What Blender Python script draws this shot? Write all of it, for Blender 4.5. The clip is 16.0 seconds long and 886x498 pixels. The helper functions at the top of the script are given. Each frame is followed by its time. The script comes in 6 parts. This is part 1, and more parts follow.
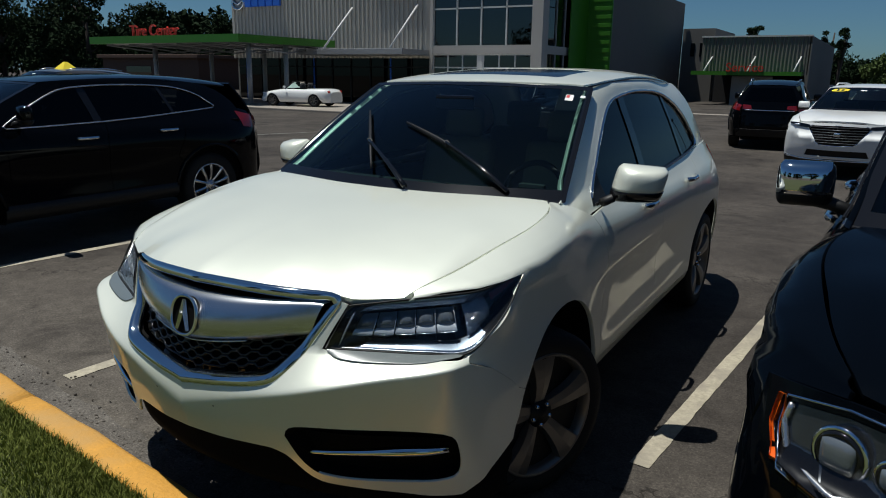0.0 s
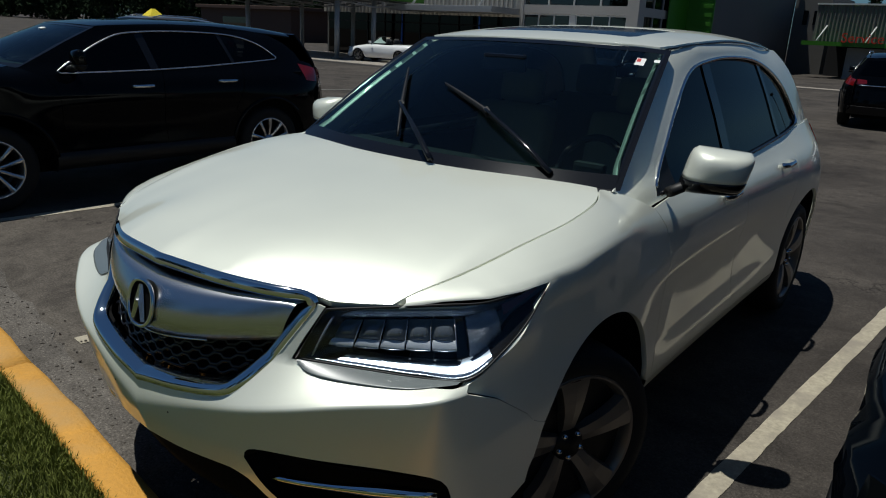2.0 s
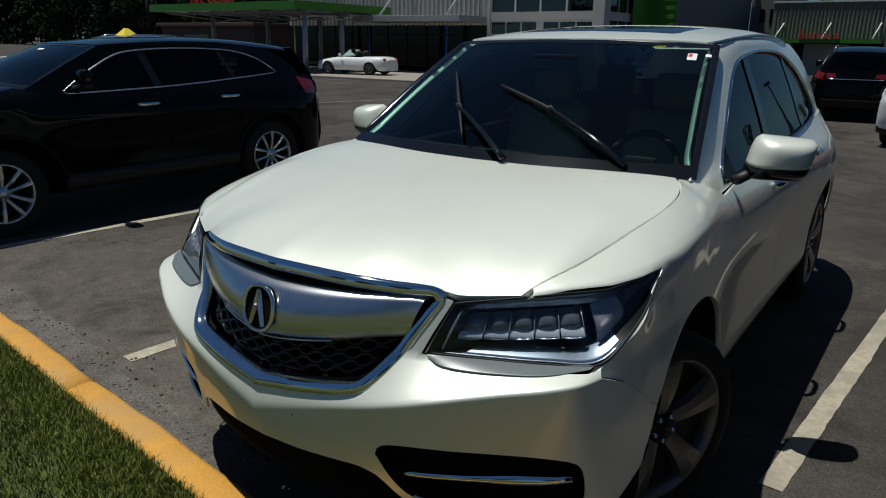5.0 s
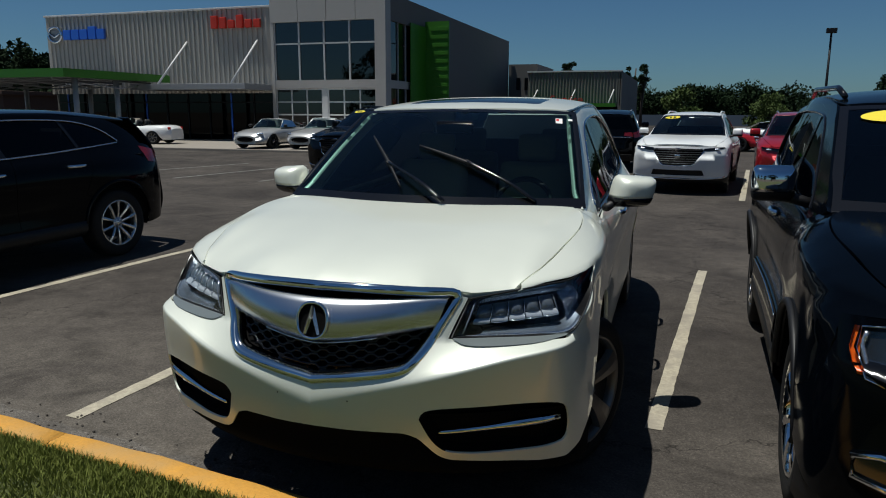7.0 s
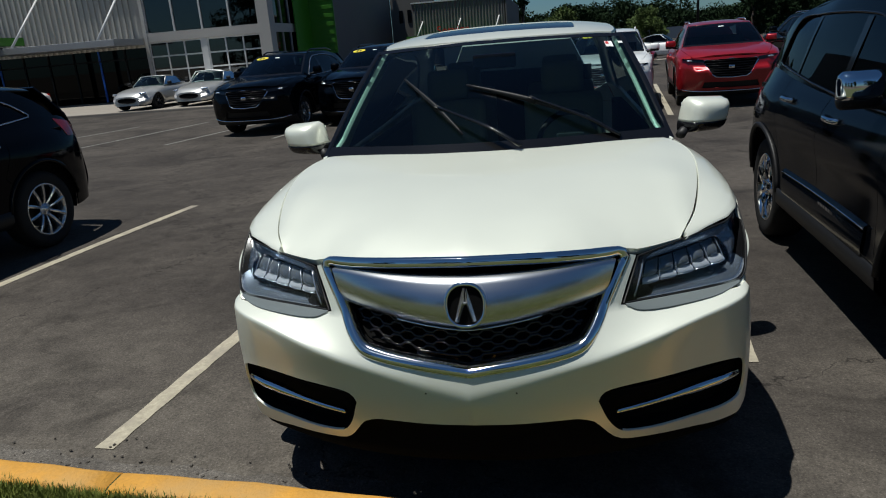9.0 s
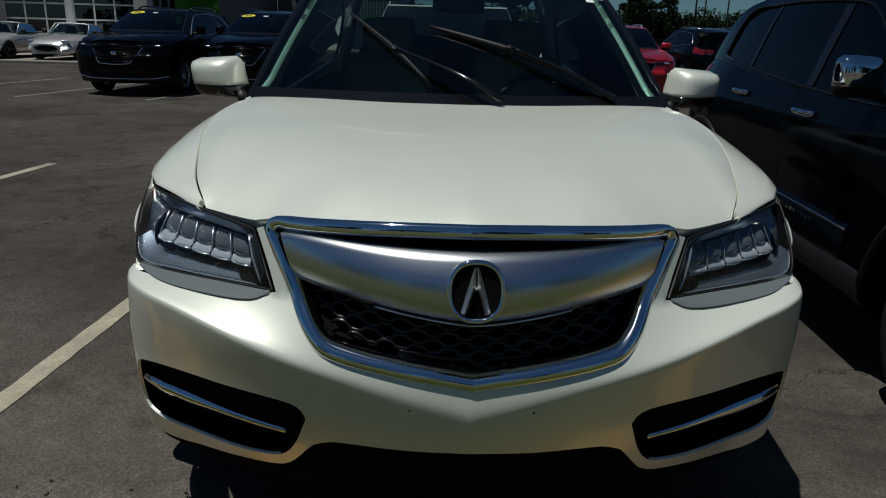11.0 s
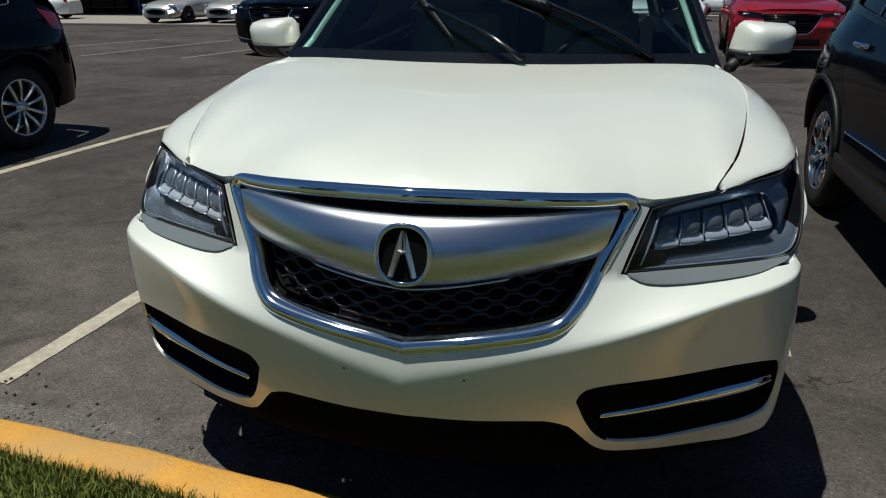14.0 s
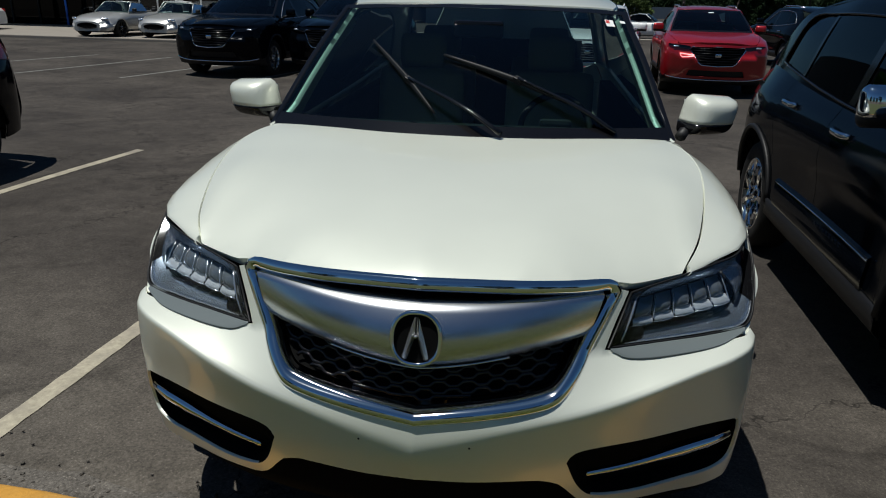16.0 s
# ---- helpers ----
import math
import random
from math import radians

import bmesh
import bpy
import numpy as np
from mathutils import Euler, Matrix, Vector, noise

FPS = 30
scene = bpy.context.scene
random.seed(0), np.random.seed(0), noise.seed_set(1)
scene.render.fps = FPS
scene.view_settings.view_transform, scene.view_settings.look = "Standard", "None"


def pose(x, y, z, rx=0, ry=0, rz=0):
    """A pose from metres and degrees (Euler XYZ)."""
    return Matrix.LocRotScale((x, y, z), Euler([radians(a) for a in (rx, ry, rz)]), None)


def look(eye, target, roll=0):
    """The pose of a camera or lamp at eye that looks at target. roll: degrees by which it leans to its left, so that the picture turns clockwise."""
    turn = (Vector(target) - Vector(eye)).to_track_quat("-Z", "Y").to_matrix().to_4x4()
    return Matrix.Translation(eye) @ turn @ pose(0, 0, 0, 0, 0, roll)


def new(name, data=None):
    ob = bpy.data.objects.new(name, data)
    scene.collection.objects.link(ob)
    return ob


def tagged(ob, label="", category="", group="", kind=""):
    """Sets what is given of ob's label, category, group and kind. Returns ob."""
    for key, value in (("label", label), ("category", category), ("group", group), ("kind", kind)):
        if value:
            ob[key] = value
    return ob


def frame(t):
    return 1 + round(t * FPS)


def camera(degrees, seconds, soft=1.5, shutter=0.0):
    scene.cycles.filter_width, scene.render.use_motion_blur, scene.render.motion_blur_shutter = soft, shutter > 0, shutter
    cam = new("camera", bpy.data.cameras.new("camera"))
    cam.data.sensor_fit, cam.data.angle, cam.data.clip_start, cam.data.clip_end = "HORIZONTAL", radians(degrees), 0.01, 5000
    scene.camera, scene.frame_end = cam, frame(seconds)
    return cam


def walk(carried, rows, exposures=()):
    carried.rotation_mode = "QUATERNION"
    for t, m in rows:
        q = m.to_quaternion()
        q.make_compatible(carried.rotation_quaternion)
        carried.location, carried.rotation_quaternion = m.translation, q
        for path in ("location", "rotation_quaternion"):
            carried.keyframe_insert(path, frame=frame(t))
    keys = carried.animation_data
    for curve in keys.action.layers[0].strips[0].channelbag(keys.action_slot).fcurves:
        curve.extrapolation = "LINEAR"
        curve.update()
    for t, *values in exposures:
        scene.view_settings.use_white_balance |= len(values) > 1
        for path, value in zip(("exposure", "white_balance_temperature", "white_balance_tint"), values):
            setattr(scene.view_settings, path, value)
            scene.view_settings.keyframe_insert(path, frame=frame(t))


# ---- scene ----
LOT = Matrix.Rotation(radians(1.0), 4, "X")   # the stalls fall a little towards the kerb
cam = camera(63.7, 16.0, 1.05)
PATH = [
    (0, (1.967, -1.545, 1.724), (0.95, 0.111, 1.252), 0.9),
    (0.5, (2.016, -1.394, 1.714), (0.875, 0.173, 1.219), 1.7),
    (1, (1.924, -1.242, 1.681), (0.731, 0.263, 1.125), 1.5),
    (1.5, (1.843, -1.094, 1.701), (0.686, 0.435, 1.135), 2.3),
    (2, (1.867, -1.007, 1.705), (0.687, 0.499, 1.124), 2.9),
    (2.5, (1.93, -0.917, 1.696), (0.693, 0.53, 1.084), 4.6),
    (3, (1.98, -0.835, 1.681), (0.721, 0.591, 1.061), 7.3),
    (3.5, (1.982, -0.798, 1.675), (0.737, 0.631, 1.036), 7.3),
    (4, (1.91, -0.853, 1.673), (0.64, 0.55, 1.026), 4.7),
    (4.2, (1.828, -0.925, 1.662), (0.566, 0.495, 1.035), 3.5),
    (6.3, (1.397, -2.021, 1.67), (0.642, -0.217, 1.249), -0.0),
    (6.5, (1.377, -2.12, 1.669), (0.675, -0.288, 1.28), 0.3),
    (7, (1.255, -2.307, 1.677), (0.642, -0.441, 1.299), 0.2),
    (7.5, (0.944, -2.376, 1.702), (0.407, -0.492, 1.299), -2.3),
    (8, (0.683, -2.315, 1.698), (0.208, -0.439, 1.196), -1.0),
    (8.2, (0.588, -2.265, 1.702), (0.148, -0.384, 1.184), -2.3),
    (10.3, (-0.05, -1.73, 1.64), (-0.176, 0.178, 1.054), -0.9),
    (10.5, (-0.094, -1.652, 1.595), (-0.167, 0.257, 1.005), 0.2),
    (11, (-0.106, -1.538, 1.474), (-0.078, 0.374, 0.888), 1.6),
    (11.5, (-0.033, -1.503, 1.399), (-0.013, 0.406, 0.806), 2.0),
    (12, (0.05, -1.493, 1.388), (0.0, 0.412, 0.78), 1.2),
    (12.5, (0.145, -1.504, 1.405), (-0.03, 0.386, 0.775), 0.2),
    (13, (0.25, -1.502, 1.421), (0.0, 0.375, 0.777), -0.3),
    (13.5, (0.337, -1.482, 1.437), (-0.001, 0.372, 0.77), -0.7),
    (14, (0.397, -1.47, 1.481), (0.002, 0.363, 0.785), -0.1),
    (14.5, (0.423, -1.471, 1.531), (0.03, 0.357, 0.82), 1.2),
    (15, (0.416, -1.498, 1.595), (0.052, 0.34, 0.895), 1.8),
    (15.5, (0.364, -1.54, 1.655), (0.042, 0.314, 0.975), 1.7),
    (16, (0.245, -1.617, 1.714), (0.023, 0.257, 1.053), 1.4),
]
EXPOSURE = [(0.0, 0.06), (1.0, 0.0), (1.5, -0.07), (2.5, -0.32), (3.5, -0.32), (4.2, -0.24), (6.3, 0.0), (7.0, 0.02), (7.5, 0.12), (8.2, 0.2), (10.3, -0.35), (11.0, -0.48), (12.0, -0.4), (12.5, -0.2), (13.0, -0.06), (13.5, 0.05), (14.5, 0.14), (15.5, 0.0), (16.0, -0.13)]
walk(cam, [(t, look(eye, target, roll)) for t, eye, target, roll in PATH], EXPOSURE)

# ---- light ----
SUN = Vector((-0.25, -0.10, 1.0)).normalized()
world = bpy.data.worlds.new("World")
scene.world = world
world.use_nodes = True
sky = world.node_tree.nodes.new("ShaderNodeTexSky")
sky.sky_type, sky.sun_disc = "NISHITA", False
sky.sun_elevation = math.asin(SUN.z)
sky.sun_rotation = math.atan2(SUN.x, SUN.y)
sky.air_density, sky.dust_density, sky.ozone_density = 0.9, 0.35, 2.0
back = world.node_tree.nodes["Background"]
back.inputs[1].default_value = 0.034
haze = world.node_tree.nodes.new("ShaderNodeMix")
haze.data_type, haze.blend_type = "RGBA", "MULTIPLY"
haze.inputs["Factor"].default_value = 1.0
haze.inputs["B"].default_value = (0.60, 0.98, 1.26, 1)
world.node_tree.links.new(sky.outputs[0], haze.inputs["A"])
world.node_tree.links.new(haze.outputs["Result"], back.inputs[0])
sun = new("sun", bpy.data.lights.new("sun", "SUN"))
sun.data.energy, sun.data.angle, sun.data.color = 4.4, radians(0.5), (0.98, 0.985, 0.93)
sun.matrix_world = look(SUN * 50, (0, 0, 0))

# ---- materials ----
def node(nt, kind, **values):
    n = nt.nodes.new(kind)
    for key, value in values.items():
        n.inputs[key.replace("_", " ")].default_value = value
    return n


def material(name, base, rough=0.5, metal=0.0, vary=0.0, scale=8.0, fine=0.0, fine_scale=120.0, bump=0.0, coat=0.0, spec=0.5, tint=None, rough_vary=0.0):
    """A surface with its colour varied at two scales, and fine relief."""
    m = bpy.data.materials.new(name)
    m.use_nodes = True
    nt = m.node_tree
    p = nt.nodes["Principled BSDF"]
    p.inputs["Base Color"].default_value = (*base, 1)
    p.inputs["Roughness"].default_value, p.inputs["Metallic"].default_value = rough, metal
    p.inputs["Coat Weight"].default_value, p.inputs["Coat Roughness"].default_value = coat, 0.03
    p.inputs["Specular IOR Level"].default_value = spec
    place = nt.nodes.new("ShaderNodeTexCoord")
    if vary or fine:
        big = node(nt, "ShaderNodeTexNoise", Scale=scale, Detail=4.0, Roughness=0.6)
        small = node(nt, "ShaderNodeTexNoise", Scale=fine_scale, Detail=3.0, Roughness=0.7)
        for n in (big, small):
            nt.links.new(place.outputs["Object"], n.inputs["Vector"])
        total = nt.nodes.new("ShaderNodeMath")
        total.operation = "MULTIPLY_ADD"
        total.inputs[1].default_value = vary * 2
        nt.links.new(big.outputs["Fac"], total.inputs[0])
        extra = nt.nodes.new("ShaderNodeMath")
        extra.operation = "MULTIPLY_ADD"
        extra.inputs[1].default_value = fine * 2
        extra.inputs[2].default_value = 1 - vary - fine
        nt.links.new(small.outputs["Fac"], extra.inputs[0])
        nt.links.new(extra.outputs[0], total.inputs[2])
        mix = nt.nodes.new("ShaderNodeMix")
        mix.data_type, mix.blend_type = "RGBA", "MULTIPLY"
        mix.inputs["Factor"].default_value = 1.0
        mix.inputs["A"].default_value = (*base, 1)
        nt.links.new(total.outputs[0], mix.inputs["B"])
        out = mix.outputs["Result"]
        if tint:
            patch = node(nt, "ShaderNodeTexNoise", Scale=scale * 0.45, Detail=5.0, Roughness=0.65)
            nt.links.new(place.outputs["Object"], patch.inputs["Vector"])
            ramp = nt.nodes.new("ShaderNodeValToRGB")
            ramp.color_ramp.elements[0].position, ramp.color_ramp.elements[1].position = 0.45, 0.65
            nt.links.new(patch.outputs["Fac"], ramp.inputs[0])
            second = nt.nodes.new("ShaderNodeMix")
            second.data_type = "RGBA"
            second.inputs["B"].default_value = (*tint, 1)
            nt.links.new(ramp.outputs[0], second.inputs["Factor"])
            nt.links.new(out, second.inputs["A"])
            out = second.outputs["Result"]
        nt.links.new(out, p.inputs["Base Color"])
        if rough_vary:
            r = nt.nodes.new("ShaderNodeMath")
            r.operation = "MULTIPLY_ADD"
            r.inputs[1].default_value, r.inputs[2].default_value = rough_vary, rough - rough_vary / 2
            nt.links.new(big.outputs["Fac"], r.inputs[0])
            nt.links.new(r.outputs[0], p.inputs["Roughness"])
        if bump:
            b = node(nt, "ShaderNodeBump", Strength=bump, Distance=0.01)
            nt.links.new(small.outputs["Fac"], b.inputs["Height"])
            nt.links.new(b.outputs[0], p.inputs["Normal"])
    return m


def glass(name, tint, ior=1.45):
    """A thin tinted pane: it lets light through by its tint and mirrors at a flat angle."""
    m = bpy.data.materials.new(name)
    m.use_nodes = True
    nt = m.node_tree
    nt.nodes.remove(nt.nodes["Principled BSDF"])
    clear = nt.nodes.new("ShaderNodeBsdfTransparent")
    clear.inputs[0].default_value = (*tint, 1)
    shine = nt.nodes.new("ShaderNodeBsdfGlossy")
    shine.inputs["Roughness"].default_value = 0.015
    fresnel = node(nt, "ShaderNodeFresnel", IOR=ior)
    mix = nt.nodes.new("ShaderNodeMixShader")
    nt.links.new(fresnel.outputs[0], mix.inputs[0])
    nt.links.new(clear.outputs[0], mix.inputs[1])
    nt.links.new(shine.outputs[0], mix.inputs[2])
    nt.links.new(mix.outputs[0], nt.nodes["Material Output"].inputs[0])
    return m


def paint(name, base, rough=0.35, metal=0.0, coat=0.8, spec=0.4):
    """Car paint: a fine metallic flake, a clear coat and a little dust."""
    return material(name, base, rough, metal, vary=0.025, scale=3.0, fine=0.02, fine_scale=900.0, coat=coat, rough_vary=0.08, spec=spec)


PEARL = paint("pearl_white_paint", (0.73, 0.75, 0.655), 0.40, 0.25)
BLACK = paint("black_paint", (0.0015, 0.002, 0.003), 0.09, 0.0, 0.0, 0.14)
NIGHT = paint("blue_black_paint", (0.0012, 0.002, 0.0035), 0.09, 0.0, 0.0, 0.12)
WHITE = paint("white_paint", (0.72, 0.73, 0.72), 0.35)
RED = paint("red_paint", (0.32, 0.008, 0.012), 0.3, 0.3)
SILVER = paint("silver_paint", (0.42, 0.42, 0.41), 0.35, 0.5)
GREY = paint("grey_paint", (0.10, 0.10, 0.11), 0.35, 0.3)
CHROME = material("chrome", (0.74, 0.75, 0.77), 0.045, 1.0)
SATIN = material("satin_silver", (0.60, 0.61, 0.63), 0.27, 1.0, vary=0.02, scale=5)
PLASTIC = material("black_plastic", (0.009, 0.009, 0.010), 0.5, vary=0.15, scale=20, fine=0.1, spec=0.3)
GLOSS = material("gloss_black", (0.006, 0.006, 0.007), 0.12)
DARK = material("dark_void", (0.004, 0.004, 0.004), 0.9, vary=0.1, spec=0.1)
RUBBER = material("tyre_rubber", (0.012, 0.012, 0.012), 0.75, vary=0.15, scale=15, fine=0.15, bump=0.2, spec=0.25)
ALLOY = material("machined_alloy", (0.22, 0.20, 0.18), 0.38, 0.75, vary=0.05, scale=10)
BRIGHT = material("bright_alloy", (0.62, 0.62, 0.62), 0.25, 0.9, vary=0.04, scale=10)
POCKET = material("dark_wheel_paint", (0.007, 0.007, 0.0075), 0.45, vary=0.1, spec=0.25)
SCREEN = glass("windscreen_glass", (0.38, 0.53, 0.51), 1.5)
PRIVACY = glass("privacy_glass", (0.015, 0.019, 0.022), 1.33)
LENS = glass("lens_glass", (0.93, 0.95, 0.97))
LAMP = material("lamp_chrome", (0.72, 0.77, 0.84), 0.26, 0.85)
SMOKE = material("smoked_chrome", (0.13, 0.14, 0.15), 0.2, 0.9, vary=0.1)
FACET = material("faceted_reflector", (0.55, 0.60, 0.66), 0.12, 0.9, vary=0.2, scale=40, fine=0.3, fine_scale=90, bump=1.0)
LEDGLASS = material("led_lens", (0.10, 0.115, 0.13), 0.08, 0.0, spec=0.9, coat=1.0)
LAMPSHELF = material("frosted_lamp_shelf", (0.60, 0.65, 0.70), 0.25, 0.4, vary=0.1, scale=40)
# lamp chrome with the sky's blue reflection put into its base colour
LAMPBLUE = material("sky_tinted_lamp_chrome", (0.38, 0.46, 0.56), 0.24, 0.9, vary=0.06, scale=30)
SKIRT = material("grey_moulding", (0.135, 0.155, 0.155), 0.3, vary=0.03, coat=0.5)
AMBER = material("amber_lens", (0.75, 0.12, 0.01), 0.15, spec=0.8)
REDLENS = material("red_lens", (0.50, 0.012, 0.008), 0.12, spec=0.8)
TAILRED = material("tail_lamp_red", (0.16, 0.006, 0.008), 0.12, spec=0.8)
BEIGE = material("beige_trim", (0.42, 0.39, 0.32), 0.7, vary=0.06)
DASH = material("dash_vinyl", (0.030, 0.030, 0.030), 0.65, vary=0.1, fine=0.1, bump=0.1)
PAPER = material("paper_white", (0.75, 0.76, 0.74), 0.7, vary=0.03)
REDINK = material("red_ink", (0.55, 0.03, 0.03), 0.6, vary=0.03)
YELLOW = material("yellow_vinyl", (0.75, 0.60, 0.03), 0.5, vary=0.04)


# ---- shapes ----
def weights(nodes, q):
    """Rows of weights with which values at the nodes give a smooth curve's values at q."""
    n, q = np.asarray(nodes, float), np.clip(np.asarray(q, float), nodes[0], nodes[-1])
    k = len(n)
    eye = np.eye(k)
    slope = np.zeros((k, k))
    slope[1:-1] = (eye[2:] - eye[:-2]) / (n[2:] - n[:-2])[:, None]
    slope[0], slope[-1] = (eye[1] - eye[0]) / (n[1] - n[0]), (eye[-1] - eye[-2]) / (n[-1] - n[-2])
    i = np.clip(np.searchsorted(n, q, "right") - 1, 0, k - 2)
    h = n[i + 1] - n[i]
    t = ((q - n[i]) / h)[:, None]
    h = h[:, None]
    return (2 * t**3 - 3 * t**2 + 1) * eye[i] + (t**3 - 2 * t**2 + t) * h * slope[i] + (3 * t**2 - 2 * t**3) * eye[i + 1] + (t**3 - t**2) * h * slope[i + 1]


def field(us, vs, table):
    """A smooth function of (u, v) through a small table, rows by u, columns by v."""
    table = np.asarray(table, float)
    return lambda u, v: np.einsum("ni,ij,nj->n", weights(us, np.atleast_1d(u)), table, weights(vs, np.atleast_1d(v)))


def smooth(points, n):
    """n points at even steps along a smooth curve through the given ones."""
    p = np.asarray(points, float)
    d = np.concatenate([[0], np.cumsum(np.linalg.norm(np.diff(p, axis=0), axis=1))])
    return weights(d, np.linspace(0, d[-1], n)) @ p


def line(points, n):
    """n points at even steps along straight pieces."""
    p = np.asarray(points, float)
    d = np.concatenate([[0], np.cumsum(np.linalg.norm(np.diff(p, axis=0), axis=1))])
    s = np.linspace(0, d[-1], n)
    return np.stack([np.interp(s, d, p[:, k]) for k in range(p.shape[1])], 1)


def empty(name, matrix=None):
    ob = new(name)
    ob.empty_display_size = 0.2
    if matrix is not None:
        ob.matrix_world = matrix
    return ob


def solid(name, verts, faces, mat, parent=None, label="", even=True, normals=None):
    """One mesh object from arrays, under its thing or part."""
    me = bpy.data.meshes.new(name)
    me.from_pydata([tuple(map(float, v)) for v in verts], [], [tuple(map(int, f)) for f in faces])
    me.materials.append(mat)
    me.polygons.foreach_set("use_smooth", [even] * len(me.polygons))
    if normals is not None:
        me.normals_split_custom_set_from_vertices([tuple(map(float, v)) for v in normals])
    me.update()
    ob = new(name, me)
    if parent is not None:
        ob.parent = parent
    if label:
        ob["label"] = label
    return ob


def part(name, bm, mat, parent=None, label="", even=False):
    me = bpy.data.meshes.new(name)
    bmesh.ops.recalc_face_normals(bm, faces=bm.faces[:])
    bm.to_mesh(me)
    bm.free()
    me.materials.append(mat)
    me.polygons.foreach_set("use_smooth", [even] * len(me.polygons))
    ob = new(name, me)
    if parent is not None:
        ob.parent = parent
    if label:
        ob["label"] = label
    return ob


def add_block(bm, x0, x1, y0, y1, z0, z1, bevel=0.0, m=None):
    got = bmesh.ops.create_cube(bm, size=1)["verts"]
    for v in got:
        v.co = ((x0 + x1) / 2 + v.co.x * (x1 - x0), (y0 + y1) / 2 + v.co.y * (y1 - y0), (z0 + z1) / 2 + v.co.z * (z1 - z0))
    if bevel:
        edges = list({e for v in got for e in v.link_edges})
        got = bmesh.ops.bevel(bm, geom=edges, offset=bevel, segments=2, affect="EDGES", profile=0.6)["verts"]
    if m is not None:
        bmesh.ops.transform(bm, matrix=m, verts=[v for v in got if v.is_valid])
    return bm


def block(name, x0, x1, y0, y1, z0, z1, mat, parent=None, label="", bevel=0.0, m=None):
    return part(name, add_block(bmesh.new(), x0, x1, y0, y1, z0, z1, bevel, m), mat, parent, label)


def inside(poly, p):
    """Which of the points p lie inside the polygon."""
    a, b = poly, np.roll(poly, -1, 0)
    x, y = p[:, 0][:, None], p[:, 1][:, None]
    up = (a[:, 1] > y) != (b[:, 1] > y)
    cut = (b[:, 0] - a[:, 0]) * (y - a[:, 1]) / np.where(b[:, 1] == a[:, 1], 1e-9, b[:, 1] - a[:, 1]) + a[:, 0]
    return (np.sum(up & (x < cut), 1) % 2) == 1


def inset(poly, d):
    """The polygon drawn in by d."""
    p = np.asarray(poly, float)
    area = np.sum(p[:, 0] * np.roll(p[:, 1], -1) - np.roll(p[:, 0], -1) * p[:, 1])
    e = np.roll(p, -1, 0) - p
    n = np.stack([-e[:, 1], e[:, 0]], 1) / (np.linalg.norm(e, axis=1)[:, None] + 1e-9) * np.sign(area)
    m = n + np.roll(n, 1, 0)
    return p + d * m / np.maximum(np.linalg.norm(m, axis=1)[:, None], 0.4)


from mathutils.geometry import delaunay_2d_cdt


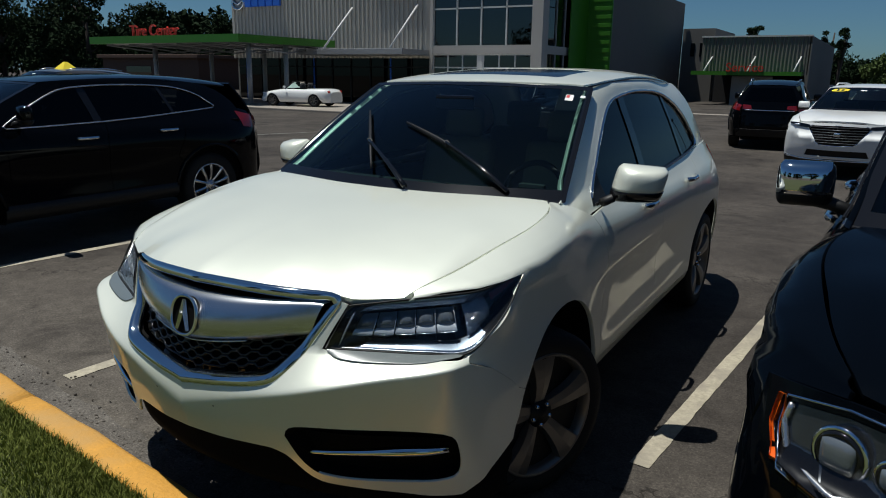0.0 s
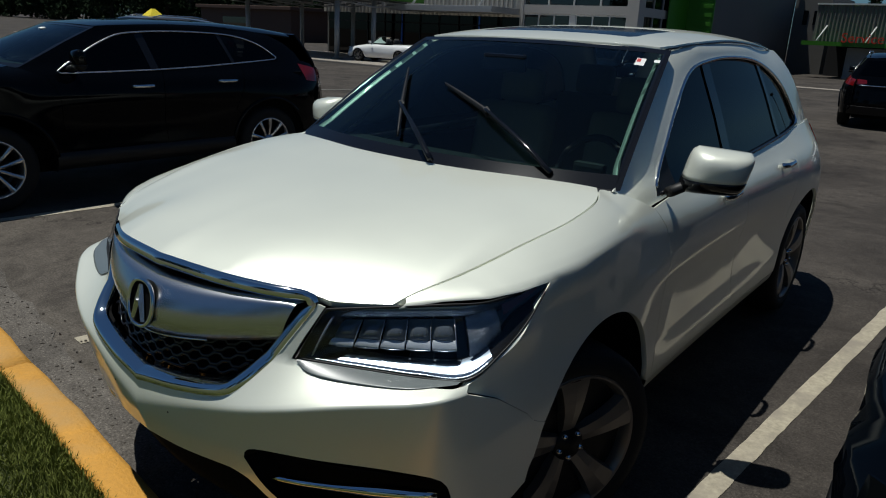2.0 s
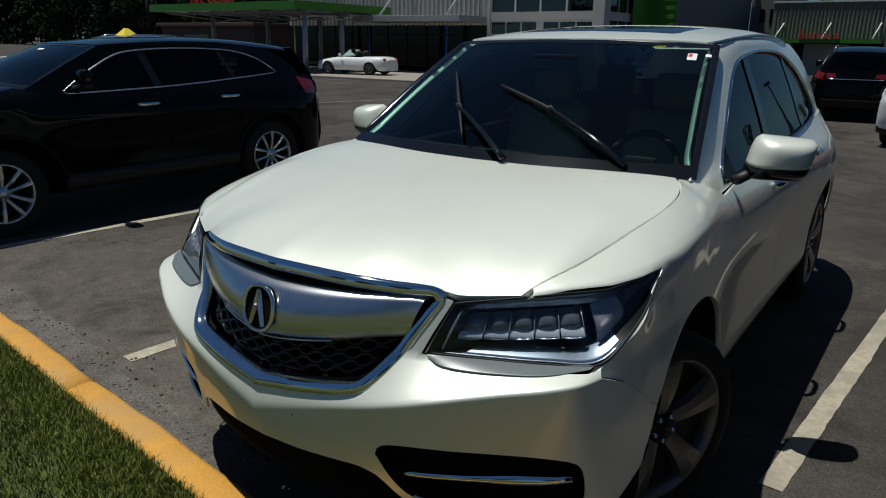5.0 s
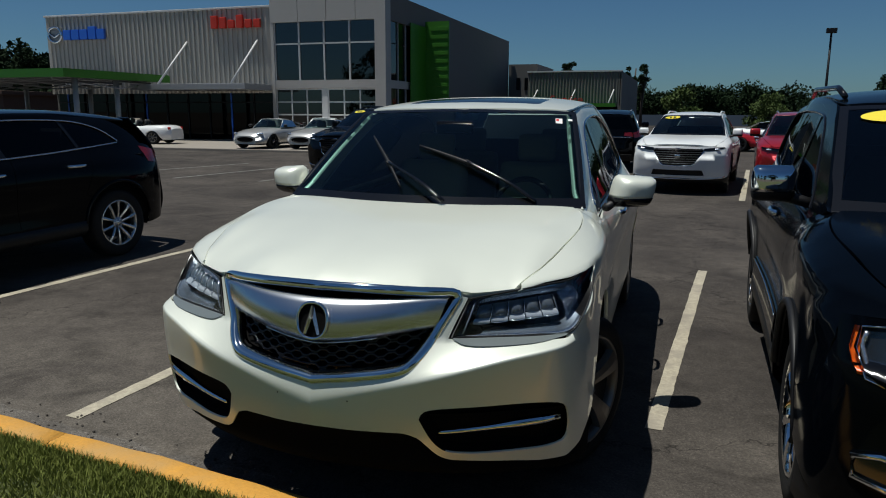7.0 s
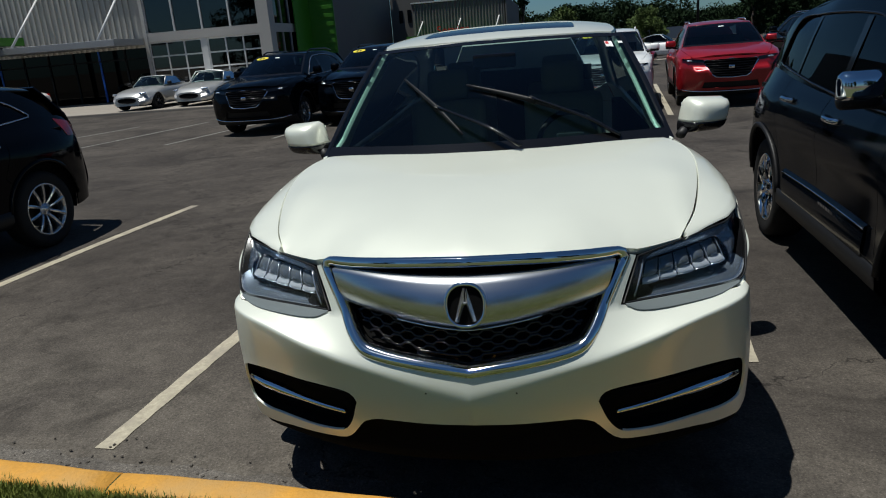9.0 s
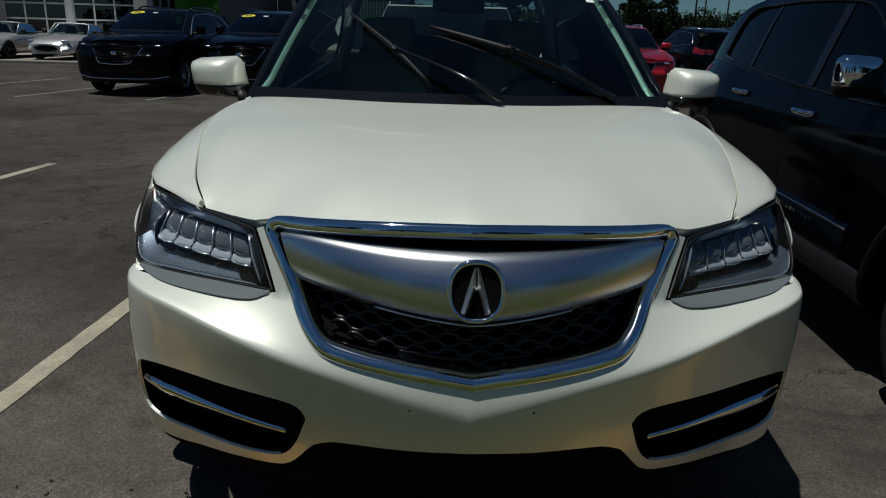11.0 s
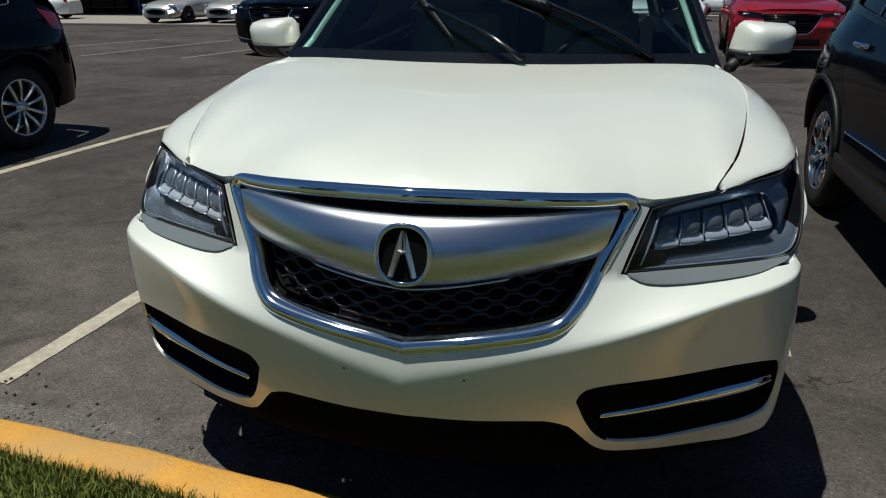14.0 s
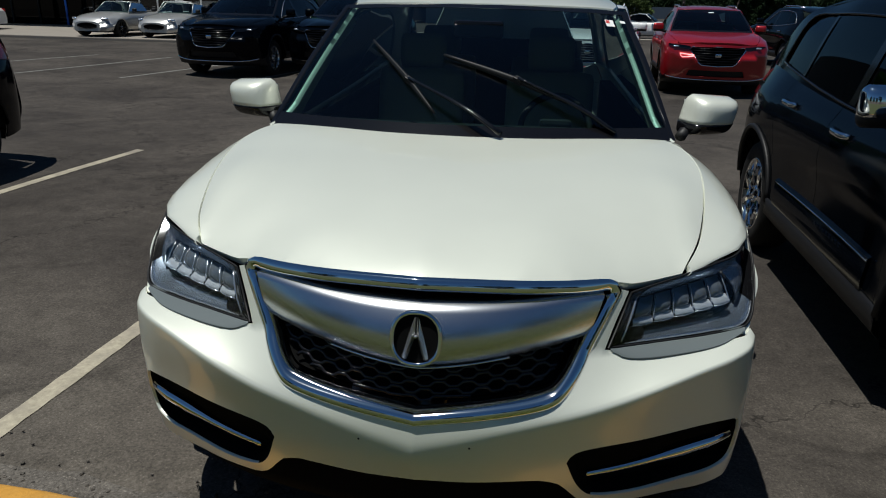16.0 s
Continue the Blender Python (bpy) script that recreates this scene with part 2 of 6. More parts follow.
def panel(name, outline, surface, mat, parent=None, holes=(), step=0.04, depth=0.012, gap=0.0, label="", flip=1, hole_depth=None, edge=None, extra=None):
    """A sheet cut to an outline with holes in a flat (u, v) chart and bent onto surface(u, v) -> (n, 3), its edges turned in by depth."""
    rings = [np.asarray(outline, float)] + [np.asarray(h, float) for h in holes]
    if gap:
        rings[0] = inset(rings[0], gap)
    dense = []
    for r in rings:
        closed = np.vstack([r, r[:1]])
        length = np.sum(np.linalg.norm(np.diff(closed, axis=0), axis=1))
        n = max(12, int(length / (edge or step * 0.6)))
        pts = []
        for a, b in zip(closed[:-1], closed[1:]):
            k = max(1, int(round(np.linalg.norm(b - a) / length * n)))
            pts += [a + (b - a) * i / k for i in range(k)]
        dense.append(np.array(pts))
    lo, hi = rings[0].min(0), rings[0].max(0)
    gu, gv = np.meshgrid(np.arange(lo[0] + step / 2, hi[0], step), np.arange(lo[1] + step / 2, hi[1], step))
    gp = np.stack([gu.ravel(), gv.ravel()], 1)
    ok = inside(dense[0], gp)
    for r in dense[1:]:
        ok &= ~inside(r, gp)
    border = np.vstack(dense)
    gp = gp[ok]
    if len(gp):
        gp = gp[np.min(np.linalg.norm(gp[:, None] - border[None], axis=2), axis=1) > step * 0.3]
    if extra is not None:
        keep = inside(dense[0], extra)
        for r in dense[1:]:
            keep &= ~inside(r, extra)
        extra = extra[keep]
        extra = extra[np.min(np.linalg.norm(extra[:, None] - border[None], axis=2), axis=1) > 0.005]
        gp = gp[np.min(np.linalg.norm(gp[:, None] - extra[None], axis=2), axis=1) > step * 0.4]
        gp = np.vstack([gp, extra])
    edges, k = [], 0
    for r in dense:
        edges += [(k + i, k + (i + 1) % len(r)) for i in range(len(r))]
        k += len(r)
    out = delaunay_2d_cdt([Vector(p) for p in np.vstack([border, gp])], edges, [], 0, 1e-6)
    uv = np.array([tuple(v) for v in out[0]])
    tris = np.array([f[:3] for f in out[2] if len(f) == 3])
    mid = uv[tris].mean(1)
    ok = inside(dense[0], mid)
    for r in dense[1:]:
        ok &= ~inside(r, mid)
    tris = tris[ok]
    h = 0.004
    p = surface(uv[:, 0], uv[:, 1])
    du = surface(uv[:, 0] + h, uv[:, 1]) - surface(uv[:, 0] - h, uv[:, 1])
    dv = surface(uv[:, 0], uv[:, 1] + h) - surface(uv[:, 0], uv[:, 1] - h)
    nm = np.cross(du, dv) * flip
    nm /= np.linalg.norm(nm, axis=1)[:, None] + 1e-12
    a, b, c = (p[tris[:, i]] for i in range(3))
    back = np.sum(np.cross(b - a, c - a) * nm[tris[:, 0]], 1) < 0
    tris[back] = tris[back][:, ::-1]
    verts, normals, faces = [*p], [*nm], [tuple(t) for t in tris]
    if depth:
        seen = {}
        for t in faces:
            for i in range(3):
                e = (t[i], t[(i + 1) % 3])
                seen[tuple(sorted(e))] = None if tuple(sorted(e)) in seen else e
        for e in [e for e in seen.values() if e]:
            k = len(verts)
            i, j = e
            along = p[j] - p[i]
            side = np.cross(along, nm[i])
            side /= np.linalg.norm(side) + 1e-12
            verts += [p[i], p[j], p[j] - nm[j] * depth, p[i] - nm[i] * depth]
            normals += [side + nm[i] * 0.6, side + nm[j] * 0.6, side, side]
            faces.append((k + 1, k, k + 3, k + 2))
    normals = np.array(normals)
    normals /= np.linalg.norm(normals, axis=1)[:, None] + 1e-12
    return solid(name, verts, faces, mat, parent, label, True, normals)


def loft(name, rows, mat, parent=None, label="", closed=False, cap=False, even=True):
    """A sheet through rows of points, all rows of one length."""
    rows = [np.asarray(r, float) for r in rows]
    n = len(rows[0])
    verts = np.vstack(rows)
    faces = []
    for i in range(len(rows) - 1):
        for j in range(n if closed else n - 1):
            k = (j + 1) % n
            faces.append((i * n + j, i * n + k, (i + 1) * n + k, (i + 1) * n + j))
    if cap:
        faces += [tuple(range(n))[::-1], tuple(range((len(rows) - 1) * n, len(rows) * n))]
    return solid(name, verts, faces, mat, parent, label, even)


def tube(name, points, radius, mat, parent=None, label="", closed=False, sides=8, squash=1.0, taper=None, up=(0, 0, 1)):
    """A rod along points; radius may shrink along it, squash flattens it across up."""
    p = np.asarray(points, float)
    t = np.gradient(p, axis=0) if not closed else np.roll(p, -1, 0) - np.roll(p, 1, 0)
    t /= np.linalg.norm(t, axis=1)[:, None] + 1e-12
    if np.all(np.abs(t @ np.asarray(up, float)) > 0.999):
        up = (0, 1, 0)
    a = np.cross(t, up)
    a /= np.linalg.norm(a, axis=1)[:, None] + 1e-9
    b = np.cross(a, t)
    r = np.full(len(p), float(radius)) if taper is None else radius * np.interp(np.linspace(0, 1, len(p)), np.linspace(0, 1, len(taper)), taper)
    ring = np.linspace(0, 2 * math.pi, sides, endpoint=False)
    rows = [p[i] + r[i] * (np.cos(ring)[:, None] * a[i] + squash * np.sin(ring)[:, None] * b[i]) for i in range(len(p))]
    if closed:
        rows.append(rows[0])
    return loft(name, rows, mat, parent, label, closed=True, cap=not closed)


def mirror_points(p):
    return np.asarray(p, float) * np.array([-1, 1, 1])


def both(maker):
    """Calls maker(side) for the two flanks of a car."""
    for side in (1, -1):
        maker(side)

# ---- car bodies ----
# Charts of a tall car's skin, in metres: nose at y 0, tail at y 4.7, x to the flank, z up.
PLAN_X = np.array([0, 0.15, 0.3, 0.45, 0.6, 0.75, 0.85, 0.91, 0.95, 0.975])
PLAN_S = np.concatenate([[0], np.cumsum(np.hypot(np.diff(PLAN_X), np.diff([-0.055, -0.04, -0.01, 0.03, 0.095, 0.175, 0.235, 0.30, 0.43, 0.68])))])
NOSE_Z = [0.20, 0.33, 0.42, 0.52, 0.60, 0.85, 1.10]
LOWER_NOSE = field(NOSE_Z, PLAN_S, [
    [0.10, 0.105, 0.12, 0.15, 0.20, 0.27, 0.33, 0.39, 0.50, 0.68],
    [0.045, 0.052, 0.078, 0.113, 0.165, 0.245, 0.30, 0.355, 0.46, 0.68],
    [0.000, 0.010, 0.042, 0.080, 0.134, 0.214, 0.270, 0.33, 0.44, 0.68],
    [-0.034, -0.018, 0.014, 0.050, 0.108, 0.188, 0.246, 0.307, 0.43, 0.68],
    [-0.056, -0.036, -0.004, 0.034, 0.093, 0.174, 0.236, 0.30, 0.43, 0.68],
    [-0.088, -0.066, -0.034, 0.004, 0.066, 0.150, 0.215, 0.285, 0.425, 0.67],
    [0.0, 0.02, 0.05, 0.09, 0.15, 0.23, 0.29, 0.35, 0.46, 0.66]])
BROW_Y = np.array([0.0, 0.018, 0.060, 0.120, 0.197, 0.270, 0.320, 0.364, 0.45, 0.66])


def crease_z(x):
    """Height of the bumper's crease, rising from the grille to the lamps' outer ends."""
    return 0.612 + 0.25 * x - 0.03 * np.maximum(0, (x - 0.6) / 0.35) ** 2


def NOSE(z, s):
    """The nose: a steep lower face and, above a crease that rises to the flanks, a brow that leans back to the lamps."""
    z, s = np.atleast_1d(np.asarray(z, float)), np.atleast_1d(np.asarray(s, float))
    z = z + 0 * s
    s = s + 0 * z
    x, brow = weights(PLAN_S, s) @ PLAN_X, weights(PLAN_S, s) @ BROW_Y
    zc = crease_z(x)
    low, at_crease = LOWER_NOSE(z, s), LOWER_NOSE(zc, s)
    up = np.where(z < 0.838, at_crease + (z - zc) * (brow - at_crease) / (0.838 - zc), brow + 0.30 * (z - 0.838))
    d = (up - low) / 0.005
    return low + 0.005 * np.logaddexp(0, np.clip(d, -40, 40)) + np.maximum(0, d - 40) * 0.005


SIDE_Y = [0.30, 0.47, 0.66, 0.95, 1.30, 1.70, 2.50, 3.30, 3.75, 4.15, 4.45, 4.65]
SIDE_Z = [0.28, 0.42, 0.58, 0.74, 0.86, 0.95, 1.04, 1.10, 1.15, 1.20]
FRONT_FLANK = [
    [0.86, 0.88, 0.89, 0.89, 0.885, 0.80, 0.62, 0.50, 0.42, 0.36],
    [0.93, 0.95, 0.953, 0.953, 0.945, 0.925, 0.795, 0.68, 0.58, 0.50],
    [0.945, 0.964, 0.969, 0.967, 0.961, 0.955, 0.942, 0.855, 0.72, 0.58],
    [0.95, 0.972, 0.978, 0.976, 0.969, 0.962, 0.950, 0.915, 0.83, 0.70],
    [0.94, 0.965, 0.972, 0.970, 0.966, 0.958, 0.94, 0.912, 0.865, 0.775],
    [0.93, 0.955, 0.945, 0.948, 0.965, 0.960, 0.935, 0.902, 0.868, 0.83]]
REAR_FLANK = [
    [0.93, 0.952, 0.938, 0.944, 0.966, 0.962, 0.935, 0.892, 0.862, 0.83],
    [0.935, 0.962, 0.962, 0.966, 0.976, 0.970, 0.94, 0.897, 0.862, 0.83],
    [0.935, 0.968, 0.982, 0.985, 0.985, 0.972, 0.94, 0.90, 0.865, 0.832],
    [0.90, 0.93, 0.945, 0.948, 0.945, 0.925, 0.89, 0.85, 0.82, 0.79],
    [0.80, 0.825, 0.84, 0.84, 0.835, 0.82, 0.79, 0.76, 0.73, 0.70],
    [0.62, 0.65, 0.66, 0.66, 0.66, 0.64, 0.62, 0.59, 0.56, 0.53]]
SIDE = field(SIDE_Y, SIDE_Z, FRONT_FLANK + REAR_FLANK)
HOOD = field([-0.05, 0.1, 0.25, 0.45, 0.7, 0.95, 1.2, 1.4], [0, 0.3, 0.5, 0.65, 0.75, 0.86], [
    [0.985, 0.97, 0.93, 0.89, 0.85, 0.80],
    [1.062, 1.035, 0.985, 0.93, 0.88, 0.82],
    [1.100, 1.086, 1.040, 1.006, 0.972, 0.91],
    [1.130, 1.124, 1.102, 1.078, 1.058, 1.00],
    [1.158, 1.156, 1.150, 1.140, 1.130, 1.095],
    [1.180, 1.180, 1.178, 1.171, 1.163, 1.146],
    [1.200, 1.200, 1.200, 1.196, 1.190, 1.177],
    [1.208, 1.208, 1.208, 1.205, 1.20, 1.19]])
CABIN = field([1.2, 2.0, 3.0, 3.6, 4.0, 4.4], [1.05, 1.12, 1.2, 1.3, 1.4, 1.5, 1.58, 1.63, 1.67], [
    [0.90, 0.870, 0.815, 0.765, 0.715, 0.665, 0.625, 0.58, 0.50],
    [0.90, 0.875, 0.835, 0.790, 0.742, 0.692, 0.656, 0.634, 0.60],
    [0.90, 0.875, 0.838, 0.795, 0.750, 0.702, 0.668, 0.645, 0.605],
    [0.90, 0.872, 0.832, 0.785, 0.738, 0.682, 0.622, 0.582, 0.54],
    [0.87, 0.845, 0.805, 0.755, 0.705, 0.650, 0.600, 0.56, 0.50],
    [0.80, 0.775, 0.735, 0.685, 0.635, 0.58, 0.53, 0.48, 0.40]])
ROOF = field([1.9, 2.1, 2.4, 2.9, 3.5, 4.0, 4.4], [0, 0.3, 0.5, 0.62, 0.7], [
    [1.612, 1.607, 1.598, 1.588, 1.575],
    [1.650, 1.644, 1.632, 1.618, 1.60],
    [1.682, 1.676, 1.660, 1.642, 1.62],
    [1.700, 1.693, 1.676, 1.654, 1.63],
    [1.685, 1.674, 1.648, 1.612, 1.58],
    [1.640, 1.625, 1.585, 1.530, 1.48],
    [1.580, 1.560, 1.510, 1.440, 1.40]])
TAIL = field([0.3, 0.5, 0.75, 1.0, 1.2, 1.45, 1.62], [0, 0.35, 0.6, 0.75, 0.85, 0.92], [
    [4.62, 4.60, 4.56, 4.50, 4.42, 4.30],
    [4.70, 4.69, 4.65, 4.58, 4.48, 4.32],
    [4.68, 4.67, 4.63, 4.56, 4.46, 4.30],
    [4.64, 4.63, 4.59, 4.52, 4.42, 4.26],
    [4.58, 4.57, 4.53, 4.46, 4.36, 4.22],
    [4.46, 4.45, 4.41, 4.34, 4.26, 4.14],
    [4.38, 4.37, 4.33, 4.27, 4.20, 4.10]])


FLARE = 0.014   # how far the bumper's corners stand out below the lamps


def nose(s, z):
    s = np.asarray(s, float)
    a = np.abs(s)
    x = weights(PLAN_S, a) @ PLAN_X
    x = x + FLARE * np.clip((x - 0.78) / 0.16, 0, 1) * np.clip((0.82 - np.asarray(z, float)) / 0.16, 0, 1)
    return np.stack([np.sign(s) * x, NOSE(z, a), np.asarray(z, float) + 0 * a], 1)


def at_x(x):
    return np.interp(x, PLAN_X, PLAN_S)


SEAM_Y, SEAM_X = [0.306, 0.428, 0.56, 0.695, 0.85, 0.96, 1.09, 1.19, 1.262], [0.699, 0.755, 0.794, 0.824, 0.850, 0.860, 0.854, 0.829, 0.787]
SHOULDER_Y, SHOULDER_Z, SHOULDER_X = [0.306, 0.39, 0.48, 0.57, 0.664, 0.80, 0.95, 1.10, 1.30], [0.998, 1.020, 1.026, 1.034, 1.042, 1.050, 1.058, 1.062, 1.062], [0.705, 0.800, 0.887, 0.933, 0.957, 0.970, 0.974, 0.968, 0.945]


def wing(side):
    """Chart of the front wing: (y, v) with v the height below the shoulder, and above it a stretched measure up to the hood's edge."""
    def surface(y, v):
        y, v = np.atleast_1d(np.asarray(y, float)), np.atleast_1d(np.asarray(v, float))
        yc = np.clip(y, SEAM_Y[0], 1.27)
        sx = weights(SEAM_Y, yc) @ np.array(SEAM_X)
        sz = hood_z(sx, yc)
        hz, hx = np.interp(y, SHOULDER_Y, SHOULDER_Z), np.interp(y, SHOULDER_Y, SHOULDER_X)
        t = np.clip((v - hz) / wing_v(y), 0, 1.2)
        rolled_x, rolled_z = hx + (sx - hx) * t**1.6, hz + (sz - hz) * t**0.9
        below = SIDE(y, v) + (hx - SIDE(y, hz)) * np.clip(1 - (hz - v) / 0.25, 0, 1) ** 2
        below = below + FLARE * np.clip((0.82 - v) / 0.16, 0, 1) * np.clip((1.1 - y) / 0.3, 0, 1)
        k = np.clip((1.44 - y) / 0.24, 0, 1)
        k = k * k * (3 - 2 * k)
        x = np.where(v > hz, rolled_x, below) * k + SIDE(y, v) * (1 - k)
        return np.stack([side * x, y, np.where(v > hz, rolled_z * k + v * (1 - k), v)], 1)
    return surface


def wing_v(y):
    return np.interp(y, [0.306, 0.8, 1.2, 1.27, 1.5], [0.12, 0.14, 0.134, 0.132, 0.132])


def flank(side):
    return lambda y, z: np.stack([side * SIDE(y, z), np.asarray(y, float), np.asarray(z, float)], 1)


DLO_Y, DLO_Z = [1.2, 1.62, 1.80, 1.98, 2.22, 2.42, 2.74, 3.17, 3.45, 3.63, 3.745, 4.3], [1.04, 1.150, 1.280, 1.400, 1.522, 1.556, 1.571, 1.545, 1.472, 1.36, 1.222, 1.18]


def rail(side):
    """The cabin's side with its pillars and roof rail rolled in towards the windscreen and the roof."""
    edge = screen_surface(1 + 0 * np.linspace(0, 1, 24), np.linspace(0, 1, 24))
    eave_y = np.linspace(2.14, 4.05, 16)
    top_y = np.concatenate([edge[:, 1] + 0.014, eave_y])
    top_z = np.concatenate([edge[:, 2], ROOF(eave_y, np.interp(eave_y, EAVE_Y, EAVE_X)) - 0.008])

    def surface(y, z):
        y, z = np.atleast_1d(np.asarray(y, float)), np.atleast_1d(np.asarray(z, float))
        top = np.interp(y, top_y, top_z)
        width = np.maximum(0.06, top - np.interp(y, DLO_Y, DLO_Z))
        t = np.clip((top - z) / width, 0, 1)
        near = np.clip((y - 1.30) / 0.15, 0, 1) * np.clip((4.1 - y) / 0.2, 0, 1)
        return np.stack([side * (CABIN(y, z) - 0.034 * near * np.clip((2.5 - y) / 0.4, 0.3, 1) * (1 - t) ** 3), y, z], 1)
    return surface


def cabin(side, proud=0.0):
    return lambda y, z: np.stack([side * (CABIN(y, z) + proud), np.asarray(y, float), np.asarray(z, float)], 1)


LIP_X, LIP_Y, LIP_Z = [0, 0.25, 0.38, 0.478, 0.522, 0.553, 0.62, 0.697, 0.78], [0.062, 0.096, 0.142, 0.192, 0.212, 0.222, 0.262, 0.308, 0.36], [1.046, 1.040, 1.030, 1.016, 1.006, 1.001, 1.001, 1.006, 1.03]


def hood_z(x, y):
    """Height of the hood, whose front edge rolls down to the grille and the lamps."""
    x, y = np.abs(np.atleast_1d(np.asarray(x, float))), np.atleast_1d(np.asarray(y, float))
    yf, zf = np.interp(x, LIP_X, LIP_Y), np.interp(x, LIP_X, LIP_Z)
    drop = (HOOD(yf, x) - zf) * np.clip((0.78 - x) / 0.06, 0, 1)
    return HOOD(y, x) - drop * np.exp(-np.maximum(0, y - yf) / 0.06)


def hood(x, y):
    return np.stack([np.asarray(x, float), np.asarray(y, float), hood_z(x, y)], 1)


EAVE_Y, EAVE_X = [2.0, 2.15, 2.6, 3.2, 3.65, 4.05], [0.60, 0.622, 0.632, 0.625, 0.585, 0.50]


def roof(proud=0.0):
    return lambda x, y: np.stack([np.asarray(x, float), np.asarray(y, float), ROOF(y, np.abs(x)) + proud], 1)


def tail(proud=0.0):
    return lambda x, z: np.stack([np.asarray(x, float), TAIL(z, np.abs(x)) + proud, np.asarray(z, float)], 1)


def arc(cy, cz, r, a0, a1, n=14):
    a = np.radians(np.linspace(a0, a1, n))
    return np.stack([cy + r * np.cos(a), cz + r * np.sin(a)], 1)


def turned(name, profile, mat, parent, label="", n=44):
    """A lathe shape about x from (x, radius) pairs."""
    a = np.linspace(0, 2 * math.pi, n, endpoint=False)
    return loft(name, [np.stack([np.full(n, x), r * np.cos(a), r * np.sin(a)], 1) for x, r in profile], mat, parent, label, closed=True)


def wheel(car, m, r=0.365, rim=0.245, style="wide", face=ALLOY):
    """A wheel about x, its outer face at +x: tyre, rim, backing, spokes, cap and nuts."""
    w = new("wheel")
    w.empty_display_size = 0.1
    w.parent = car
    w.matrix_basis = m
    turned("tyre", [(-0.225, rim), (-0.235, rim + 0.03), (-0.23, r - 0.02), (-0.205, r - 0.004), (-0.12, r), (-0.035, r - 0.004), (-0.008, r - 0.022), (0.0, r - 0.06), (-0.006, rim + 0.012), (-0.012, rim)], RUBBER, w, "black rubber tyre")
    turned("rim", [(-0.012, rim + 0.002), (-0.006, rim - 0.004), (-0.012, rim - 0.012), (-0.04, rim - 0.022), (-0.16, rim - 0.035), (-0.22, rim)], face, w)
    turned("brake_disc", [(-0.13, 0.001), (-0.13, 0.16), (-0.11, 0.16), (-0.11, 0.001)], POCKET, w)
    n, split = (5, False) if style == "wide" else (5, True) if style == "twin" else (7, False)
    for i in range(n):
        for k in ((-1, 1) if split else (0,)):
            inner, outer = (0.030, 0.072) if style == "wide" else (0.014, 0.02) if split else (0.018, 0.028)
            a0, off = 0.045, (0.02 * k, 0.068 * k)
            rows = []
            for f in np.linspace(0, 1, 6):
                rad = a0 + (rim - 0.012 - a0) * f
                h = inner + (outer - inner) * f**1.6
                c = off[0] + (off[1] - off[0]) * f
                bow = 0.012 * math.sin(math.pi * f) - 0.03 * (1 - f)
                rows.append([(-0.045 + bow, c - h, rad), (-0.012 + bow, c - h * 0.86, rad), (-0.006 + bow, c, rad), (-0.012 + bow, c + h * 0.86, rad), (-0.045 + bow, c + h, rad)])
            sp = loft("spoke", rows, face, w, even=False)
            sp.matrix_basis = Matrix.Rotation(2 * math.pi * i / n + (0.05 if style == "wide" else 0.25), 4, "X")
    if style == "wide":
        turned("backing", [(-0.06, 0.03), (-0.055, rim - 0.02)], POCKET, w)
    turned("hub_cap", [(-0.045, 0.062), (-0.03, 0.058), (-0.028, 0.036), (-0.022, 0.034), (-0.018, 0.001)], POCKET if style == "wide" else face, w, n=24)
    for i in range(5):
        nut = turned("wheel_nut", [(-0.04, 0.011), (-0.018, 0.010), (-0.015, 0.001)], CHROME, w, n=6)
        t = 2 * math.pi * i / 5 + 0.9
        nut.location = (0, 0.047 * math.cos(t), 0.047 * math.sin(t))
    return w


def wheels(car, front, rear, half, steer=0.0, **kw):
    for y in (front, rear):
        for side in (1, -1):
            turn = steer if y == front else 0.0
            wheel(car, pose(side * half, y, kw.get("r", 0.365), 0, 0, (0 if side > 0 else 180) + turn), **kw)


def arch_liner(car, y, z, r, side):
    a = np.radians(np.linspace(-10, 190, 20))
    py, pz = y + r * np.cos(a), z + r * np.sin(a)
    rows = [np.stack([np.full(20, side * 0.55), py, pz], 1), np.stack([side * (np.minimum(0.955, SIDE(py, np.maximum(pz, 0.28)) - 0.02)), py, pz], 1)]
    loft("wheel_arch_liner", rows, DARK, car)


def pocket(name, ring, surface, deep, mat, parent, label=""):
    """A recess: the ring on a surface, drawn in along y with a closed back."""
    r = np.asarray(ring, float)
    front = surface(r[:, 0], r[:, 1])
    small = inset(r, 0.012)
    back = surface(small[:, 0], small[:, 1]) + np.array([0, deep, 0])
    return loft(name, [front, (front + back) / 2 + (front - back) * 0.1, back], mat, parent, label, closed=True, cap=False, even=False), back


def screen_surface(u, v, base=(1.13, 0.20), top=(1.985, 0.075), z0=1.175, z1=(1.622, 0.018), half=(0.835, 0.648)):
    """The windscreen over (-1..1, 0..1)."""
    u, v = np.asarray(u, float), np.asarray(v, float)
    y = (base[0] + base[1] * u**2) * (1 - v) + (top[0] + top[1] * u**2) * v
    z = z0 * (1 - v) + (z1[0] - z1[1] * u**2) * v + 0.035 * np.sin(np.pi * v) * (1 - 0.5 * u**2)
    return np.stack([u * (half[0] * (1 - v) + half[1] * v), y, z], 1)


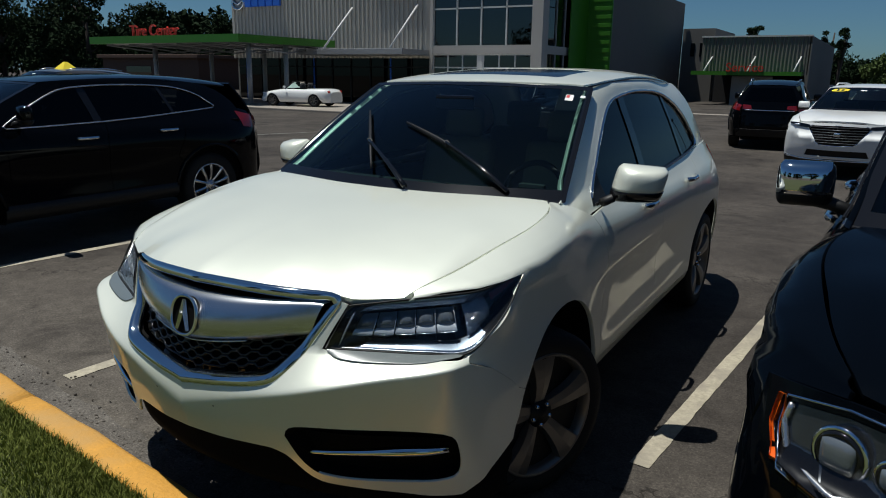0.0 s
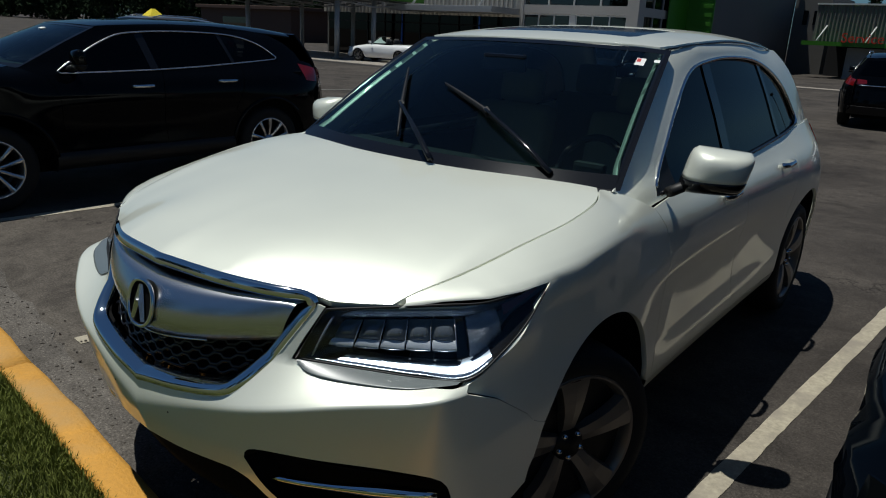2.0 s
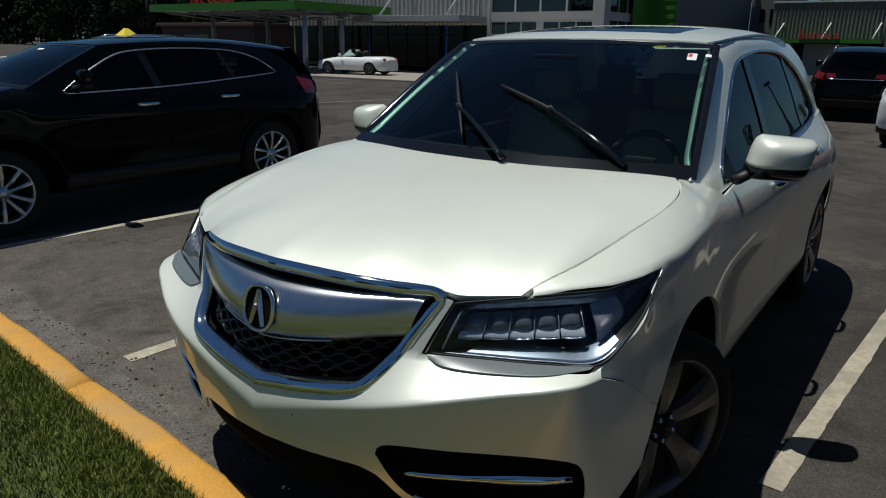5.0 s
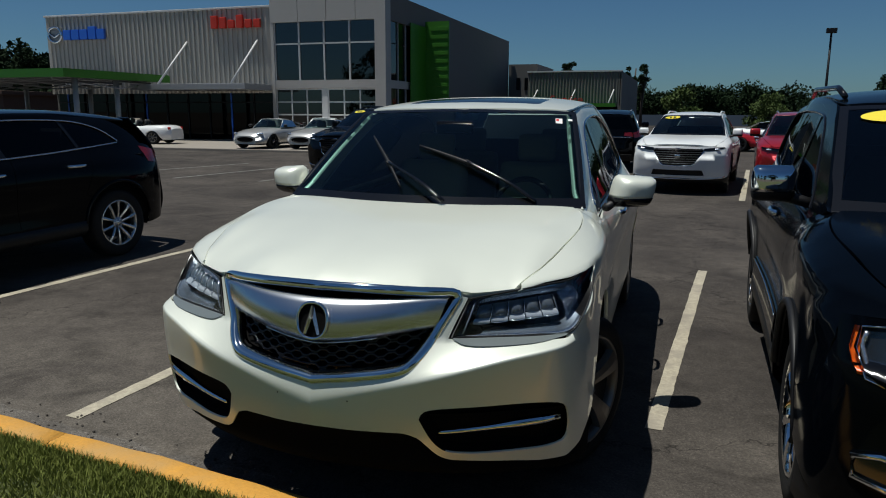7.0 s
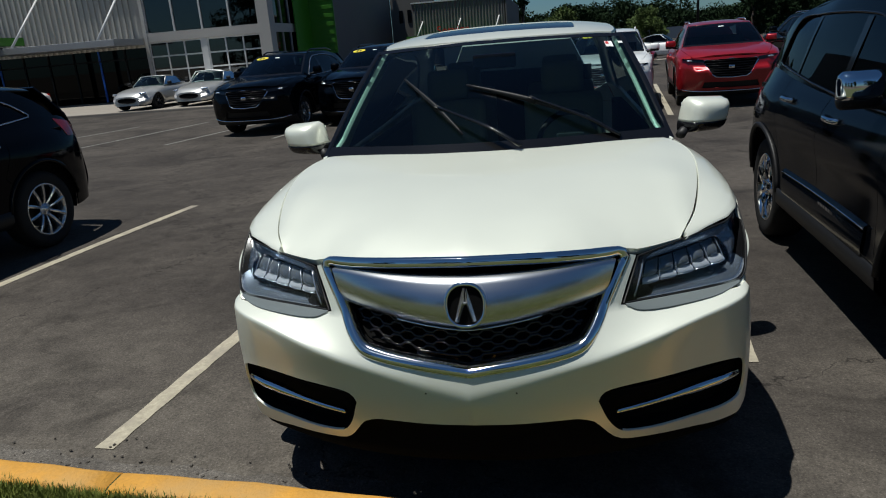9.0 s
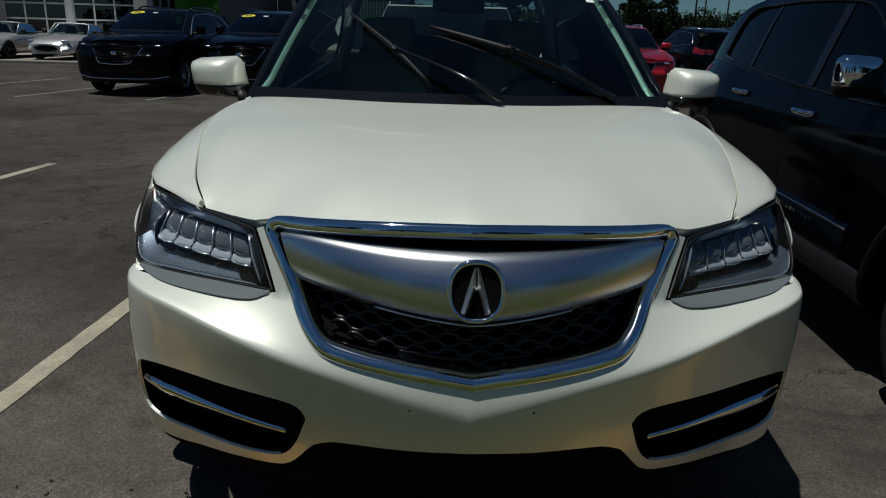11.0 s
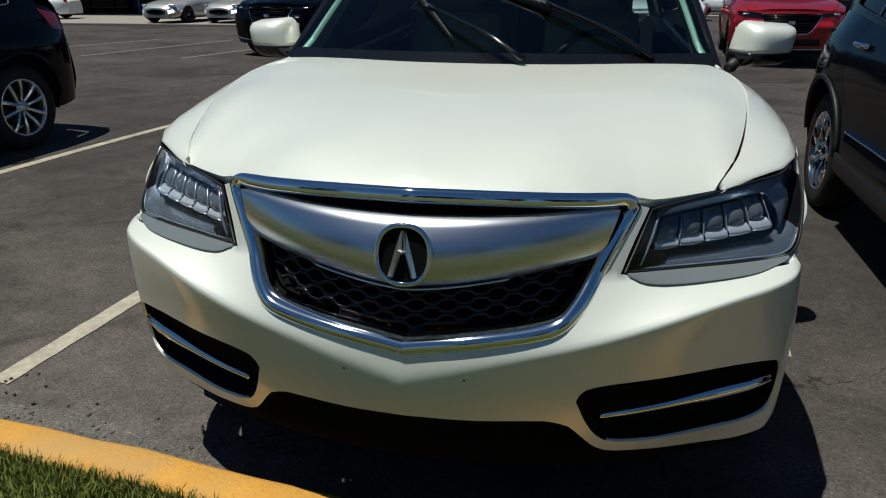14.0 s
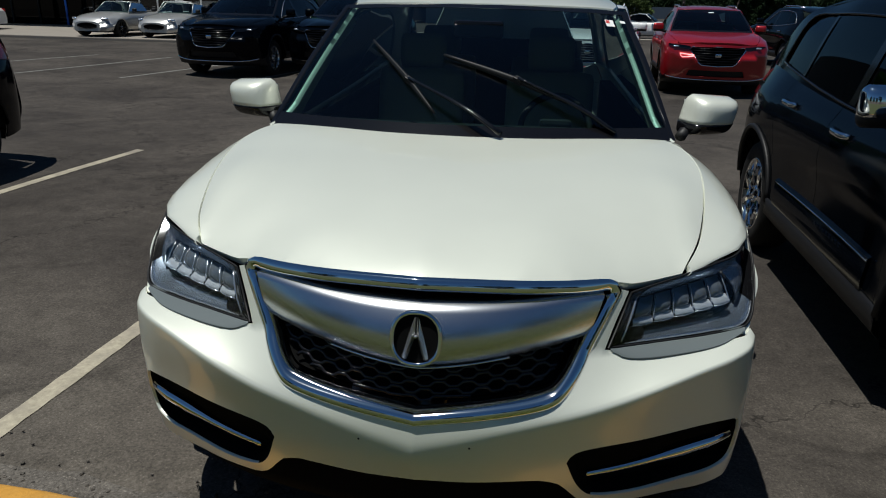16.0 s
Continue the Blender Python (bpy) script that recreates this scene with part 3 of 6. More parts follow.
def seat(x, y, car):
    s = empty("seat")
    s.parent = car
    s.location = (x, y, 0)
    bm = add_block(bmesh.new(), -0.25, 0.25, -0.25, 0.27, 0.60, 0.76, 0.05)
    part("cushion", bm, BEIGE, s, even=True)
    bm = add_block(bmesh.new(), -0.24, 0.24, -0.06, 0.08, 0, 0.62, 0.05, pose(0, 0.27, 0.70, -14))
    part("backrest", bm, BEIGE, s, even=True)
    bm = add_block(bmesh.new(), -0.13, 0.13, -0.045, 0.045, 0, 0.19, 0.04, pose(0, 0.44, 1.30, -10))
    part("headrest", bm, BEIGE, s, even=True)


def cabin_inside(car):
    """Dashboard, wheel, seats, lining and floor behind the glass."""
    u = np.linspace(-1, 1, 15)
    rows = []
    for f, z in ((0.0, 1.165), (0.25, 1.175), (0.6, 1.17), (0.85, 1.13), (1.0, 1.0), (1.0, 0.7)):
        rows.append(np.stack([u * 0.78, 1.18 + 0.16 * u**2 + f * 0.52 + 0 * u, z + 0.012 * np.cos(2.2 * u)], 1))
    loft("dashboard", rows, DASH, car)
    a = np.linspace(0, 2 * math.pi, 32, endpoint=False)
    c = np.array([0.385, 2.0, 1.075])
    up, out = np.array([0, 0.42, 0.91]), np.array([1.0, 0, 0])
    tube("steering_wheel", c + 0.172 * (np.cos(a)[:, None] * out + np.sin(a)[:, None] * up), 0.016, DASH, car, "dark leather steering wheel rim", closed=True, up=(0, 1, -0.4))
    block("wheel_boss", 0.305, 0.465, 1.97, 2.02, 1.0, 1.13, DASH, car, bevel=0.02)
    for x in (0.36, -0.36):
        seat(x, 2.1, car)
        seat(x, 3.0, car)
    block("cabin_floor", -0.80, 0.80, 1.25, 4.3, 0.30, 0.42, DARK, car)
    block("tailgate_lining", -0.62, 0.62, 4.05, 4.12, 0.42, 1.35, DASH, car)
    panel("headlining", [(-0.56, 2.06), (0.56, 2.06), (0.56, 3.9), (-0.56, 3.9)], roof(-0.03), BEIGE, car, depth=0.0, flip=-1, step=0.12)
    block("rear_view_mirror", -0.11, 0.11, 1.80, 1.83, 1.49, 1.56, GLOSS, car, bevel=0.012)
    for side in (1, -1):
        u = np.linspace(0.04, 0.96, 12)
        p, q = screen_surface(0.945 * side + 0 * u, u), screen_surface(0.992 * side + 0 * u, u)
        loft("pillar_trim", [p + (0, 0.07, -0.07), p + (0, 0.022, -0.022), q + (0, 0.014, -0.012)], BEIGE, car, "cream inner pillar trim")


def hero_lamp(car, side):
    """A long headlamp: clear cover, dark housing, five lens blocks, bright strips, turn lamp and red reflector."""
    M = np.array([side, 1, 1])
    top = smooth([(0.549, 0.211, 0.984), (0.70, 0.312, 1.004), (0.80, 0.388, 1.016), (0.888, 0.480, 1.022), (0.952, 0.668, 1.044)], 40)
    low = smooth([(0.494, 0.145, 0.842), (0.65, 0.222, 0.836), (0.80, 0.295, 0.834), (0.912, 0.365, 0.838), (0.950, 0.47, 0.900), (0.962, 0.565, 0.962), (0.955, 0.672, 1.040)], 40)

    def at(u, v, inner=0.0):
        u, v = np.atleast_1d(np.asarray(u, float)), np.atleast_1d(np.asarray(v, float))
        k = np.linspace(0, 1, 40)
        t = np.stack([np.interp(u, k, top[:, i]) for i in range(3)], 1)
        b = np.stack([np.interp(u, k, low[:, i]) for i in range(3)], 1)
        p = b * (1 - v)[:, None] + t * v[:, None]
        n = np.stack([0.35 + 0.6 * u, -0.9 + 0.45 * u, 0 * u + 0.15], 1)
        n /= np.linalg.norm(n, axis=1)[:, None]
        return (p + n * (0.012 * np.sin(np.pi * v) * (1 - u) - inner)[:, None]) * M

    u, v = np.linspace(0, 1, 40), np.linspace(0, 1, 9)
    lamp = loft("headlamp", [at(u, 0 * u + w, 0.062 * np.minimum(1, 4 * min(w, 1 - w)) * np.minimum(1, 5 * np.minimum(u + 0.01, 1 - u + 0.0))) for w in v], GLOSS, car, "long wrap-round headlamp with five lens blocks under clear glass")
    loft("lens_cover", [at(u, 0 * u + w, 0.002) for w in (v if side > 0 else v[::-1])], LENS, lamp, "clear lens cover").visible_shadow = False
    # black edge and bright strips
    ring = np.vstack([at(u, 0 * u + 0.985, 0.0), at(u, 0 * u + 0.015, 0.0)[::-1]])
    tube("lamp_seal", ring, 0.0032, PLASTIC, lamp, closed=True, sides=6)
    w24 = np.linspace(0.03, 0.66, 24)
    loft("lower_strip", [at(w24, 0 * w24 + w, d) for w, d in ((0.03, 0.012), (0.05, 0.008), (0.09, 0.016), (0.17, 0.034), (0.21, 0.05))], LAMPBLUE, lamp, "lower chrome strip with the sky's blue in its colour")
    tube("lower_edge", at(w24, 0 * w24 + 0.045, 0.007), 0.0022, LAMP, lamp, "bright edge line", sides=6)
    w24 = np.linspace(0.05, 0.82, 24)
    loft("upper_strip", [at(w24, 0 * w24 + w, d) for w, d in ((0.80, 0.034), (0.82, 0.018), (0.95, 0.010))], LAMPBLUE, lamp, "upper chrome strip with the sky's blue in its colour")
    tube("inner_edge", at(0 * v + 0.045, np.linspace(0.05, 0.84, 9), 0.010), 0.0035, LAMP, lamp, "bright edge line", sides=6)
    for i in range(5):
        c0, c1 = 0.078 + 0.092 * i, 0.164 + 0.092 * i
        lo, hi = 0.31 + 0.016 * i, 0.75 + 0.004 * i
        uu = np.linspace(c0, c1, 7)
        rows = []
        for f in np.linspace(0, 1, 7):
            bulge = 0.034 - 0.016 * math.sin(math.pi * f) ** 0.6 * np.clip(np.sin(np.pi * (uu - c0) / (c1 - c0)), 0, 1) ** 0.35
            rows.append(at(uu, 0 * uu + lo + 0.10 + (hi - lo - 0.10) * f, bulge))
        loft("lens_block", rows, LEDGLASS, lamp, "dark glossy square lens block")
        loft("lens_shelf", [at(uu, 0 * uu + w, d) for w, d in ((lo - 0.02, 0.034), (lo, 0.022), (lo + 0.03, 0.019), (lo + 0.12, 0.030))], LAMPSHELF, lamp)
        tube("lens_frame", np.vstack([at([c1, c1, c1], [hi, (hi + lo) / 2, lo + 0.05], 0.022), at([c1 - 0.008, (c0 + c1) / 2, c0], [lo, lo - 0.01, lo], 0.021)]), 0.0016, LAMP, lamp, sides=6)
    uu = np.linspace(0.58, 0.72, 9)
    loft("turn_lamp", [at(uu, 0 * uu + w, 0.04 - 0.02 * math.sin(math.pi * f)) for f, w in ((0, 0.22), (0.3, 0.35), (0.6, 0.55), (1, 0.78))], FACET, lamp, "faceted turn lamp bowl")
    uu = np.linspace(0.74, 0.94, 9)
    loft("side_reflector", [at(uu, 0 * uu + w, 0.012) for w in (0.62, 0.84)], TAILRED, lamp, "dark red side reflector")
    skirt = smooth([(0.505, 0.837), (0.54, 0.821), (0.60, 0.815), (0.70, 0.817), (0.80, 0.823), (0.895, 0.835)], 28)
    upper = smooth([(0.500, 0.842), (0.65, 0.838), (0.80, 0.836), (0.897, 0.838)], 28)
    rows = [nose(at_x(r[:, 0]) * side, r[:, 1]) + (0, d, 0) for r, d in ((skirt, 0.002), (skirt * 0.97 + upper * 0.03, -0.006), (skirt * 0.8 + upper * 0.2, -0.008), (skirt * 0.65 + upper * 0.35, -0.0045), (upper, -0.0045), (upper, 0.02))]
    loft("lamp_skirt", rows, SKIRT, lamp, "smooth grey moulding under the lamp")
    return lamp


def hero():
    car = empty("white_suv", LOT @ pose(-0.006, 0, 0, 0, 0, 0.4))
    tagged(car, "pearl white SUV with chrome grille and wipers stopped half way up", "car")
    # nose skin between the lower opening, lamps and grille
    grille = smooth([(0, 0.676), (0.08, 0.687), (0.172, 0.699), (0.30, 0.719), (0.362, 0.738), (0.398, 0.772), (0.431, 0.822), (0.467, 0.891), (0.495, 0.945), (0.516, 0.988)], 36)
    low = line([(0, 0.497), (0.345, 0.487), (0.392, 0.466), (0.452, 0.386), (0.490, 0.362), (0.60, 0.354), (0.80, 0.330), (0.90, 0.335), (0.945, 0.38), (0.965, 0.45)], 40)
    rim = np.array([(0.9685, 0.52), (0.9715, 0.585), (0.9715, 0.612), (0.964, 0.68), (0.952, 0.77), (0.916, 0.833)])
    for i in range(3):
        ss = np.linspace(at_x(0.93), at_x(0.975), 60)
        arch_y = 1.05 - math.sqrt(0.455**2 - (rim[i, 1] - 0.365) ** 2)
        rim[i, 0] = np.interp(np.interp(arch_y - 0.003, NOSE(rim[i, 1], ss), ss), PLAN_S, PLAN_X)
    lamp_low = line([(0.895, 0.829), (0.80, 0.828), (0.65, 0.830), (0.51, 0.836), (0.484, 0.842), (0.505, 0.90), (0.542, 0.988), (0.520, 0.992)], 24)
    half = np.vstack([low, rim, lamp_low, grille[::-1]])
    half = np.stack([at_x(half[:, 0]), half[:, 1]], 1)
    ring = np.vstack([half, (half * [-1, 1])[::-1][1:-1]])
    fog = smooth([(0.402, 0.552), (0.418, 0.583), (0.470, 0.597), (0.60, 0.602), (0.75, 0.602), (0.85, 0.596), (0.892, 0.576), (0.908, 0.52), (0.905, 0.450), (0.885, 0.414), (0.80, 0.393), (0.65, 0.390), (0.52, 0.396), (0.476, 0.410), (0.438, 0.460), (0.402, 0.552)], 60)[:-1]
    fog = np.stack([at_x(fog[:, 0]), fog[:, 1]], 1)
    cs = np.linspace(0.01, at_x(0.955), 110)
    cz = crease_z(weights(PLAN_S, cs) @ PLAN_X)
    crease = np.vstack([np.stack([sgn * cs, cz + d], 1) for sgn in (1, -1) for d in (-0.026, -0.013, -0.005, 0.003, 0.011, 0.024)])
    kz = np.arange(0.505, 0.668, 0.012)
    crease = np.vstack([crease] + [np.stack([0 * kz + d, kz], 1) for d in (-0.014, -0.0055, 0.0055, 0.014)])
    panel("front_bumper", ring, nose, PEARL, car, [fog, fog * [-1, 1]], step=0.03, depth=0.009, edge=0.014, extra=crease)
    rim_s = np.stack([at_x(rim[2:, 0]), rim[2:, 1]], 1)
    rim_s = np.vstack([a + (b - a) * f for a, b in zip(rim_s[:-1], rim_s[1:]) for f in ((0, 0.25, 0.5, 0.75))] + [rim_s[-1:]])
    cut = np.stack([NOSE(rim_s[:, 1], rim_s[:, 0]), rim_s[:, 1]], 1)[::-1]
    for side in (1, -1):
        r = fog * [side, 1]
        well, back = pocket("fog_pocket", r, nose, 0.07, DARK, car, "black recessed lower corner pocket")
        solid("pocket_back", back, [tuple(range(len(back)))], DARK, well, even=False)
        bar = line([(0.462, 0.487), (0.60, 0.50), (0.75, 0.512), (0.874, 0.524)], 20)
        p = nose(at_x(bar[:, 0]) * side, bar[:, 1]) + (0, 0.02, 0)
        tube("chrome_bar", p, 0.017, CHROME, car, "slim chrome bar in the lower pocket", squash=0.9, taper=(0.55, 0.65, 0.7, 0.85, 1.25, 1.2, 0.8), sides=10)
        hp = nose(np.array([side * at_x(0.146)]), np.array([0.621]))[0]
        tube("plate_hole", [hp + (0, -0.001, 0), hp + (0, 0.02, 0)], 0.003, PLASTIC, car, sides=8)
    # lower valance
    s = np.linspace(-1, 1, 41) * at_x(0.955)
    rows = [nose(s, 0 * s + z) + (0, d, 0) for z, d in ((0.55, 0.06), (0.50, 0.11), (0.36, 0.10), (0.31, 0.05), (0.27, 0.045), (0.255, 0.06), (0.25, 0.14))]
    loft("lower_valance", rows, DARK, car, "black plastic lower valance")
    # chrome surround
    g3 = nose(at_x(grille[:, 0]), grille[:, 1])
    topline = smooth([g3[-1], (0.505, 0.196, 1.008), (0.478, 0.180, 1.018), (0.38, 0.130, 1.027), (0.25, 0.085, 1.036), (0, 0.052, 1.042)], 24)
    right = np.vstack([g3, topline[1:]])
    loop = np.vstack([right, mirror_points(right)[::-1][1:-1]])
    along = np.roll(loop, -2, 0) - np.roll(loop, 2, 0)
    inward = np.stack([-along[:, 2], 0 * along[:, 0], along[:, 0]], 1)
    inward /= np.linalg.norm(inward, axis=1)[:, None]
    inward *= np.sign(np.sum(inward * (np.array([0, 0, 0.87]) - loop), axis=1))[:, None]
    prof = ((-0.006, 0.012), (-0.0055, 0.002), (-0.003, -0.002), (0.002, -0.0055), (0.009, -0.0082), (0.016, -0.0088), (0.021, -0.0075), (0.0255, -0.004), (0.029, 0.001), (0.032, 0.008), (0.035, 0.016), (0.038, 0.026), (0.040, 0.05), (-0.006, 0.03))
    rows = [loop + inward * a + np.array([0, b, 0]) for a, b in prof]
    rows = [np.vstack([r, r[:1]]) for r in rows]
    loft("grille_surround", rows, CHROME, car, "bright chrome grille surround")
    # grille backing and mesh
    small = loop + inward * 0.030 + (0, 0.075, 0)
    solid("grille_back", small, [tuple(range(len(small)))], DARK, car, even=False)

    def face_y(x, z):
        return NOSE(np.atleast_1d(z), at_x(np.abs(np.atleast_1d(x)))) + 0.045

    limit_x, limit_z = grille[:, 0] - 0.03, grille[:, 1] + 0.035
    mesh_bars = empty("grille_mesh")
    mesh_bars.parent = car
    mesh_bars["label"] = "black honeycomb grille mesh"
    for i in range(8):
        z = 0.705 + 0.0185 * i
        xs = np.linspace(-0.42, 0.42, 121)
        zz = z + 0.0055 * np.sign(np.sin(xs * 2 * math.pi / 0.075 + i * math.pi)) * np.minimum(1, 2.2 * np.abs(np.sin(xs * 2 * math.pi / 0.075))) + 0.16 * np.abs(xs) ** 1.6
        keep = (np.interp(np.abs(xs), limit_x, limit_z) < zz) & (np.abs(xs) < 0.43)
        if keep.sum() < 5:
            continue
        p = np.stack([xs, face_y(xs, zz), zz], 1)[keep]
        tube("mesh_bar", p, 0.0034, GLOSS, mesh_bars, sides=6, squash=1.6)
    # satin beak
    u = np.linspace(-1, 1, 61)
    a = np.abs(u)
    upper = np.stack([u * 0.474, 0.040 + 0.128 * a**2, 0.998 - 0.012 * (1 - a**2.5) - 0.012 * a**8], 1)
    lower = np.stack([u * 0.440, 0.005 + 0.135 * a**1.8, 0.823 + 0.062 * a**1.35], 1)
    rows = []
    for f in np.linspace(0, 1, 9):
        r = upper * (1 - f) + lower * f
        r[:, 1] -= 0.032 * math.sin(math.pi * min(1, f * 1.0)) * (1 - 0.75 * a**2) * 1.0
        rows.append(r)
    rows.append(lower + (0, 0.05, 0.004))
    rows.insert(0, upper + (0, 0.06, -0.004))
    loft("grille_beak", rows, SATIN, car, "broad satin silver grille bar")
    tube("beak_edge", line(lower[14:47] + (0, -0.002, -0.002), 40), 0.003, CHROME, car, sides=6)
    # badge: oval ring, black field, two slanted bars
    t = np.linspace(0, 2 * math.pi, 40, endpoint=False)
    tilt = Matrix.Rotation(radians(-12), 4, "X")
    badge = empty("badge")
    badge.parent = car
    badge.matrix_basis = pose(0, -0.012, 0.912) @ tilt
    oval = np.stack([0.061 * np.sign(np.cos(t)) * np.abs(np.cos(t)) ** 0.85, 0 * t, 0.067 * np.sign(np.sin(t)) * np.abs(np.sin(t)) ** 0.85], 1)
    tube("badge_ring", oval, 0.0065, CHROME, badge, closed=True, up=(0, 1, 0))
    solid("badge_field", np.vstack([oval * 0.97 + (0, 0.004, 0), oval * 0.97 + (0, 0.03, 0)]), [tuple(range(40))] + [(i, (i + 1) % 40, 40 + (i + 1) % 40, 40 + i) for i in range(40)], DARK, badge, even=False)
    for k in (1, -1):
        loft("badge_bar", [[(k * 0.0005, -0.002, 0.056), (k * 0.0055, -0.002, 0.055), (k * 0.003, -0.010, 0.055)], [(k * 0.001, -0.002, 0.008), (k * 0.0205, -0.002, 0.004), (k * 0.010, -0.014, 0.006)], [(k * 0.021, -0.002, -0.052), (k * 0.034, -0.002, -0.049), (k * 0.027, -0.010, -0.051)]], BRIGHT, badge, closed=True, even=False)
    tube("badge_stud", [(0, -0.002, 0.008), (0, -0.016, 0.008)], 0.004, BRIGHT, badge, sides=10)
    # hood
    seam = smooth([(0.697, 0.308), (0.753, 0.428), (0.792, 0.56), (0.822, 0.695), (0.848, 0.85), (0.858, 0.96), (0.852, 1.09), (0.827, 1.19), (0.785, 1.262)], 30)
    rear = smooth([(0.785, 1.262), (0.55, 1.20), (0.28, 1.152), (0, 1.138)], 16)
    front = smooth([(0, 0.062), (0.25, 0.096), (0.38, 0.142), (0.478, 0.192), (0.522, 0.212)], 16)
    edge2 = smooth([(0.522, 0.212), (0.553, 0.222), (0.62, 0.262), (0.697, 0.308)], 8)
    h = np.vstack([front, edge2[1:], seam[1:], rear[1:]])
    ring = np.vstack([h, (h * [-1, 1])[::-1][1:-1]])
    panel("hood", ring, hood, PEARL, car, step=0.035, depth=0.03, gap=0.0018, edge=0.02)

    def one_side(side):
        f, g = flank(side), cabin(side)
        hl = np.array([(0.668, 1.044), (0.57, 0.965), (0.47, 0.898), (0.40, 0.851)])
        fend = np.vstack([[(0.312, 1.002), (0.39, 1.022), (0.48, 1.028), (0.57, 1.036)], hl, cut,
                          arc(1.05, 0.365, 0.455, 147, 8, 22), [(1.515, 0.40), (1.555, 0.40), (1.585, 0.62), (1.585, 0.90), (1.555, 1.02), (1.50, 1.10), (1.36, 1.160), (1.275, 1.188)],
                          np.stack([seam[::-1][1:-1, 1], np.interp(seam[::-1][1:-1, 1], SHOULDER_Y, SHOULDER_Z) + wing_v(seam[::-1][1:-1, 1])], 1)])
        panel("fender", fend, wing(side), PEARL, car, step=0.035, depth=0.02, gap=0.0018, flip=side, edge=0.016)
        door1 = [(1.515, 0.40), (1.555, 0.40), (1.585, 0.62), (1.585, 0.90), (1.555, 1.02), (1.50, 1.10), (1.70, 1.115), (2.0, 1.117), (2.56, 1.128), (2.53, 0.95), (2.525, 0.70), (2.54, 0.40), (2.0, 0.40)]
        panel("front_door", door1[1:], f, PEARL, car, step=0.05, depth=0.015, gap=0.002, flip=side)
        door2 = [(2.56, 1.128), (3.0, 1.148), (3.45, 1.172), (3.40, 0.95), (3.30, 0.74), *arc(3.72, 0.365, 0.455, 140, 176, 8), (3.24, 0.40), (2.54, 0.40), (2.525, 0.70), (2.53, 0.95)]
        panel("rear_door", door2, f, PEARL, car, step=0.05, depth=0.015, gap=0.002, flip=side)
        quarter = [(3.45, 1.172), (3.75, 1.196), (4.05, 1.20), (4.30, 1.19), (4.62, 1.10), (4.65, 0.80), (4.65, 0.45), (4.5, 0.32), (4.2, 0.30), *arc(3.72, 0.365, 0.455, -8, 140, 24), (3.30, 0.74), (3.40, 0.95)]
        panel("rear_quarter", quarter, f, PEARL, car, step=0.05, depth=0.015, gap=0.002, flip=side)
        ys = np.linspace(1.52, 3.25, 20)
        loft("sill", [np.stack([side * (SIDE(ys, 0 * ys + z) - d), ys, 0 * ys + z], 1) for z, d in ((0.40, 0.0), (0.36, 0.004), (0.325, 0.02), (0.30, 0.06), (0.29, 0.2))], PEARL, car)
        for y0 in (1.05, 3.72):
            arch_liner(car, y0, 0.365, 0.46, side)
        # window frame band, glass and trim
        dlo = smooth([(1.62, 1.150), (1.80, 1.280), (1.98, 1.400), (2.22, 1.522), (2.42, 1.556), (2.74, 1.571), (3.17, 1.545), (3.45, 1.472), (3.63, 1.36), (3.745, 1.222)], 50)
        belt = line([(3.735, 1.205), (3.45, 1.180), (3.0, 1.155), (2.56, 1.136), (2.0, 1.125), (1.64, 1.123)], 20)
        edge = screen_surface(1 + 0 * np.linspace(0, 1, 14), np.linspace(0.03, 0.97, 14))[:, 1:] + (0.014, 0.001)
        eave_y = np.linspace(2.14, 3.75, 16)
        eave = np.stack([eave_y, ROOF(eave_y, np.interp(eave_y, EAVE_Y, EAVE_X)) - 0.008], 1)
        frame_out = np.vstack([[(1.300, 1.180)], edge, eave, smooth([eave[-1], (3.95, 1.47), (4.12, 1.31), (4.18, 1.195)], 10)[1:], [(4.05, 1.196), (3.75, 1.19), (3.45, 1.166), (3.0, 1.142), (2.56, 1.122), (2.0, 1.11), (1.70, 1.108), (1.50, 1.095), (1.36, 1.150)]])
        hole = np.vstack([dlo, belt])
        panel("window_frame", frame_out, rail(side), PEARL, car, [hole], step=0.03, depth=0.02, flip=side, edge=0.018)
        p, q = screen_surface(0.985 * side + 0 * edge[:, 0], np.linspace(0.03, 0.97, 14)), rail(side)(edge[:, 0] - 0.002, edge[:, 1])
        loft("screen_seal", [p + (0, -0.002, 0.003), (p + q) / 2 + (0.002 * side, -0.003, 0.006), q + (0.005 * side, 0, 0.003), q + (0.003 * side, 0.005, -0.004)], GLOSS, car, "black pillar seal")
        panel("side_glass", inset(hole, -0.004), cabin(side, -0.012), PRIVACY, car, step=0.06, depth=0.0, flip=side, label="dark tinted side glass")
        p = g(dlo[:, 0], dlo[:, 1])
        tube("window_trim", np.vstack([p, g(np.array([3.70]), np.array([1.203]))]), 0.009, CHROME, car, sides=6, label="bright window trim")
        tube("belt_strip", g(belt[:, 0], belt[:, 1]), 0.009, GLOSS, car, sides=6)
        for y0, y1, z1, w in ((2.50, 2.44, 1.553, 0.045), (3.33, 3.20, 1.535, 0.022)):
            yy = np.linspace(0, 1, 8)
            rows = [cabin(side, -0.006)(y0 + (y1 - y0) * yy + d * w, 1.135 + (z1 - 1.135) * yy + (0.02 if y0 > 3 else 0.0) * (1 - yy)) for d in (-1, 1)]
            loft("pillar_cover", rows, GLOSS, car)
        tri = [(1.60, 1.12), (1.62, 1.155), (1.78, 1.268), (1.80, 1.12)]
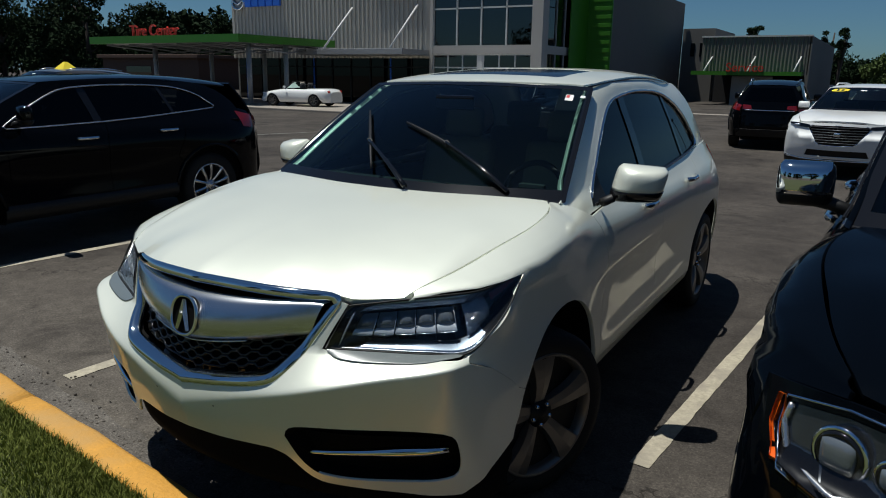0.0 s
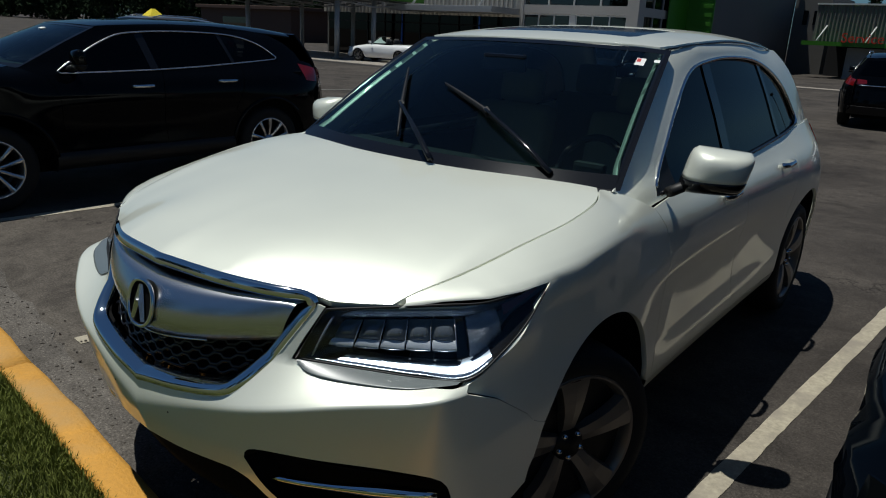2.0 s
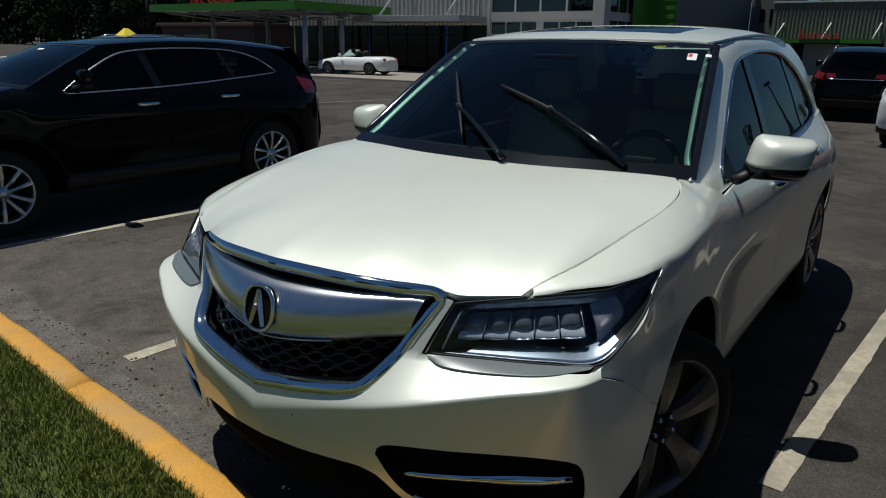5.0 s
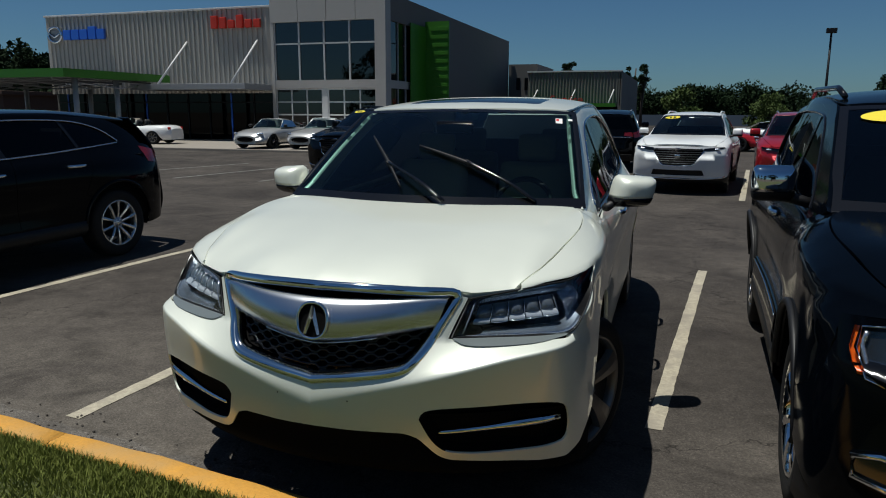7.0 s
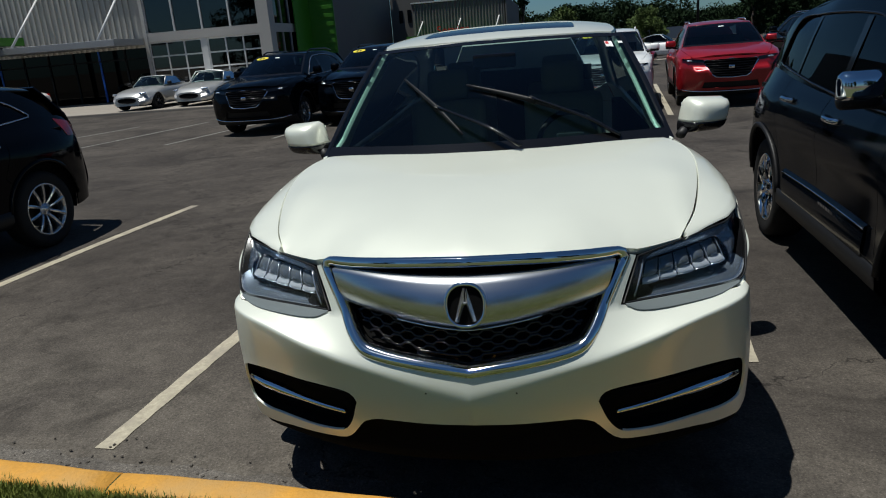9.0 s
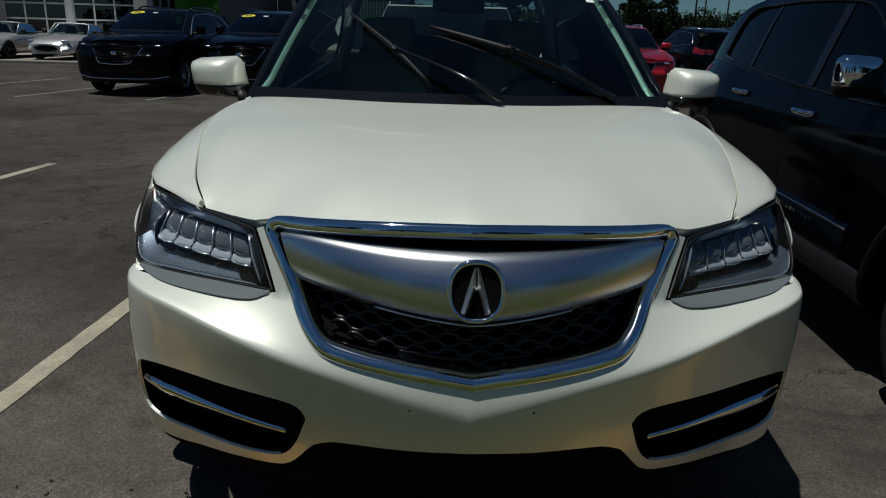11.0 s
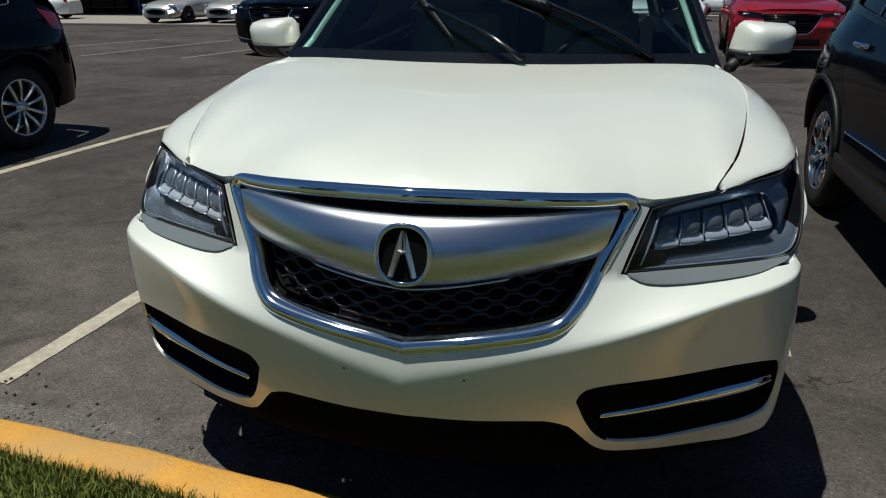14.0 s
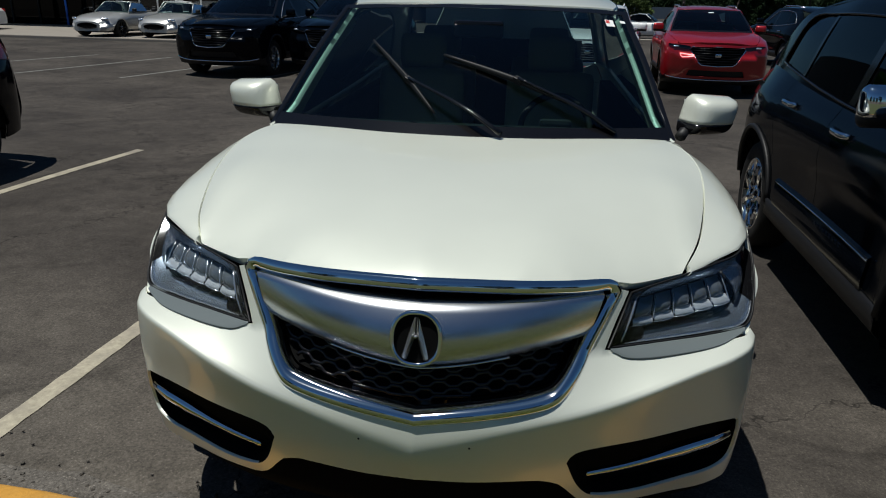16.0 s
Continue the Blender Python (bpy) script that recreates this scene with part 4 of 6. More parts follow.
        panel("mirror_sail", tri, cabin(side, 0.001), PLASTIC, car, step=0.05, depth=0.01, flip=side)
        # black roof ditch
        ditch = smooth([(0.622, 2.075), (0.630, 2.15), (0.640, 2.6), (0.634, 3.2), (0.596, 3.65), (0.512, 4.02)], 24)
        tube("roof_strip", np.stack([side * ditch[:, 0], ditch[:, 1], ROOF(ditch[:, 1], ditch[:, 0]) - 0.008], 1), 0.0045, GLOSS, car, sides=6)
        # handles
        for y0, z0 in ((2.30, 1.030), (3.20, 1.045)):
            yy = np.linspace(-0.10, 0.10, 11)
            p = f(y0 + yy, 0 * yy + z0) + np.stack([side * (0.035 - 0.030 * (yy / 0.10) ** 4), 0 * yy, 0 * yy], 1)
            tube("door_handle", p, 0.013, CHROME, car, "chrome door handle", squash=1.2)
        # mirror
        mi = empty("door_mirror")
        mi.parent = car
        mi.matrix_basis = pose(side * 1.032, 1.745, 1.228, 0, 0, 24 * side)

        def lump(z0, z1, name, mat, sx=0.116, sy=0.125, sz=0.088, label=""):
            rows = []
            for z in np.linspace(z0, z1, 9):
                k = max(0.02, 1 - abs(z / sz) ** 3.6) ** (1 / 2.6)
                a = np.linspace(0, 2 * math.pi, 32, endpoint=False)
                x = np.sign(np.cos(a)) * np.abs(np.cos(a)) ** 0.68 * sx * (0.76 + 0.24 * k)
                y = np.sign(np.sin(a)) * np.abs(np.sin(a)) ** 0.75 * sy * k
                y = np.where(y > 0, y * 0.35, y)
                x = x + 0.02 * (z / sz)
                rows.append(np.stack([side * x, y, z * (0.97 - 0.9 * x * (z > 0)) - 0.004], 1))
            loft(name, rows, mat, mi, label, closed=True, cap=True)
        lump(-0.028, 0.0875, "mirror_cap", PEARL)
        lump(-0.0875, -0.030, "mirror_base", GLOSS, sx=0.118)
        block("mirror_glass", -0.092, 0.092, 0.028, 0.034, -0.055, 0.06, CHROME, mi, bevel=0.002)
        tube("mirror_arm", np.array([(-0.165, -0.08, -0.085), (-0.10, -0.02, -0.065), (-0.02, 0.0, -0.05)]) * [side, 1, 1], 0.026, PLASTIC, mi, squash=0.8)
        hero_lamp(car, side)

    both(one_side)
    # roof and its glass
    r = np.vstack([smooth([(0, 1.988), (0.35, 2.010), (0.60, 2.062)], 10), smooth([(0.60, 2.062), (0.622, 2.15), (0.632, 2.6), (0.625, 3.2), (0.585, 3.65), (0.50, 4.05)], 20)[1:], [(0.28, 4.20), (0, 4.24)]])
    ring = np.vstack([r, (r * [-1, 1])[::-1][1:-1]])
    open_ = np.array([(-0.40, 2.20), (0.40, 2.20), (0.42, 2.24), (0.42, 2.68), (0.40, 2.70), (-0.40, 2.70), (-0.42, 2.68), (-0.42, 2.24)])
    panel("roof", ring, roof(), PEARL, car, [open_], step=0.06, depth=0.02)
    panel("sunroof_glass", open_, roof(-0.002), GLOSS, car, step=0.08, depth=0.01, gap=0.004, label="dark glass sunroof panel")
    # windscreen with its black border
    u, v = np.linspace(-1, 1, 33), np.linspace(0, 1, 17)
    loft("windscreen", [screen_surface(u, 0 * u + w) for w in v], SCREEN, car, "lightly tinted windscreen")
    for side in (1, -1):
        loft("screen_border", [screen_surface(0 * v + side * k, v) + (0, 0, 0.002) for k in (0.976, 1.006)], GLOSS, car)
    loft("screen_border", [screen_surface(u, 0 * u + w) + (0, 0, 0.002) for w in (0.955, 1.0)], GLOSS, car)
    loft("screen_border", [screen_surface(u, 0 * u + w) + (0, 0, 0.002) for w in (0.0, 0.085)], GLOSS, car)
    loft("cowl", [np.stack([u * 0.80, 1.10 + 0.12 * u**2, 0 * u + 1.165], 1), screen_surface(u, 0 * u + 0.01)], PLASTIC, car)
    for (u0, u1, v0, v1), mat in (((0.83, 0.885, 0.83, 0.895), PAPER), ((0.932, 0.966, 0.87, 0.895), PAPER)):
        q = screen_surface(np.array([u0, u1, u1, u0]), np.array([v0, v0, v1, v1])) + (0, -0.001, 0.001)
        solid("screen_sticker", q, [(0, 1, 2, 3)], mat, car, "small white paper sticker with red print" if u0 < 0.9 else "", even=False)
    q = screen_surface(np.array([0.835, 0.858, 0.858, 0.835]), np.array([0.86, 0.86, 0.89, 0.89])) + (0, -0.002, 0.0015)
    solid("sticker_print", q, [(0, 1, 2, 3)], REDINK, car, even=False)
    # wipers stopped half way up
    for base, joint, tip in (((0.592, 1.268, 1.210), (0.198, 1.408, 1.382), (-0.125, 1.543, 1.462)), ((0.146, 1.120, 1.215), (-0.252, 1.398, 1.368), (-0.460, 1.676, 1.503))):
        base, joint, tip = map(np.array, (base, joint, tip))
        wiper = empty("wiper")
        wiper.parent = car
        arm = smooth([base, base * 0.66 + joint * 0.34 + (0, -0.015, 0.022), joint + (0, -0.012, 0.012)], 12)
        tube("wiper_arm", arm, 0.013, GLOSS, wiper, taper=(1.1, 1.0, 0.7, 0.6), squash=0.7)
        start = joint - (tip - joint) * 0.62 + (0, 0.004, -0.02)
        tube("wiper_blade", line([start, joint, tip], 12), 0.009, PLASTIC, wiper, taper=(0.5, 0.9, 1.1, 0.9, 0.5), squash=1.4)
        block("wiper_clip", -0.02, 0.02, -0.012, 0.012, -0.014, 0.014, PLASTIC, wiper, bevel=0.004, m=pose(*joint, 20, 20, -35))
    # tail
    ring = [(-0.72, 0.34), (0.72, 0.34), (0.74, 0.8), (0.66, 1.2), (0.46, 1.55), (-0.46, 1.55), (-0.66, 1.2), (-0.74, 0.8)]
    panel("tailgate", ring, tail(), PEARL, car, step=0.08, depth=0.02, flip=-1)
    panel("rear_screen", [(-0.52, 1.20), (0.52, 1.20), (0.36, 1.48), (-0.36, 1.48)], tail(0.006), PRIVACY, car, step=0.1, depth=0.0, flip=-1)
    for side in (1, -1):
        panel("tail_lamp", [(3.99 + 0.36, 1.02), (4.64, 1.0), (4.62, 1.12), (4.30, 1.155)], lambda y, z, s=side: flank(s)(y, z) + np.array([0.006 * s, 0, 0]), REDLENS, car, step=0.05, depth=0.01, flip=side)
    # underbody and engine bay
    block("underbody", -0.60, 0.60, 0.30, 4.45, 0.24, 0.44, DARK, car)
    block("engine_bay", -0.50, 0.50, 0.26, 1.10, 0.40, 0.98, DARK, car)
    block("rear_floor", -0.70, 0.70, 4.10, 4.25, 0.35, 1.1, DARK, car)
    for side in (1, -1):
        block("inner_wing", side * 0.63 - 0.10, side * 0.63 + 0.10, 0.40, 1.5, 0.80, 0.98, DARK, car)
        block("inner_door", side * 0.82 - 0.04, side * 0.82 + 0.04, 1.5, 3.95, 0.40, 1.09, DARK, car)
    cabin_inside(car)
    for ob in [o for o in car.children if o.type == "MESH"]:
        for v in ob.data.vertices:
            v.co.y += 0.11 * min(1.0, max(0.0, (v.co.y - 2.4) / 1.3))
            lift = min(1.0, max(0.0, (v.co.z - 1.2) / 0.38))
            v.co.z += 0.036 * lift
            v.co.x *= 1 + 0.036 * lift
    wheels(car, 0.96, 3.845, 0.948, steer=-23.0, style="wide", r=0.358, rim=0.268)
    return car


hero()


# ---- other cars ----
def rounded_box(name, m, sx, sy, sz, mat, parent, label="", cut=(-1.0, 1.0)):
    """A soft-edged lump, cut flat between two heights."""
    rows = []
    a = np.linspace(0, 2 * math.pi, 24, endpoint=False)
    for f in np.linspace(cut[0], cut[1], 8):
        k = max(0.03, 1 - abs(f) ** 3.2) ** 0.4
        x = np.sign(np.cos(a)) * np.abs(np.cos(a)) ** 0.6 * sx * (0.75 + 0.25 * k)
        y = np.sign(np.sin(a)) * np.abs(np.sin(a)) ** 0.7 * sy * k
        rows.append(np.stack([x, y, 0 * x + f * sz], 1))
    ob = loft(name, rows, mat, parent, label, closed=True, cap=True)
    ob.matrix_basis = m
    return ob


def tall_car(name, label, m, coat, style="wing", detail=0.08, face=BRIGHT, spokes="twin", size=(1, 1, 1), sticker=True, steer=0.0, group="", squat=1.0):
    """A parked SUV. style 'wing': five-sided slatted grille with slim lamps; 'block': upright nose, round lamp, chrome mirrors."""
    car = empty(name, m @ Matrix.Diagonal((*size, 1)))
    tagged(car, label, "car", group)
    slatted = style == "wing"
    room = 0.0 if slatted else 0.075

    def low(p):
        return np.stack([p[:, 0], p[:, 1], np.where(p[:, 2] > 1.12, 1.12 + (p[:, 2] - 1.12) * squat, p[:, 2])], 1)

    def wide_cabin(side, proud=0.0):
        return lambda y, z: low(cabin(side, proud)(y, z) + np.stack([side * room * np.clip((np.asarray(z, float) - 1.12) / 0.42, 0, 1), 0 * np.asarray(z, float), 0 * np.asarray(z, float)], 1))

    def low_tail(proud=0.0):
        return lambda x, z: low(tail(proud)(x, z))

    def pane(u, v):
        return low(screen_surface(u, v, half=(0.822, 0.632 + room)))

    def wide_roof(x, y):
        return low(np.stack([np.asarray(x, float), np.asarray(y, float), ROOF(y, np.abs(x) * 0.632 / (0.632 + room))], 1))
    step = detail
    # nose
    under = line([(0, 0.36), (0.60, 0.34), (0.85, 0.345), (0.945, 0.39), (0.965, 0.45), (0.968, 0.52), (0.972, 0.61), (0.958, 0.70), (0.935, 0.80)], 30)
    top = line([(0.905, 0.90), (0.90, 0.98), (0.80, 0.985), (0.697, 0.99), (0.522, 0.99), (0, 1.005)], 24)
    h = np.vstack([under, top])
    h = np.stack([at_x(h[:, 0]), h[:, 1]], 1)
    ring = np.vstack([h, (h * [-1, 1])[::-1][1:-1]])
    if slatted:
        g = np.array([(0, 0.60), (0.28, 0.615), (0.34, 0.66), (0.50, 0.90), (0.47, 0.945), (0, 0.96)])
        lamp = np.array([(0.47, 0.90), (0.60, 0.90), (0.75, 0.92), (0.88, 0.965), (0.87, 0.985), (0.70, 0.975), (0.50, 0.955)])
    else:
        g = np.array([(0, 0.80), (0.50, 0.80), (0.52, 0.83), (0.52, 0.96), (0.50, 0.97), (0, 0.975)])
        lamp = np.array([(0.55, 0.815), (0.68, 0.79), (0.838, 0.82), (0.856, 0.89), (0.843, 0.955), (0.71, 0.975), (0.55, 0.97)])
    g = np.stack([at_x(g[:, 0]), g[:, 1]], 1)
    hole = np.vstack([g, (g * [-1, 1])[::-1][1:-1]])
    intake = np.array([(-0.55, 0.40), (0.55, 0.40), (0.50, 0.52), (-0.50, 0.52)])
    panel("front_bumper", ring, nose, coat, car, [hole, intake], step=step, depth=0.02)
    panel("grille_back", inset(hole, -0.01), lambda s, z: nose(s, z) + (0, 0.045, 0), DARK, car, step=0.1, depth=0)
    panel("lower_intake", inset(intake, -0.01), lambda s, z: nose(s, z) + (0, 0.03, 0), PLASTIC, car, step=0.1, depth=0)
    tube("grille_rim", nose(hole[:, 0], hole[:, 1]), 0.010, CHROME, car, closed=True, sides=6, label="bright grille rim")
    if slatted:
        for z in np.linspace(0.655, 0.925, 7):
            lim = np.interp(z, [0.60, 0.66, 0.90, 0.96], [0.25, 0.33, 0.485, 0.45])
            x = np.linspace(-lim, lim, 15)
            tube("grille_slat", nose(np.sign(x) * at_x(np.abs(x)), 0 * x + z) + (0, 0.012, 0), 0.010, GLOSS if coat is not WHITE else GREY, car, sides=6, squash=0.5)
        x = np.linspace(-0.90, 0.90, 25)
        tube("chin_strip", nose(np.sign(x) * at_x(np.abs(x)), 0.335 + 0.10 * np.abs(x) ** 6) + (0, -0.006, 0), 0.011, CHROME, car, sides=6)
    else:
        for x in np.linspace(-0.45, 0.45, 7):
            z = np.linspace(0.82, 0.955, 5)
            tube("grille_bar", nose(0 * z + np.sign(x) * at_x(abs(x)), z), 0.012, CHROME, car, sides=6)
    s = np.linspace(-1, 1, 31) * at_x(0.955)
    loft("lower_valance", [nose(s, 0 * s + z) + (0, d, 0) for z, d in ((0.40, 0.02), (0.33, 0.015), (0.26, 0.04), (0.24, 0.12))], PLASTIC, car)
    rounded_box("badge", pose(0, -0.01, 0.80 if slatted else 0.99), 0.055, 0.012, 0.035, CHROME, car)
    seam = smooth([(0.697, 0.308), (0.753, 0.428), (0.792, 0.56), (0.818, 0.695), (0.846, 0.85), (0.856, 0.96), (0.850, 1.09), (0.826, 1.19), (0.785, 1.262)], 20)
    rear = smooth([(0.785, 1.262), (0.55, 1.20), (0.28, 1.152), (0, 1.138)], 10)
    front = smooth([(0, 0.05), (0.25, 0.09), (0.478, 0.192), (0.60, 0.25), (0.697, 0.308)], 14)
    h = np.vstack([front, seam[1:], rear[1:]])
    panel("hood", np.vstack([h, (h * [-1, 1])[::-1][1:-1]]), hood, coat, car, step=step, depth=0.03, gap=0.002)

    def one_side(side):
        f, g2 = flank(side), wide_cabin(side)
        lp = lamp.copy()
        lp = np.stack([at_x(lp[:, 0]) * side, lp[:, 1]], 1)
        head = panel("headlamp", lp, lambda a, b: nose(a, b) + (0, -0.004, 0.0), GLOSS, car, step=0.05, depth=0.02, flip=side, label="headlamp with clear cover")
        mid = nose(np.array([side * at_x(0.74 if slatted else 0.70)]), np.array([0.94 if slatted else 0.885]))[0]
        if slatted:
            rounded_box("lamp_reflector", Matrix.Translation(mid + np.array([0, -0.006, 0])), 0.06, 0.02, 0.018, LAMP, head)
        if not slatted:
            t = np.linspace(0, 2 * math.pi, 24, endpoint=False)
            shell = inset(np.stack([at_x(lamp[:, 0]) * side, lamp[:, 1]], 1), 0.016)
            panel("lamp_bowl", shell, lambda a, b: nose(a, b) + (0, -0.007, 0), SMOKE, head, step=0.04, depth=0.004, flip=side, label="smoked chrome lamp bowl")
            for dx, big in ((0.0, 0.058), (-0.105, 0.036)):
                hub = nose(np.array([side * at_x(0.715 + dx)]), np.array([0.885]))[0]
                face = Matrix.Translation(hub + np.array([0.004 * side, -0.016, 0])) @ pose(0, 0, 0, 0, 0, 24 * side)
                for name, radius, thick, mat, out in (("projector_ring", big, 0.007, CHROME, 0.0), ("projector_seat", big * 0.80, 0.008, GLOSS, -0.004)):
                    ring_ = tube(name, np.stack([radius * np.cos(t), 0 * t + out, radius * np.sin(t)], 1), thick, mat, head, closed=True, up=(0, 1, 0))
                    ring_.matrix_basis = face
                rounded_box("projector", face, big * 0.72, 0.022, big * 0.72, LEDGLASS, head)
            drl = line([(0.60, 0.835), (0.72, 0.815), (0.825, 0.838), (0.842, 0.90), (0.83, 0.945)], 24)
            tube("light_strip", nose(at_x(drl[:, 0]) * side, drl[:, 1]) + (0, -0.014, 0), 0.0085, BRIGHT, head, sides=8, label="bright L-shaped light strip")
            fogr = np.array([(0.60, 0.50), (0.74, 0.49), (0.84, 0.51), (0.845, 0.58), (0.78, 0.60), (0.62, 0.59)])
            tube("fog_bezel", nose(at_x(fogr[:, 0]) * side, fogr[:, 1]) + (0, -0.006, 0), 0.012, CHROME, car, closed=True, sides=8, label="bright fog lamp bezel")
            panel("fog_lamp", np.stack([at_x(fogr[:, 0]) * side, fogr[:, 1]], 1), lambda p, q: nose(p, q) + (0, -0.003, 0), GLOSS, car, step=0.05, depth=0.01, flip=side)
            tube("lamp_brow", nose(lp[:, 0], lp[:, 1]) + (0, -0.008, 0), 0.0035, CHROME, head, closed=True, sides=8)
            a = np.array([(0.842, 0.825), (0.856, 0.825), (0.868, 0.89), (0.858, 0.955), (0.842, 0.955)])
            panel("side_marker", np.stack([at_x(a[:, 0]) * side, a[:, 1]], 1), lambda p, q: nose(p, q) + (0.002 * side, -0.007, 0), AMBER, head, step=0.03, depth=0.01, flip=side, label="amber side marker")
        e = np.array([(0.90, 0.975), (0.905, 0.90), (0.935, 0.80), (0.958, 0.70), (0.972, 0.613)])
        e = np.vstack([a + (b - a) * k for a, b in zip(e[:-1], e[1:]) for k in (0, 0.33, 0.67)] + [e[-1:]])
        cut = np.stack([NOSE(e[:, 1], at_x(e[:, 0])), e[:, 1]], 1)
        fend = np.vstack([[(0.306, 0.99)], cut, arc(1.05, 0.365, 0.455, 147, 8, 18),
                          [(1.515, 0.40), (1.555, 0.40), (1.585, 0.62), (1.585, 0.90), (1.555, 1.02), (1.50, 1.10), (1.36, 1.160), (1.275, 1.188)],
                          np.stack([seam[::-1][1:-1, 1], np.interp(seam[::-1][1:-1, 1], SHOULDER_Y, SHOULDER_Z) + wing_v(seam[::-1][1:-1, 1])], 1)])
        panel("fender", fend, wing(side), coat, car, step=step, depth=0.02, gap=0.002, flip=side)
        doors = [("front_door", [(1.555, 0.40), (1.585, 0.62), (1.585, 0.90), (1.555, 1.02), (1.50, 1.10), (1.70, 1.115), (2.0, 1.117), (2.56, 1.128), (2.53, 0.95), (2.525, 0.70), (2.54, 0.40)]),
                 ("rear_door", [(2.56, 1.128), (3.0, 1.148), (3.45, 1.172), (3.40, 0.95), (3.30, 0.74), *arc(3.72, 0.365, 0.455, 140, 176, 8), (3.24, 0.40), (2.54, 0.40), (2.525, 0.70), (2.53, 0.95)]),
                 ("rear_quarter", [(3.45, 1.172), (3.75, 1.196), (4.05, 1.20), (4.30, 1.19), (4.62, 1.10), (4.65, 0.80), (4.65, 0.45), (4.5, 0.32), (4.2, 0.30), *arc(3.72, 0.365, 0.455, -8, 140, 24), (3.30, 0.74), (3.40, 0.95)])]
        for what, ring in doors:
            panel(what, ring, f, coat, car, step=step, depth=0.015, gap=0.003, flip=side)
        ys = np.linspace(1.50, 3.27, 16)
        loft("sill", [np.stack([side * (SIDE(ys, 0 * ys + z) + d), ys, 0 * ys + z], 1) for z, d in ((0.46, -0.002), (0.455, 0.012), (0.36, 0.016), (0.30, -0.03), (0.29, -0.2))], PLASTIC, car, "black lower cladding")
        if not slatted:
            ys = np.linspace(1.70, 3.12, 16)
            loft("door_cladding", [np.stack([side * (SIDE(ys, 0 * ys + z) + d), ys, 0 * ys + z], 1) for z, d in ((0.62, 0.0), (0.61, 0.016), (0.50, 0.02), (0.46, 0.012))], coat, car)
            # thin chrome rod drawn for the bright reflection along the cladding
            tube("cladding_strip", np.stack([side * (SIDE(ys, 0 * ys + 0.60) + 0.020), ys, 0 * ys + 0.60], 1), 0.005, CHROME, car, sides=6, label="thin bright line standing in for a reflection on the door cladding")
            for k in range(9):
                y0 = 2.02 + 0.045 * k
                block("name_bar", side * (SIDE(y0, 0.555)[0] + 0.016), side * (SIDE(y0, 0.555)[0] + 0.021), y0, y0 + 0.028, 0.54, 0.568, CHROME, car)
        for y0 in (1.05, 3.72):
            arch_liner(car, y0, 0.365, 0.46, side)
            p = arc(y0, 0.365, 0.462, 172, 8, 20)
            tube("arch_lip", f(p[:, 0], p[:, 1]) + np.array([0.004 * side, 0, 0]), 0.018, PLASTIC if not slatted or coat is not BLACK else coat, car, sides=6)
        dlo = smooth([(1.62, 1.150), (1.80, 1.280), (1.98, 1.400), (2.22, 1.522), (2.42, 1.556), (2.74, 1.571), (3.17, 1.560), (3.50, 1.520), (3.75, 1.42), (3.93, 1.262)] if slatted else
                     [(1.62, 1.150), (1.80, 1.285), (1.98, 1.41), (2.20, 1.535), (2.42, 1.565), (2.9, 1.572), (3.4, 1.558), (3.72, 1.535), (3.83, 1.45), (3.90, 1.262)], 40)
        belt = line([(3.90, 1.235), (3.45, 1.200), (3.0, 1.165), (2.56, 1.142), (2.0, 1.128), (1.64, 1.123)], 16)
        frame_out = np.vstack([[(1.272, 1.185), (1.335, 1.196)], line([(1.335, 1.196), (1.60, 1.352), (1.85, 1.494), (2.02, 1.583), (2.09, 1.613)], 10)[1:], smooth([(2.09, 1.613), (2.35, 1.636), (2.8, 1.650), (3.3, 1.64), (3.65, 1.60), (3.95, 1.53), (4.20, 1.35), (4.28, 1.195)], 20)[1:], [(4.05, 1.196), (3.75, 1.19), (3.45, 1.166), (3.0, 1.142), (2.56, 1.122), (2.0, 1.11), (1.70, 1.108), (1.50, 1.095), (1.36, 1.150)]])
        ring = np.vstack([dlo, belt])
        panel("window_frame", frame_out, g2, coat, car, [ring], step=step, depth=0.02, flip=side)
        panel("side_glass", inset(ring, -0.004), wide_cabin(side, -0.012), PRIVACY, car, step=0.12, depth=0.0, flip=side)
        tube("window_trim", np.vstack([g2(dlo[:, 0], dlo[:, 1]), g2(belt[:, 0], belt[:, 1])]), 0.009 if slatted else 0.007, SATIN if slatted else GLOSS, car, closed=True, sides=6, label="slim window trim")
        for y0, y1, w in ((2.50, 2.44, 0.04), (3.38, 3.28, 0.02)):
            yy = np.linspace(0, 1, 6)
            loft("pillar_cover", [wide_cabin(side, -0.006)(y0 + (y1 - y0) * yy + d * w, 1.15 + 0.40 * yy) for d in (-1, 1)], GLOSS, car)
        for y0, z0 in ((2.33, 1.0), (3.22, 1.02)) if slatted else ((2.33, 1.035), (3.22, 1.055)):
            yy = np.linspace(-0.11, 0.11, 9)
            p = f(y0 + yy, 0 * yy + z0) + np.stack([side * (0.035 - 0.030 * (yy / 0.11) ** 4), 0 * yy, 0 * yy], 1)
            tube("door_handle", p, 0.015, CHROME, car, "chrome door handle", squash=1.1)
        cap = coat if slatted else CHROME
        mir = empty("door_mirror")
        mir.parent = car
        mir.matrix_basis = pose(side * 1.02, 1.74, 1.25, 0, 0, -8 * side)
        rounded_box("mirror_cap", pose(0, 0, 0), 0.105, 0.06, 0.082, cap, mir, cut=(-0.5, 1.0), label="" if slatted else "chrome mirror cap")
